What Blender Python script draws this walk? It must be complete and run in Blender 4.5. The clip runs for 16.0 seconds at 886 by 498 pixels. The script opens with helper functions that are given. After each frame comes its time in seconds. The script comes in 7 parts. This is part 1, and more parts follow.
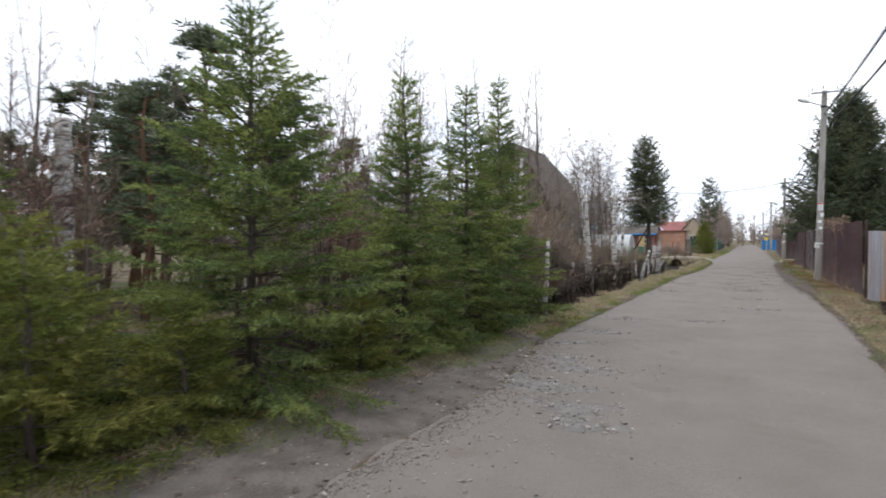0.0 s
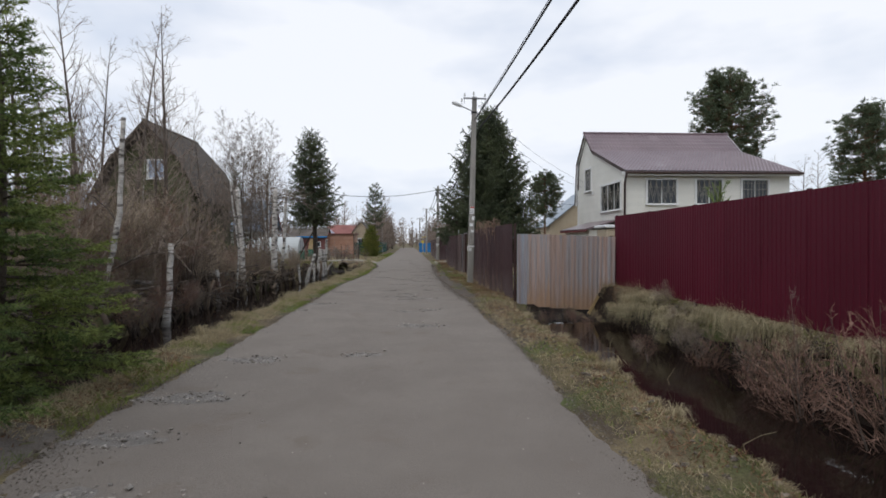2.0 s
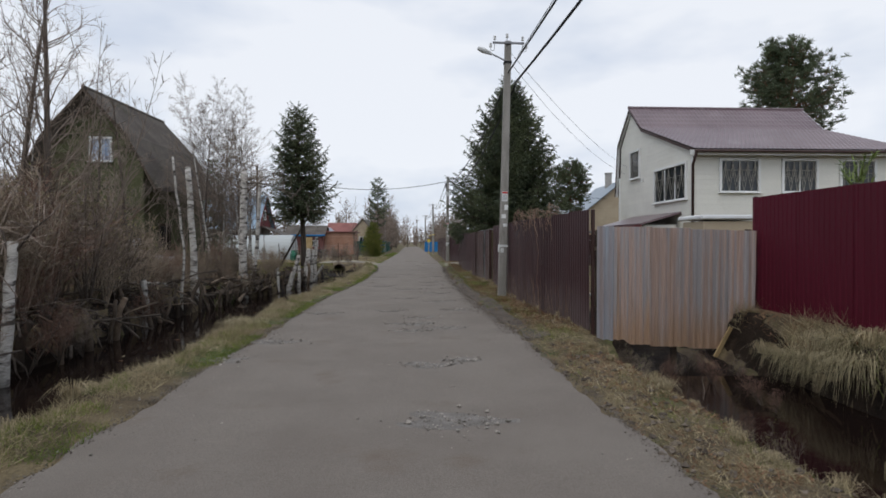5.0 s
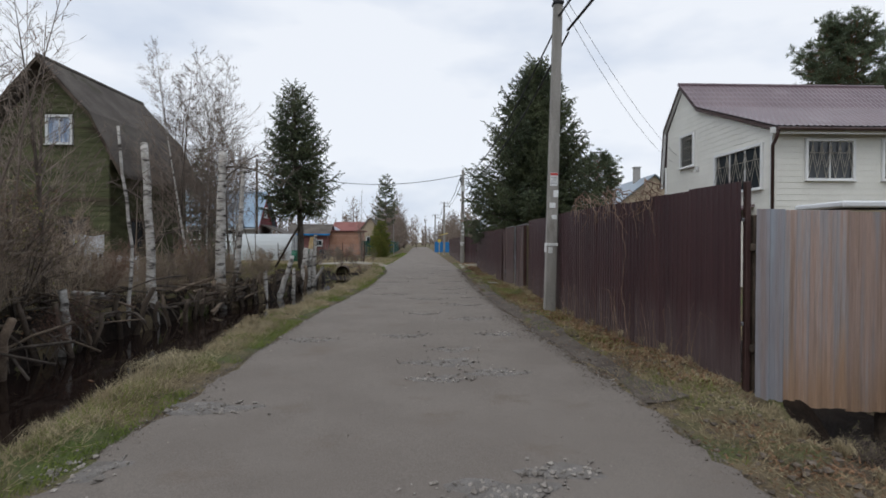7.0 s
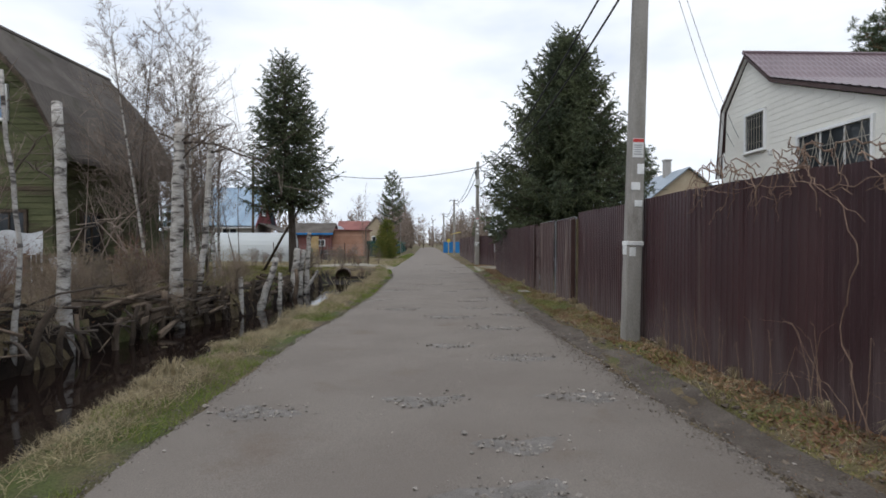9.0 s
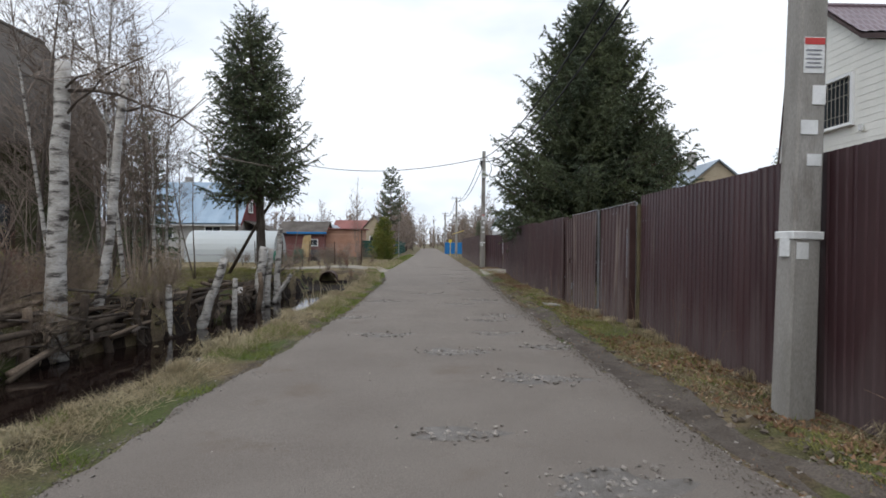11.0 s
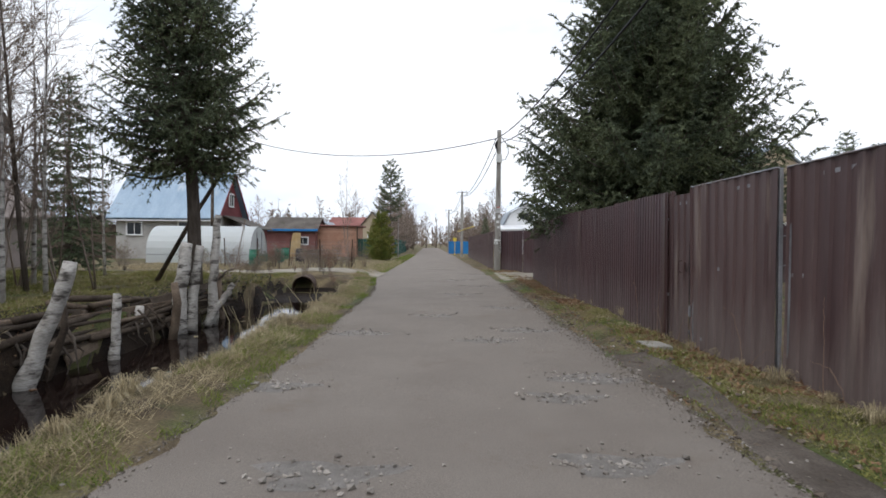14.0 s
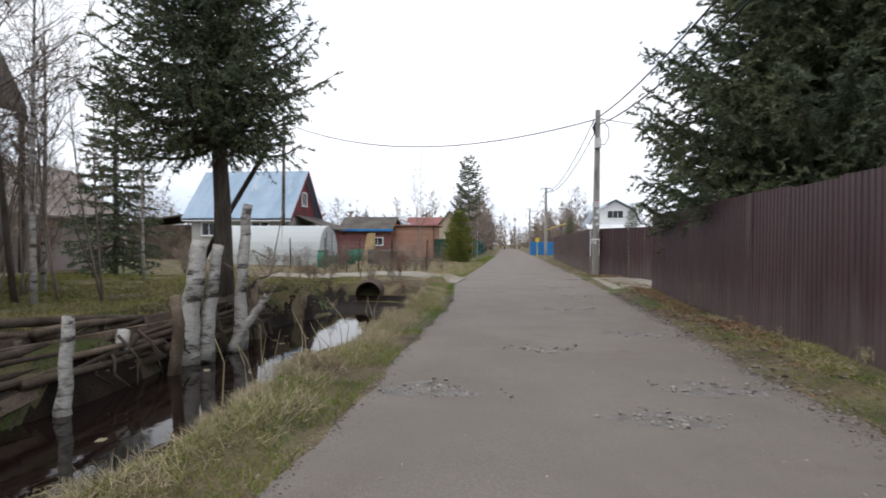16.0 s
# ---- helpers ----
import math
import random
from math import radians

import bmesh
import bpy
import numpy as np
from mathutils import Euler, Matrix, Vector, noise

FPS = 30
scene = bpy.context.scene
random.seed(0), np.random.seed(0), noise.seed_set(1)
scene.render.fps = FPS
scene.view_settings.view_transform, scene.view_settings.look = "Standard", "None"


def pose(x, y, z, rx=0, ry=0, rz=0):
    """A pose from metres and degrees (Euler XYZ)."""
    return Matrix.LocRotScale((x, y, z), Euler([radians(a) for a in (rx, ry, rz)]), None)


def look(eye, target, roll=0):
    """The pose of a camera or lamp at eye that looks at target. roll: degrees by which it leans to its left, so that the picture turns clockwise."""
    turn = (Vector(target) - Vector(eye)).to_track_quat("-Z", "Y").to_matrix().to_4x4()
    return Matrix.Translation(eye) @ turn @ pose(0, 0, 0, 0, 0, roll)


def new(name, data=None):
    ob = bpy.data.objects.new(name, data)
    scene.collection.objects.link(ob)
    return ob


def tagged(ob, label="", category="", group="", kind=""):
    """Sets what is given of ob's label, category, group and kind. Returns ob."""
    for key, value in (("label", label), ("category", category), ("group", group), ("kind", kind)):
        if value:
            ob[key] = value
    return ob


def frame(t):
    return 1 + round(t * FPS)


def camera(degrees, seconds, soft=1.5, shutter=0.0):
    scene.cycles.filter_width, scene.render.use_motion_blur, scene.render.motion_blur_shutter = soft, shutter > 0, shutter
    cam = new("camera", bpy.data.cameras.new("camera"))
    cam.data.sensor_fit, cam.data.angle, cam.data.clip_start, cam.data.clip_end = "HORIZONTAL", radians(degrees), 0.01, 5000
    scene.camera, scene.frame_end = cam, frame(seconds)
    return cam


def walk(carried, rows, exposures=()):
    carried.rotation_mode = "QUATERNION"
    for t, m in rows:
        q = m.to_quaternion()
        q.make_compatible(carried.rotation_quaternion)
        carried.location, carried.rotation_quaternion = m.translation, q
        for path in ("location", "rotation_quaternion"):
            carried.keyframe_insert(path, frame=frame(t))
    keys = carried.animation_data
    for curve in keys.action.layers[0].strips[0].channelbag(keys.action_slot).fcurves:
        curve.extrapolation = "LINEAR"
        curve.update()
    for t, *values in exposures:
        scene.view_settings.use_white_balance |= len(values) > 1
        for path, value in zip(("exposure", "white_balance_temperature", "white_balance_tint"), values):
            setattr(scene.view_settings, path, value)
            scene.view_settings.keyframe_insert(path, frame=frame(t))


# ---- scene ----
cam = camera(76.5, 16.0, soft=1.65, shutter=0.15)
PATH = [
    (0, (0.702, -0.63, 1.72), (-0.312, 1.093, 1.69), -0.2),
    (0.5, (0.574, 0.504, 1.725), (-0.036, 2.409, 1.697), -0.0),
    (1, (0.553, 1.596, 1.71), (0.276, 3.577, 1.686), -0.1),
    (1.5, (0.5, 2.59, 1.728), (0.44, 4.589, 1.704), -0.1),
    (2, (0.47, 3.633, 1.712), (0.527, 5.632, 1.689), -0.1),
    (2.5, (0.391, 4.617, 1.69), (0.464, 6.615, 1.667), -0.1),
    (3, (0.334, 5.704, 1.691), (0.402, 7.703, 1.667), -0.1),
    (3.5, (0.284, 6.747, 1.69), (0.346, 8.746, 1.664), -0.1),
    (4, (0.235, 7.858, 1.689), (0.291, 9.857, 1.662), -0.1),
    (6.5, (-0.189, 12.92, 1.635), (-0.166, 14.92, 1.61), -0.0),
    (7, (-0.307, 14.0, 1.6), (-0.291, 16.0, 1.576), 0.05),
    (7.5, (-0.412, 15.023, 1.588), (-0.404, 17.023, 1.567), 0.05),
    (8, (-0.51, 16.06, 1.59), (-0.51, 18.06, 1.565), 0.05),
    (8.5, (-0.6, 17.08, 1.573), (-0.602, 19.08, 1.552), 0.05),
    (9, (-0.68, 18.072, 1.559), (-0.687, 20.072, 1.536), 0.1),
    (11.5, (-0.705, 23.164, 1.452), (-0.717, 25.164, 1.434), 0.4),
    (12, (-0.71, 24.08, 1.452), (-0.724, 26.08, 1.434), 0.4),
    (12.5, (-0.74, 25.03, 1.435), (-0.756, 27.03, 1.414), 0.4),
    (13, (-0.797, 25.98, 1.41), (-0.816, 27.98, 1.39), 0.45),
    (13.5, (-0.884, 26.96, 1.394), (-0.905, 28.96, 1.372), 0.5),
    (14, (-0.971, 27.88, 1.372), (-0.989, 29.88, 1.352), 0.5),
    (14.5, (-1.058, 28.82, 1.355), (-1.075, 30.82, 1.334), 0.45),
    (15, (-1.16, 29.75, 1.315), (-1.18, 31.75, 1.296), 0.45),
    (15.5, (-1.31, 30.63, 1.304), (-1.338, 32.63, 1.284), 0.5),
    (15.6, (-1.335, 30.79, 1.305), (-1.38, 32.79, 1.286), 0.5),
    (15.8, (-1.387, 31.1, 1.31), (-1.509, 33.096, 1.291), 0.45),
    (15.9, (-1.413, 31.25, 1.313), (-1.612, 33.24, 1.295), 0.4),
    (16, (-1.439, 31.388, 1.316), (-1.73, 33.367, 1.298), 0.4),
]
walk(cam, [(t, look(eye, target, roll)) for t, eye, target, roll in PATH], exposures=[(0.0, 0.72, 6250, 11), (1.0, 0.34, 6200, 11), (2.0, 0.09, 6300, 11), (3.5, 0.0, 6280, 11), (6.5, -0.02, 6250, 10), (8.0, 0.15, 6200, 10), (9.0, 0.24, 6250, 10), (11.5, 0.35, 6250, 10), (16.0, 0.51, 6350, 11)])

# ---- sky: an overcast spring day ----
world = bpy.data.worlds.new("overcast_sky")
scene.world = world
world.use_nodes = True
wn, wl = world.node_tree.nodes, world.node_tree.links
sky = wn.new("ShaderNodeTexSky")
sky.sky_type, sky.sun_disc = "NISHITA", False
sky.sun_elevation, sky.sun_rotation = radians(60), radians(217)
geo = wn.new("ShaderNodeTexCoord")
stretch = wn.new("ShaderNodeMapping")
stretch.inputs["Scale"].default_value = (1.0, 1.0, 2.6)
cloud = wn.new("ShaderNodeTexNoise")
cloud.inputs["Scale"].default_value, cloud.inputs["Detail"].default_value, cloud.inputs["Roughness"].default_value = 1.7, 5.0, 0.5
ramp = wn.new("ShaderNodeValToRGB")
ramp.color_ramp.elements[0].position, ramp.color_ramp.elements[0].color = 0.36, (0.47, 0.56, 0.71, 1)
ramp.color_ramp.elements[1].position, ramp.color_ramp.elements[1].color = 0.59, (0.92, 0.935, 0.96, 1)
scale_sky = wn.new("ShaderNodeMixRGB")
scale_sky.blend_type, scale_sky.inputs[0].default_value, scale_sky.inputs[2].default_value = "MULTIPLY", 1.0, (0.1, 0.1, 0.1, 1)
layer = wn.new("ShaderNodeMixRGB")
layer.inputs[0].default_value = 0.93
wl.new(geo.outputs["Generated"], stretch.inputs["Vector"])
wl.new(stretch.outputs[0], cloud.inputs["Vector"])
wl.new(cloud.outputs["Fac"], ramp.inputs["Fac"])
wl.new(sky.outputs[0], scale_sky.inputs[1])
wl.new(scale_sky.outputs[0], layer.inputs[1])
wl.new(ramp.outputs[0], layer.inputs[2])
wl.new(layer.outputs[0], wn["Background"].inputs["Color"])
wn["Background"].inputs["Strength"].default_value = 1.0
sun = new("sun", bpy.data.lights.new("sun", "SUN"))
sun.data.energy, sun.data.angle, sun.data.color = 1.1, radians(60), (1.0, 0.97, 0.92)
sun.matrix_world = look((0, 0, 30), (0.3 * 30, 0.4 * 30, 30 - 0.87 * 30))

# ---- materials ----


def mat(name, c1, c2, s1=2.0, s2=40.0, rough=0.8, bump=0.3, fine=0.35, metal=0.0, stretch=(1, 1, 1), spread=0.0, island=0.0, c3=None, s3=0.6, w3=0.5, spec=0.3, trans=0.0, depth=0.02, cut=(0.38, 0.62), splash=None):
    """A surface of two colours in patches of size 1/s1, with grain of size 1/s2, a third colour in stains, and dried pale mud splashed up from the foot."""
    m = bpy.data.materials.new(name)
    m.use_nodes = True
    n, l = m.node_tree.nodes, m.node_tree.links
    b = n["Principled BSDF"]
    where = n.new("ShaderNodeTexCoord") if spread < 0 else n.new("ShaderNodeNewGeometry")
    mp = n.new("ShaderNodeMapping")
    mp.inputs["Scale"].default_value = stretch
    l.new(where.outputs["Object" if spread < 0 else "Position"], mp.inputs["Vector"])

    def grain(s, detail=4.0):
        t = n.new("ShaderNodeTexNoise")
        t.inputs["Scale"].default_value, t.inputs["Detail"].default_value, t.inputs["Roughness"].default_value = s, detail, 0.62
        l.new(mp.outputs[0], t.inputs["Vector"])
        return t.outputs["Fac"]

    def ramped(f, a, z):
        r = n.new("ShaderNodeMapRange")
        r.inputs["From Min"].default_value, r.inputs["From Max"].default_value = a, z
        l.new(f, r.inputs["Value"])
        return r.outputs[0]

    def mix(f, a, z, mode="MIX"):
        x = n.new("ShaderNodeMixRGB")
        x.blend_type = mode
        for k, v in ((0, f), (1, a), (2, z)):
            if hasattr(v, "links"):
                l.new(v, x.inputs[k])
            else:
                x.inputs[k].default_value = v if k == 0 else (*v, 1)
        return x.outputs[0]

    col = mix(ramped(grain(s1), *cut), c1, c2)
    if c3:
        col = mix(ramped(grain(s3, 5.0), w3, w3 + 0.12), col, c3)
    if splash:
        own, sep, high = n.new("ShaderNodeTexCoord"), n.new("ShaderNodeSeparateXYZ"), n.new("ShaderNodeMath")
        l.new(own.outputs["Object"], sep.inputs[0])
        high.operation = "MULTIPLY_ADD"
        l.new(grain(2.2, 5.0), high.inputs[0])
        high.inputs[1].default_value = -1.9
        l.new(sep.outputs["Z"], high.inputs[2])
        col = mix(ramped(high.outputs[0], -0.15, -0.85), col, splash)
    g = grain(s2, 3.0)
    hsv = n.new("ShaderNodeHueSaturation")
    l.new(col, hsv.inputs["Color"])
    val = n.new("ShaderNodeMapRange")
    val.inputs["From Min"].default_value, val.inputs["From Max"].default_value = 0.25, 0.75
    val.inputs["To Min"].default_value, val.inputs["To Max"].default_value = 1 - fine, 1 + fine
    l.new(g, val.inputs["Value"])
    value = val.outputs[0]
    vary = abs(spread) + island
    if vary > 0:
        src = n.new("ShaderNodeNewGeometry").outputs["Random Per Island"] if island else n.new("ShaderNodeObjectInfo").outputs["Random"]
        r = n.new("ShaderNodeMapRange")
        r.inputs["To Min"].default_value, r.inputs["To Max"].default_value = 1 - vary, 1 + vary
        l.new(src, r.inputs["Value"])
        mul = n.new("ShaderNodeMath")
        mul.operation = "MULTIPLY"
        l.new(value, mul.inputs[0])
        l.new(r.outputs[0], mul.inputs[1])
        value = mul.outputs[0]
    l.new(value, hsv.inputs["Value"])
    l.new(hsv.outputs[0], b.inputs["Base Color"])
    b.inputs["Roughness"].default_value, b.inputs["Metallic"].default_value = rough, metal
    b.inputs["Specular IOR Level"].default_value = spec
    if trans:
        tl, mx = n.new("ShaderNodeBsdfTranslucent"), n.new("ShaderNodeMixShader")
        mx.inputs[0].default_value = trans
        l.new(hsv.outputs[0], tl.inputs["Color"])
        l.new(b.outputs[0], mx.inputs[1])
        l.new(tl.outputs[0], mx.inputs[2])
        l.new(mx.outputs[0], n["Material Output"].inputs["Surface"])
    if bump:
        bp = n.new("ShaderNodeBump")
        bp.inputs["Strength"].default_value, bp.inputs["Distance"].default_value = bump, depth
        l.new(g, bp.inputs["Height"])
        l.new(bp.outputs[0], b.inputs["Normal"])
    return m


M_ROAD = mat("dusty_asphalt", (0.182, 0.155, 0.131), (0.207, 0.179, 0.152), 0.8, 110, 0.9, 0.9, 0.36, c3=(0.172, 0.139, 0.112), s3=1.1, w3=0.58, depth=0.012)
M_PEAT = mat("wet_black_peat", (0.013, 0.009, 0.007), (0.030, 0.021, 0.015), 2.5, 35, 0.75, 0.9, 0.5, c3=(0.055, 0.038, 0.025), s3=1.5, w3=0.58, spec=0.1, depth=0.05)
M_MUD = mat("gritty_dark_soil", (0.118, 0.098, 0.080), (0.175, 0.150, 0.127), 3.0, 70, 0.95, 0.9, 0.4, depth=0.03)
M_SOIL = mat("dark_trodden_soil", (0.082, 0.066, 0.053), (0.142, 0.118, 0.097), 2.2, 60, 0.95, 0.9, 0.4, depth=0.03)
M_SAND = mat("sandy_track", (0.22, 0.19, 0.15), (0.30, 0.27, 0.22), 1.2, 60, 0.95, 0.5, 0.25)
M_GROUND = mat("earth_and_dead_grass", (0.085, 0.062, 0.040), (0.20, 0.155, 0.085), 1.6, 45, 0.95, 0.9, 0.5, c3=(0.085, 0.105, 0.03), s3=0.45, w3=0.5, depth=0.05)
M_STONE = mat("crushed_stone", (0.20, 0.176, 0.152), (0.34, 0.308, 0.272), 3, 120, 0.9, 0.4, 0.25, island=0.35)
M_PATCH = mat("worn_gravel_bed", (0.175, 0.158, 0.140), (0.235, 0.215, 0.195), 6, 140, 0.95, 0.8, 0.4)
M_GREEN = mat("fresh_grass", (0.135, 0.185, 0.035), (0.215, 0.245, 0.06), 1.0, 10, 0.8, 0, 0.2, island=0.35, trans=0.35)
M_STRAW = mat("dead_straw", (0.32, 0.26, 0.155), (0.44, 0.37, 0.235), 1.2, 10, 0.85, 0, 0.2, island=0.4, trans=0.25)
M_BROWNLEAF = mat("dead_leaves_brown", (0.165, 0.088, 0.050), (0.265, 0.162, 0.095), 1.5, 20, 0.9, 0, 0.2, island=0.4)
M_BROWN = mat("brown_painted_steel", (0.043, 0.0185, 0.021), (0.060, 0.027, 0.028), 0.9, 30, 0.42, 0.05, 0.16, c3=(0.105, 0.070, 0.062), s3=1.5, w3=0.60, stretch=(2.0, 2.0, 0.16), spread=0.10, spec=0.45, splash=(0.100, 0.071, 0.070))
M_WORN = mat("faded_brown_steel", (0.052, 0.027, 0.026), (0.078, 0.045, 0.041), 1.1, 30, 0.5, 0.05, 0.15, c3=(0.16, 0.12, 0.10), s3=1.8, w3=0.57, stretch=(1.5, 1.5, 0.15), spread=0.1, spec=0.4, splash=(0.122, 0.092, 0.084))
M_MAROON = mat("maroon_painted_steel", (0.078, 0.0035, 0.0135), (0.094, 0.0052, 0.0175), 0.5, 30, 0.6, 0.03, 0.06, stretch=(1, 1, 0.3), spread=0.05, spec=0.25)
M_TIN = mat("rusty_galvanised_tin", (0.43, 0.315, 0.262), (0.35, 0.325, 0.32), 2.6, 30, 0.62, 0.1, 0.2, metal=0.15, stretch=(4.2, 4.2, 0.10), c3=(0.27, 0.185, 0.14), s3=2.4, w3=0.55, spread=0.12, cut=(0.44, 0.56), splash=(0.38, 0.25, 0.165))
M_GALV = mat("galvanised_sheet", (0.36, 0.39, 0.43), (0.30, 0.25, 0.24), 1.6, 30, 0.5, 0.1, 0.12, metal=0.2, stretch=(3, 3, 0.12))
M_CONC = mat("weathered_concrete", (0.24, 0.225, 0.20), (0.33, 0.31, 0.28), 1.5, 60, 0.9, 0.4, 0.25, c3=(0.17, 0.15, 0.13), s3=1.2, w3=0.58, stretch=(2, 2, 0.5))
M_STEEL = mat("dull_grey_steel", (0.20, 0.20, 0.21), (0.30, 0.30, 0.31), 3, 50, 0.5, 0.1, 0.2, metal=0.5)
M_BLACK = mat("black_cable_rubber", (0.012, 0.012, 0.013), (0.02, 0.02, 0.022), 3, 50, 0.6, 0, 0.1)
M_PORC = mat("white_porcelain", (0.55, 0.55, 0.53), (0.7, 0.7, 0.68), 8, 60, 0.25, 0, 0.1)
M_PAPER = mat("white_paper", (0.62, 0.62, 0.60), (0.74, 0.74, 0.72), 6, 60, 0.9, 0, 0.08)
M_RED = mat("red_print", (0.45, 0.05, 0.05), (0.55, 0.08, 0.07), 6, 60, 0.8, 0, 0.1)
M_INK = mat("grey_print", (0.20, 0.20, 0.22), (0.28, 0.28, 0.30), 6, 60, 0.8, 0, 0.1)
M_SIDING = mat("cream_vinyl_siding", (0.72, 0.70, 0.63), (0.78, 0.76, 0.69), 0.6, 20, 0.55, 0.03, 0.05, c3=(0.66, 0.63, 0.56), s3=0.9, w3=0.62, spread=0.03)
M_TRIM = mat("white_trim", (0.70, 0.70, 0.68), (0.78, 0.78, 0.76), 1, 30, 0.5, 0, 0.05)
M_TILE = mat("mauve_metal_tile", (0.145, 0.100, 0.108), (0.18, 0.128, 0.136), 0.6, 20, 0.33, 0.05, 0.1, c3=(0.22, 0.175, 0.18), s3=0.8, w3=0.6, spec=0.5)
M_DKBROWN = mat("dark_brown_metal", (0.05, 0.027, 0.024), (0.07, 0.04, 0.035), 2, 30, 0.4, 0.03, 0.1)
M_GRILLE = mat("grille_paint", (0.27, 0.245, 0.20), (0.34, 0.31, 0.26), 2, 30, 0.5, 0.0, 0.1)
M_PLANK = mat("old_green_planks", (0.072, 0.078, 0.036), (0.12, 0.122, 0.06), 1.2, 25, 0.9, 0.4, 0.3, stretch=(0.4, 1, 3), c3=(0.075, 0.055, 0.038), s3=0.9, w3=0.54, spread=0.14)
M_SLATE = mat("weathered_asbestos_roof", (0.085, 0.072, 0.062), (0.13, 0.112, 0.095), 0.8, 25, 0.9, 0.4, 0.25, c3=(0.055, 0.055, 0.03), s3=0.7, w3=0.6)
M_GREYWOOD = mat("grey_rotten_wood", (0.048, 0.035, 0.025), (0.108, 0.082, 0.061), 2.0, 40, 0.95, 0.6, 0.35, spread=0.25, c3=(0.05, 0.045, 0.02), s3=1.0, w3=0.58)
M_OLDPOST = mat("mossy_yellow_post", (0.085, 0.070, 0.036), (0.14, 0.115, 0.062), 2.0, 30, 0.9, 0.3, 0.25)
M_NEWWOOD = mat("yellow_sawn_wood", (0.38, 0.27, 0.13), (0.46, 0.34, 0.18), 2.0, 30, 0.85, 0.2, 0.2, spread=0.1)
M_BLUEROOF = mat("pale_blue_sheet_roof", (0.20, 0.29, 0.38), (0.28, 0.37, 0.46), 0.7, 20, 0.45, 0.05, 0.12, stretch=(1, 0.4, 0.4), c3=(0.42, 0.46, 0.5), s3=0.8, w3=0.58, spec=0.5)
M_REDWALL = mat("dark_red_boards", (0.13, 0.028, 0.030), (0.17, 0.04, 0.04), 1, 25, 0.75, 0.2, 0.15, spread=0.08)
M_SHEDRED = mat("faded_red_boards", (0.20, 0.085, 0.075), (0.26, 0.12, 0.105), 1, 25, 0.85, 0.2, 0.2, spread=0.1)
M_ORANGE = mat("orange_boards", (0.36, 0.195, 0.130), (0.43, 0.25, 0.175), 0.8, 25, 0.85, 0.2, 0.15, spread=0.08)
M_WHITEBRICK = mat("pale_block_wall", (0.36, 0.34, 0.31), (0.44, 0.42, 0.39), 1.0, 30, 0.9, 0.3, 0.15, spread=0.12)
M_BEIGE = mat("beige_render", (0.42, 0.34, 0.24), (0.48, 0.40, 0.29), 0.6, 30, 0.9, 0.2, 0.1)
M_TAUPE = mat("weathered_taupe_boards", (0.20, 0.163, 0.143), (0.28, 0.232, 0.205), 0.8, 25, 0.9, 0.3, 0.2)
M_WHITE = mat("white_house_paint", (0.66, 0.66, 0.66), (0.74, 0.74, 0.74), 0.6, 30, 0.7, 0.1, 0.06)
M_GREYROOF = mat("grey_blue_sheet_roof", (0.24, 0.28, 0.32), (0.30, 0.34, 0.38), 0.6, 30, 0.5, 0.05, 0.1)
M_REDROOF = mat("dull_red_roof", (0.21, 0.082, 0.070), (0.27, 0.11, 0.095), 0.6, 30, 0.7, 0.1, 0.12)
M_BLUE = mat("bright_blue_plastic", (0.02, 0.15, 0.38), (0.03, 0.20, 0.46), 0.8, 20, 0.5, 0.03, 0.1, spread=0.05)
M_GREENFENCE = mat("dark_green_paint", (0.012, 0.065, 0.050), (0.02, 0.085, 0.065), 0.8, 20, 0.6, 0.05, 0.12, spread=0.1)
M_GREENPL = mat("green_plastic", (0.014, 0.11, 0.065), (0.02, 0.15, 0.085), 1.5, 20, 0.45, 0.0, 0.1)
M_YELLOW = mat("yellow_paint", (0.55, 0.40, 0.04), (0.62, 0.46, 0.06), 2, 30, 0.5, 0, 0.1)
M_RUST = mat("rusty_steel_pipe", (0.045, 0.026, 0.018), (0.085, 0.05, 0.034), 4, 50, 0.8, 0.4, 0.3)
M_BARK = mat("grey_brown_bark", (0.085, 0.066, 0.052), (0.15, 0.122, 0.10), 3, 60, 0.95, 0.8, 0.35, stretch=(3, 3, 0.6), spread=0.12, depth=0.03)
M_PINEBARK = mat("orange_pine_bark", (0.13, 0.075, 0.048), (0.22, 0.12, 0.07), 2, 40, 0.95, 0.7, 0.35, stretch=(3, 3, 0.8), spread=0.12, depth=0.03)
M_BIRCH = mat("birch_bark", (0.33, 0.305, 0.27), (0.50, 0.47, 0.43), 3, 30, 0.85, 0.5, 0.3, c3=(0.060, 0.050, 0.043), s3=4.0, w3=0.50, stretch=(0.7, 0.7, 2.2), spread=-0.12)
M_TWIG = mat("bare_twigs", (0.175, 0.136, 0.110), (0.265, 0.212, 0.172), 0.5, 20, 0.9, 0, 0.2, spread=0.3)
M_TWIGRED = mat("reddish_twigs", (0.15, 0.085, 0.062), (0.22, 0.135, 0.10), 0.5, 20, 0.9, 0, 0.2, spread=0.25)
M_BUD = mat("opening_buds", (0.20, 0.20, 0.05), (0.28, 0.26, 0.09), 1, 10, 0.8, 0, 0.2, island=0.3)
M_SPRUCE = mat("spruce_needles", (0.070, 0.088, 0.054), (0.135, 0.153, 0.078), 0.9, 8, 0.75, 0, 0.3, island=0.5, trans=0.3)
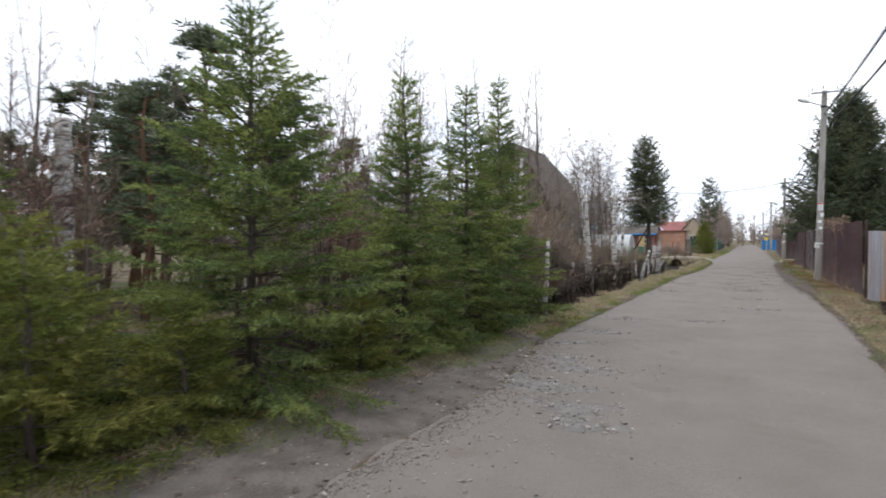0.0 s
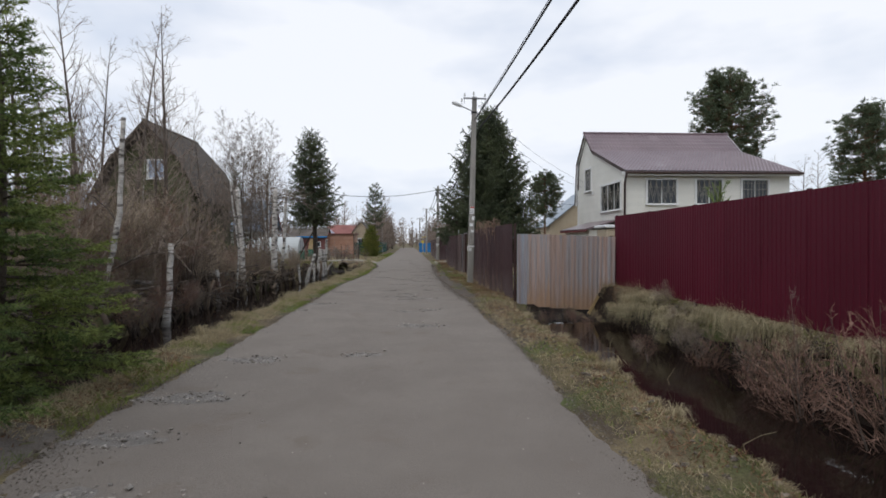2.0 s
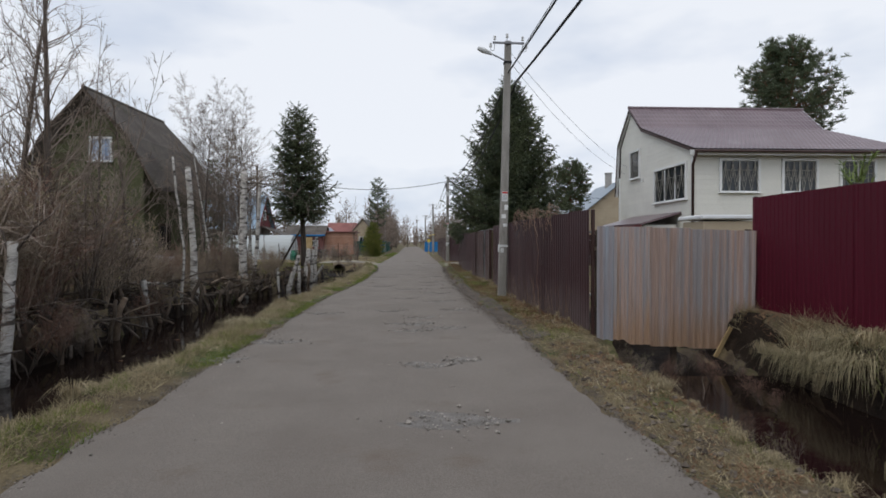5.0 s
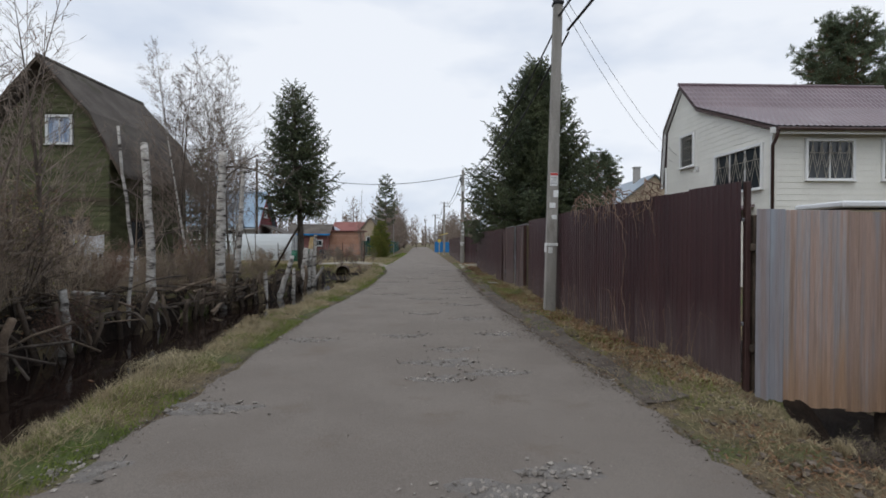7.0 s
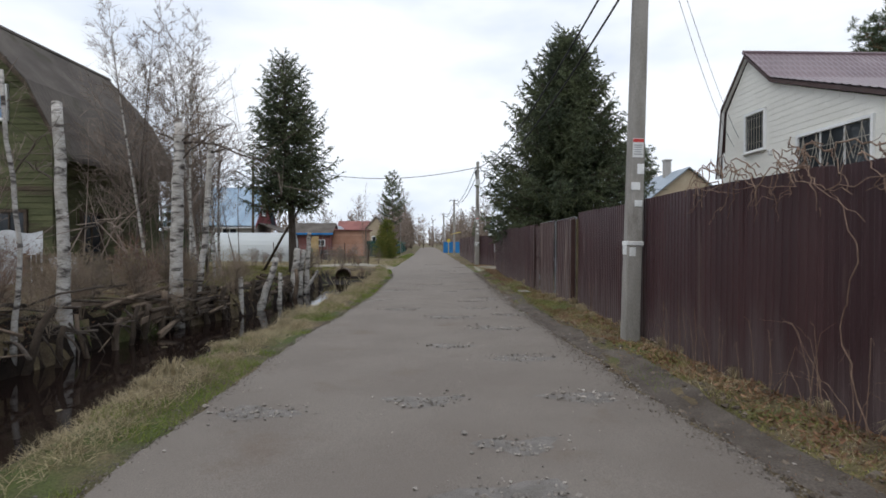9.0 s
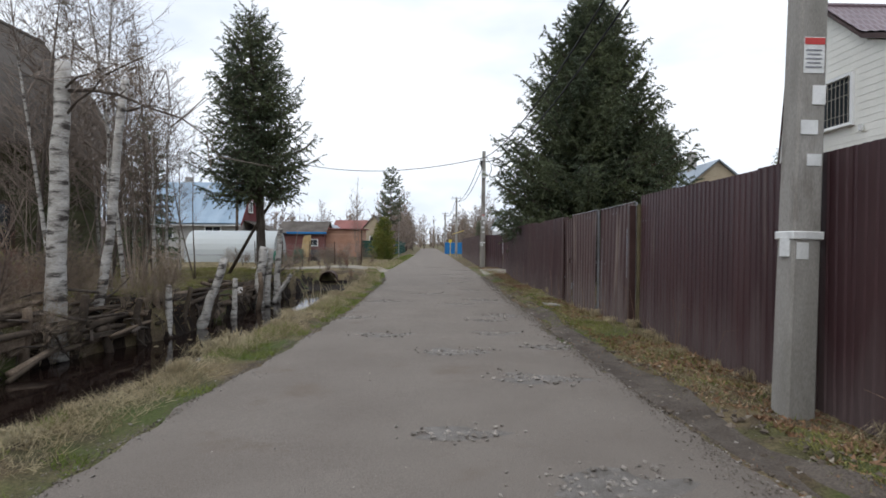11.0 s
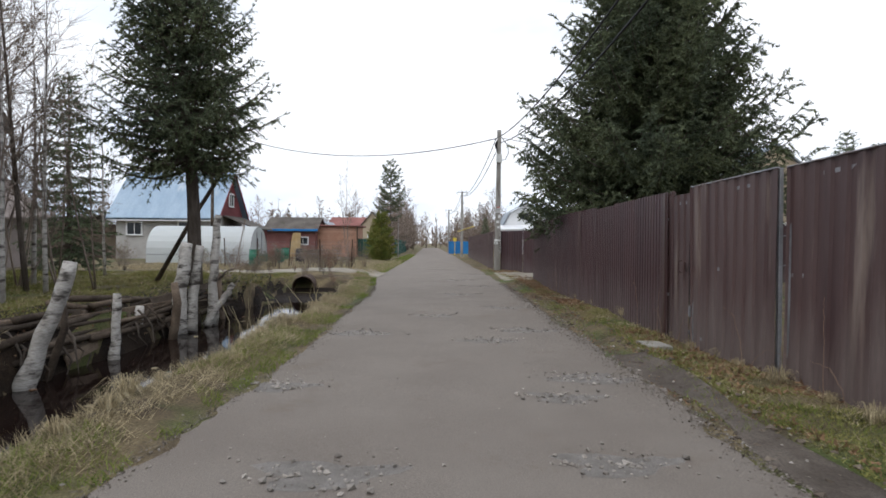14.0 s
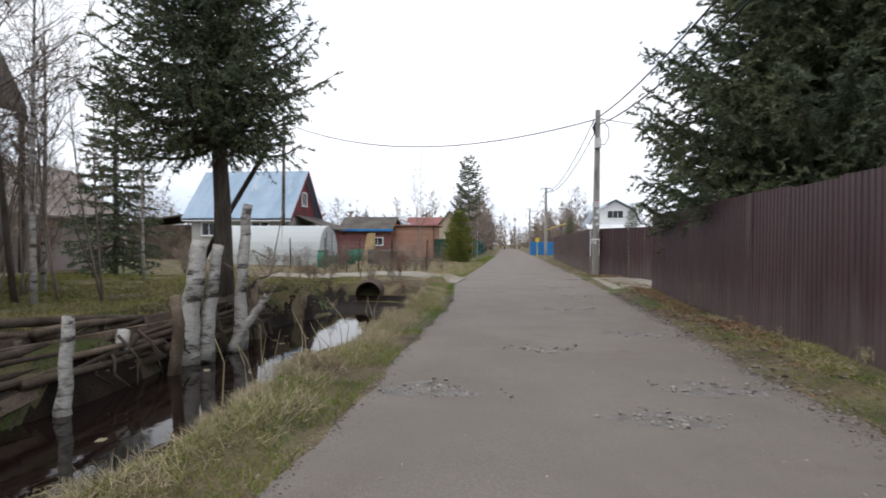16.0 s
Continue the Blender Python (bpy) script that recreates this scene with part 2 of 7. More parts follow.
M_YOUNG = mat("young_spruce_needles", (0.120, 0.168, 0.062), (0.250, 0.285, 0.085), 1.6, 8, 0.7, 0, 0.3, island=0.5, trans=0.55)
M_YELLOWSPR = mat("yellowed_spruce_needles", (0.13, 0.16, 0.035), (0.22, 0.21, 0.05), 1.1, 8, 0.7, 0, 0.25, island=0.4, trans=0.4)
M_PINE = mat("pine_needles", (0.090, 0.112, 0.066), (0.14, 0.165, 0.092), 0.9, 8, 0.7, 0, 0.25, island=0.35, trans=0.35)
M_OLDLEAF = mat("olive_dead_leaves", (0.17, 0.145, 0.075), (0.25, 0.21, 0.12), 1, 10, 0.8, 0, 0.2, island=0.35)
M_LEAF = mat("light_green_leaves", (0.14, 0.19, 0.05), (0.20, 0.25, 0.08), 1, 8, 0.7, 0, 0.2, island=0.3)
M_TARP = mat("white_tarpaulin", (0.48, 0.49, 0.50), (0.60, 0.61, 0.62), 2, 20, 0.6, 0.3, 0.15)
M_CURTAIN = mat("blue_white_curtain", (0.20, 0.28, 0.42), (0.55, 0.60, 0.68), 6, 20, 0.8, 0, 0.15, stretch=(1.5, 1, 0.2))


def simple(name, colour, rough, spec=0.5, alpha=1.0, transmission=0.0, ior=1.45):
    m = bpy.data.materials.new(name)
    m.use_nodes = True
    b = m.node_tree.nodes["Principled BSDF"]
    b.inputs["Base Color"].default_value, b.inputs["Roughness"].default_value = (*colour, 1), rough
    b.inputs["Specular IOR Level"].default_value, b.inputs["Alpha"].default_value = spec, alpha
    b.inputs["Transmission Weight"].default_value, b.inputs["IOR"].default_value = transmission, ior
    return m


def rippled(name, colour, rough, scale, strength):
    m = simple(name, colour, rough, 0.5, ior=1.33 if "water" in name else 1.5)
    n, l = m.node_tree.nodes, m.node_tree.links
    t, bp, p = n.new("ShaderNodeTexNoise"), n.new("ShaderNodeBump"), n.new("ShaderNodeNewGeometry")
    t.inputs["Scale"].default_value = scale
    bp.inputs["Strength"].default_value, bp.inputs["Distance"].default_value = strength, 0.01
    l.new(p.outputs["Position"], t.inputs["Vector"])
    l.new(t.outputs["Fac"], bp.inputs["Height"])
    l.new(bp.outputs[0], n["Principled BSDF"].inputs["Normal"])
    return m


M_WATER = rippled("peaty_ditch_water", (0.010, 0.006, 0.005), 0.04, 6.0, 0.14)
M_GLASS = rippled("dark_window_glass", (0.035, 0.04, 0.045), 0.05, 0.8, 0.05)
M_POLY = simple("cloudy_polycarbonate", (0.62, 0.65, 0.64), 0.35, 0.5, 0.68)

# ---- tools for shapes ----
UP = Vector((0, 0, 1))


class Shape:
    """Gathers vertices and faces for one mesh."""

    def __init__(self):
        self.v, self.f = [], []

    def add(self, verts, faces):
        o = len(self.v)
        self.v.extend(tuple(p) for p in verts)
        self.f.extend(tuple(i + o for i in q) for q in faces)
        return self

    def box(self, centre, size, turn=None, chamfer=0.0):
        """A box with its edges cut off by chamfer."""
        x, y, z = (s / 2 for s in size)
        c = Vector(centre)
        if chamfer <= 0:
            pts = [Vector((a * x, b * y, d * z)) for a in (-1, 1) for b in (-1, 1) for d in (-1, 1)]
            faces = [(0, 1, 3, 2), (4, 6, 7, 5), (0, 4, 5, 1), (2, 3, 7, 6), (0, 2, 6, 4), (1, 5, 7, 3)]
        else:
            h = min(chamfer, 0.49 * min(size))
            pts, at = [], {}
            for a in (-1, 1):
                for b in (-1, 1):
                    for d in (-1, 1):
                        for k, q in enumerate(((a * x, b * (y - h), d * (z - h)), (a * (x - h), b * y, d * (z - h)), (a * (x - h), b * (y - h), d * z))):
                            at[a, b, d, k] = len(pts)
                            pts.append(Vector(q))
            faces = []
            for k in range(3):
                for s in (-1, 1):
                    ring = []
                    for p, q in ((-1, -1), (1, -1), (1, 1), (-1, 1)):
                        key = [p, q]
                        key.insert(k, s)
                        ring.append(at[(*key, k)])
                    faces.append(tuple(ring) if (s > 0) != (k == 1) else tuple(reversed(ring)))
            for k in range(3):
                i, j = [q for q in range(3) if q != k]
                for p in (-1, 1):
                    for q in (-1, 1):
                        lo, hi = [0, 0, 0], [0, 0, 0]
                        lo[i], lo[j], lo[k] = p, q, -1
                        hi[i], hi[j], hi[k] = p, q, 1
                        faces.append((at[(*lo, i)], at[(*hi, i)], at[(*hi, j)], at[(*lo, j)]))
            for a in (-1, 1):
                for b in (-1, 1):
                    for d in (-1, 1):
                        faces.append((at[a, b, d, 0], at[a, b, d, 1], at[a, b, d, 2]))
        if turn is not None:
            pts = [turn @ p for p in pts]
        return self.add([p + c for p in pts], faces)

    def tube(self, pts, radii, sides=6, cap=True):
        pts = [Vector(p) for p in pts]
        n, base = len(pts), []
        ref = Vector((0.31, 0.95, 0.05))
        for i, p in enumerate(pts):
            d = (pts[min(i + 1, n - 1)] - pts[max(i - 1, 0)])
            d = d.normalized() if d.length > 1e-9 else UP
            a = d.cross(ref)
            a = a.normalized() if a.length > 1e-3 else d.cross(UP).normalized()
            b = d.cross(a)
            r = radii[i] if hasattr(radii, "__len__") else radii
            base += [p + r * (math.cos(2 * math.pi * k / sides) * a + math.sin(2 * math.pi * k / sides) * b) for k in range(sides)]
        faces = [(i * sides + k, i * sides + (k + 1) % sides, (i + 1) * sides + (k + 1) % sides, (i + 1) * sides + k) for i in range(n - 1) for k in range(sides)]
        if cap:
            faces += [tuple(reversed(range(sides))), tuple((n - 1) * sides + k for k in range(sides))]
        return self.add(base, faces)

    def prism(self, outline, a, b, axis):
        """An outline in the plane across an axis ('x' or 'y'), drawn out from a to b."""
        n = len(outline)
        put = (lambda s, p: (s, p[0], p[1])) if axis == "x" else (lambda s, p: (p[0], s, p[1]))
        verts = [put(a, p) for p in outline] + [put(b, p) for p in outline]
        faces = [tuple(range(n)), tuple(reversed(range(n, 2 * n)))] + [(i, n + i, n + (i + 1) % n, (i + 1) % n) for i in range(n)]
        return self.add(verts, faces)

    def mesh(self, name, material, smooth=False):
        me = bpy.data.meshes.new(name)
        me.from_pydata(self.v, [], self.f)
        me.materials.append(material)
        bm = bmesh.new()
        bm.from_mesh(me)
        bmesh.ops.recalc_face_normals(bm, faces=bm.faces)
        bm.to_mesh(me)
        bm.free()
        if smooth:
            me.polygons.foreach_set("use_smooth", [True] * len(me.polygons))
        return me


class Blades:
    """Gathers many thin blades (needles, grass, buds), a triangle each."""

    def __init__(self):
        self.parts = []

    def add(self, base, way, width, bend=None):
        self.parts.append((np.asarray(base, float), np.asarray(way, float), np.broadcast_to(np.asarray(width, float), (len(base),))))

    def mesh(self, name, material, rng):
        base = np.concatenate([p[0] for p in self.parts])
        way = np.concatenate([p[1] for p in self.parts])
        width = np.concatenate([p[2] for p in self.parts])
        side = np.cross(way, rng.normal(size=way.shape))
        side /= np.linalg.norm(side, axis=1, keepdims=True) + 1e-9
        side *= width[:, None] / 2
        n = len(base)
        co = np.stack([base - side, base + side, base + way], 1).reshape(-1, 3)
        me = bpy.data.meshes.new(name)
        me.vertices.add(3 * n)
        me.vertices.foreach_set("co", co.ravel())
        me.loops.add(3 * n)
        me.loops.foreach_set("vertex_index", np.arange(3 * n, dtype=np.int32))
        me.polygons.add(n)
        me.polygons.foreach_set("loop_start", np.arange(0, 3 * n, 3, dtype=np.int32))
        me.update(calc_edges=True)
        me.materials.append(material)
        return me


def thing(name, label, category, at=None, group="", kind=""):
    ob = new(name)
    ob.empty_display_size = 0.2
    if at is not None:
        ob.matrix_basis = at
    return tagged(ob, label, category, group, kind)


def part(name, shape, material, parent=None, label="", at=None, smooth=False):
    me = shape.mesh(name, material, smooth) if isinstance(shape, Shape) else shape
    ob = new(name, me)
    ob.parent = parent
    if at is not None:
        ob.matrix_basis = at
    return tagged(ob, label)


def solo(name, shape, material, label, category, group="", kind="", at=None, smooth=False):
    return tagged(part(name, shape, material, None, "", at, smooth), label, category, group, kind)


def ease(a, z, x):
    t = np.clip((np.asarray(x, float) - a) / (z - a), 0, 1)
    return t * t * (3 - 2 * t)


# ---- the lie of the land ----
def verge_edge(y):
    return np.interp(y, [-30, 0, 8, 20, 26, 34, 44, 50, 90, 200], [-2.9, -2.8, -2.7, -2.9, -3.05, -2.8, -3.1, -3.8, -4.7, -8.5])


def left_edge(y):
    return verge_edge(y) + np.interp(y, [-4, 0, 5, 8.5], [0.9, 0.9, 0.7, 0.0])


def right_edge(y):
    return np.interp(y, [-30, 0, 14, 20, 26, 32, 46, 90, 200], [2.3, 2.2, 1.95, 1.7, 1.25, 1.05, 0.95, -0.3, -4.1])


def waves(x, y, s, seed):
    """Smooth unevenness of about -1 to 1."""
    r = np.random.default_rng(seed)
    out = 0
    for k in range(7):
        a, p = r.uniform(0, 2 * np.pi), r.uniform(0, 2 * np.pi)
        f = s * r.uniform(0.6, 1.8)
        out = out + np.sin(f * (x * np.cos(a) + y * np.sin(a)) + p)
    return out / 4.0


def land(x, y):
    x, y = np.asarray(x, float), np.asarray(y, float)
    z = 0.035 * waves(x, y, 1.1, 3) + 0.02 * waves(x, y, 4.0, 4)
    d = verge_edge(y) - x + 0.12 * waves(x, y, 1.6, 5)
    ditch = ease(48.3, 47.3, y)
    far = np.interp(y, [0, 12, 20, 24, 30, 33.5, 45], [0.35, 0.35, 0.5, 0.85, 0.85, 0.12, 0.12])
    shelf = 0.55 * ease(42.5, 40.5, y) * ease(9.0, 12.0, y)
    reach = 1.45 + 0.25 * waves(x, y, 1.3, 8)
    run = (ease(0.66, 1.02, d) * (1 - shelf * 1.22) + shelf * 1.22 * ease(reach, reach + 0.45, d)) * (1 - ease(3.1 + far, 3.5 + far, d)) * ditch
    z = z - 1.15 * run * (1 - 0.6 * ease(42.6, 45.2, y)) + 0.26 * ease(3.2 + far, 3.8 + far, d) * ditch + 0.03
    z = z + 0.05 * ease(0.1, 0.5, d) * (1 - ease(0.7, 1.0, d))
    e = x - right_edge(y) + 0.12 * waves(x, y, 1.5, 6)
    z = z + (0.05 * waves(x, y, 2.6, 15) + 0.03 * waves(x, y, 6.0, 16) + 0.03) * ease(0.15, 0.6, e) * (1 - ease(1.3, 1.8, e))
    ditch = ease(20.4, 19.0, y - 2.2 * ease(1.9, 2.4, e))
    run = ease(0.80, 1.7, e) * (1 - ease(3.45, 4.0, e)) * ditch
    z = z - (1.05 - 0.45 * ease(17.6, 18.8, y)) * run + 0.36 * ease(3.5, 4.15, e) * ditch
    z = z + 0.24 * np.exp(-(((y - 50.6) / 2.3) ** 4)) * np.exp(-(((x + 6.2) / 2.4) ** 2))
    k = np.minimum(x - left_edge(y), right_edge(y) - x)
    level = ease(-0.45, -0.12, k)
    z = z * (1 - level) + np.clip(z, -0.005, 0.008) * level
    lane = ease(0.05, 0.4, k)
    return z * (1 - lane) - 0.07 * lane


def land_at(x, y):
    return float(land(np.array([x]), np.array([y]))[0])


def sheet(name, xs, ys, height, material, smooth=True):
    gx, gy = np.meshgrid(xs, ys)
    gz = height(gx, gy)
    co = np.stack([gx, gy, gz], -1).reshape(-1, 3)
    nx, ny = len(xs), len(ys)
    i = (np.arange(ny - 1)[:, None] * nx + np.arange(nx - 1)[None]).ravel()
    faces = np.stack([i, i + 1, i + nx + 1, i + nx], 1)
    me = bpy.data.meshes.new(name)
    me.from_pydata(co.tolist(), [], faces.tolist())
    me.materials.append(material)
    if smooth:
        me.polygons.foreach_set("use_smooth", [True] * len(me.polygons))
    return me


gxs = np.concatenate([[-1500, -600, -300, -150, -80, -50, -35, -26, -20, -16, -13, -11, -9.5], np.arange(-8.6, 7.4, 0.2), [8, 9, 10.5, 13, 17, 22, 30, 45, 80, 150, 300, 600, 1500]])
gys = np.concatenate([[-300, -120, -50, -25, -15], np.arange(-10, 58, 0.3), [59, 61, 64, 68, 73, 80, 90, 105, 125, 150, 190, 250, 400, 800, 2000]])
tagged(new("ground", sheet("ground", gxs, gys, land, M_GROUND)), "brown earth with dead grass and moss beside a road", "ground", kind="structure")

HOLES = [(-1.6, 5.7, 0.6), (-1.1, 5.0, 0.5), (-2.2, 5.9, 0.5), (-1.5, 6.7, 0.5), (-0.8, 4.5, 0.4), (-2.1, 7.3, 0.55), (-2.2, 8.6, 0.42), (-2.15, 9.9, 0.5), (-2.05, 11.9, 0.45), (0.3, 15.2, 0.55), (-0.5, 12.2, 0.3), (-2.85, 17.9, 0.4), (-2.5, 19.4, 0.45), (0.1, 17.6, 0.4), (0.55, 17.9, 0.3),
         (-0.3, 20.6, 0.35), (0.4, 20.9, 0.4), (-0.9, 23.6, 0.4), (-0.1, 22.4, 0.35), (0.7, 23.7, 0.4), (-2.4, 23.2, 0.4), (-0.25, 21.5, 0.5), (0.35, 25.6, 0.45), (-0.6, 26.5, 0.35), (-1.7, 31.2, 0.45), (-0.6, 29.8, 0.5), (0.1, 32.9, 0.35),
         (0.3, 28.3, 0.5), (0.75, 30.2, 0.4), (0.1, 31.4, 0.4), (0.5, 33.6, 0.45), (-0.4, 35.8, 0.4), (0.3, 36.8, 0.5), (-2.3, 36.4, 0.5), (-1.2, 38.5, 0.4), (0.2, 40.0, 0.45), (-0.7, 43.0, 0.5), (0.0, 46.0, 0.5), (-2.6, 33.2, 0.4), (-0.6, 49.0, 0.6), (0.1, 53.0, 0.6), (-1.5, 57.0, 0.6)]


def road_height(x, y):
    z = 0.010 * waves(x, y, 0.7, 11) + 0.0025 * waves(x, y, 3.0, 12)
    for a, b, r in HOLES:
        z = z - 0.022 * np.exp(-(((x - a) ** 2 + (y - b) ** 2) / (r * 0.75) ** 2) ** 1.5)
    return z + 0.012


rys = np.concatenate([np.arange(-30, -5, 2.0), np.arange(-5, 58, 0.1), np.arange(58, 200, 2.0)])
ru = np.linspace(0, 1, 41)
gu, gy = np.meshgrid(ru, rys)
ra = left_edge(gy) - 0.05 + 0.06 * waves(gy, gy * 0 + 1.0, 2.2, 21) + 0.045 * waves(gy, gy * 0 + 2.0, 9.0, 22) + 0.035 * waves(gy, gy * 0 + 7.0, 24.0, 26)
rb = right_edge(gy) + 0.05 + 0.08 * waves(gy, gy * 0 + 5.0, 2.0, 23) + 0.055 * waves(gy, gy * 0 + 3.0, 9.0, 24) + 0.04 * waves(gy, gy * 0 + 8.0, 24.0, 27)
gx = ra + (rb - ra) * gu
gz = road_height(gx, gy) - 0.03 * (np.abs(gu - 0.5) > 0.499) * ((gu > 0.5) | (gy > 8.5))
co = np.stack([gx, gy, gz], -1).reshape(-1, 3)
i = (np.arange(len(rys) - 1)[:, None] * 41 + np.arange(40)[None]).ravel()
me = bpy.data.meshes.new("road")
me.from_pydata(co.tolist(), [], np.stack([i, i + 1, i + 42, i + 41], 1).tolist())
me.materials.append(M_ROAD)
me.polygons.foreach_set("use_smooth", [True] * len(me.polygons))
tagged(new("road", me), "narrow worn grey asphalt lane with potholes", "road", kind="structure")


def track_height(x, y):
    return np.maximum(land(x, y) + 0.035, 0.02) - 0.1 * (np.abs(y - 51.4) > 1.95)


tagged(new("driveway", sheet("driveway", np.arange(-11.5, -3.4, 0.3), np.arange(49.4, 53.6, 0.3), track_height, M_SAND)), "sandy driveway crossing the ditch over a pipe", "driveway", kind="structure")
side = sheet("side_track", np.arange(0.9, 9.5, 0.3), np.arange(48.1, 54.0, 0.3), lambda x, y: np.maximum(land(x, y), -0.01) + 0.02 - 0.08 * ((x < 1.1) | (y < 48.3) | (y > 53.7)), M_SAND)
tagged(new("side_track", side), "grey sandy track between two metal fences", "driveway", kind="structure")
wl_x = np.array([-8.6, -6.5, -5.0, -3.6])
tagged(new("water_left", sheet("water_left", wl_x, np.array([-15.0, 10, 30, 48.2]), lambda x, y: -0.46 + 0 * x, M_WATER)), "still dark brown ditch water reflecting the sky", "water", kind="structure")
tagged(new("water_right", sheet("water_right", np.array([2.6, 4.0, 6.2]), np.array([-15.0, 0, 12, 18.7]), lambda x, y: -0.45 + 0 * x, M_WATER)), "still black ditch water under overhanging dead grass", "water", kind="structure")


def bed(name, a, b, y1, side, y0=-12, soil=None, label="black wet peat banks of a roadside ditch", kind_of="ditch", rise=0.014):
    """The black peat of a ditch, from a to b metres off the lane's edge."""
    u, yy = np.meshgrid(np.linspace(a, b, 20), np.arange(y0, y1, 0.3))
    inner = a + (0.10 if soil is None else 0.14) * waves(yy, yy * 0 + 2, 2.5, 71)
    outer = b + 0.18 * waves(yy, yy * 0 + 4, 2.0, 72)
    if soil:
        inner, outer = np.maximum(inner, -0.02), np.maximum(outer, inner + 0.03)
    w = inner + (outer - inner) * (u - a) / (b - a)
    xx = (left_edge(yy) if soil else verge_edge(yy)) - w if side < 0 else right_edge(yy) + w
    edge = np.minimum(u - a, b - u) < 0.01
    zz = land(xx, yy) + rise - 0.02 * edge
    co = np.stack([xx, yy, zz], -1).reshape(-1, 3)
    n = u.shape[1]
    i = (np.arange(u.shape[0] - 1)[:, None] * n + np.arange(n - 1)[None]).ravel()
    m = bpy.data.meshes.new(name)
    m.from_pydata(co.tolist(), [], np.stack([i, i + 1, i + n + 1, i + n], 1).tolist())
    m.materials.append(soil or M_PEAT)
    m.polygons.foreach_set("use_smooth", [True] * len(m.polygons))
    return tagged(new(name, m), label, kind_of, kind="structure")


bed("ditch_bed_left", 0.74, 4.9, 47.9, -1)
bed("ditch_bed_right", 1.15, 3.92, 19.8, 1)
bed("ditch_bed_end", 1.62, 4.05, 23.2, 1, y0=19.3, rise=0.02)

bed("muddy_edge_left", 0.0, 1.35, 8.8, -1, -8, M_MUD, "gritty dark soil at the edge of the asphalt", "soil", 0.012)

bed("muddy_edge_right", 0.0, 0.42, 35.0, 1, 19.5, M_SOIL, "dark trodden soil between asphalt and verge", "soil", 0.014)

# ---- metal fences ----


def ribbed(width, height, pitch, depth, wave=0.0, seed=0):
    """A sheet of trapezoid-ribbed steel, standing on its lower edge, along x."""
    n = max(1, round(width / pitch))
    p = width / n
    line = []
    for k in range(n):
        for u, w in ((0.0, 0), (0.42, 0), (0.55, 1), (0.87, 1)):
            line.append(((k + u) * p, -depth * w))
    line.append((width, 0.0))
    s, m = Shape(), len(line)
    levels = [0.0, 0.33, 0.66, 1.0]
    for off in (0.0, 0.003):
        for v in levels:
            s.v += [(x, y + off + wave * math.sin(2.1 * x + 2.5 * v + seed), v * height) for x, y in line]
    k = len(levels)
    for j in range(k - 1):
        for i in range(m - 1):
            s.f.append((j * m + i, j * m + i + 1, (j + 1) * m + i + 1, (j + 1) * m + i))
            s.f.append(((k + j) * m + i, (k + j + 1) * m + i, (k + j + 1) * m + i + 1, (k + j) * m + i + 1))
    for i in range(m - 1):
        s.f.append((i, k * m + i, k * m + i + 1, i + 1))
        s.f.append(((k - 1) * m + i, (k - 1) * m + i + 1, (2 * k - 1) * m + i + 1, (2 * k - 1) * m + i))
    for j in range(k - 1):
        s.f.append((j * m, (j + 1) * m, (k + j + 1) * m, (k + j) * m))
        s.f.append((j * m + m - 1, (k + j) * m + m - 1, (k + j + 1) * m + m - 1, (j + 1) * m + m - 1))
    return s


def metal_fence(name, pts, height, material, label, sheet_w=1.15, pitch=0.115, depth=0.012, group="", jitter=0.02, trim=None, flip=1):
    """Sheets on posts and rails along the points (x, y, foot)."""
    rng = random.Random(name)
    root = thing(name, label, "fence", pose(*pts[0]), group)
    o = Vector(pts[0])
    for (xa, ya, za), (xb, yb, zb) in zip(pts, pts[1:]):
        a, b = Vector((xa, ya, za)) - o, Vector((xb, yb, zb)) - o
        run = math.hypot(b.x - a.x, b.y - a.y)
        ang = math.degrees(math.atan2(b.y - a.y, b.x - a.x))
        n = max(1, round(run / sheet_w))
        w = run / n
        shared = [ribbed(w * 1.03, height, pitch, depth * flip, 0.006, k).mesh("sheet", material) for k in range(2)]
        for k in range(n):
            p = a.lerp(b, k / n)
            part("sheet", shared[k % 2], material, root, at=pose(p.x, p.y, p.z + rng.uniform(-jitter, jitter), rng.uniform(-20, 20) * jitter, rng.uniform(-12, 12) * jitter, ang))
        post = Shape().box((0, 0.06 * flip, height * 0.47), (0.06, 0.06, height * 0.94 + 0.3), None, 0.006).mesh("post", M_DKBROWN)
        for k in range(0, n + 1, 2):
            p = a.lerp(b, min(k / n, 1))
            part("post", post, M_DKBROWN, root, at=pose(p.x, p.y, p.z, 0, 0, ang))
        for h in (0.3, 0.82):
            rail = Shape().box((run / 2, 0.022 * flip, h * height), (run, 0.03, 0.04), None, 0.004)
            part("rail", rail, M_STEEL, root, at=pose(a.x, a.y, a.z, 0, 0, ang))
    return root


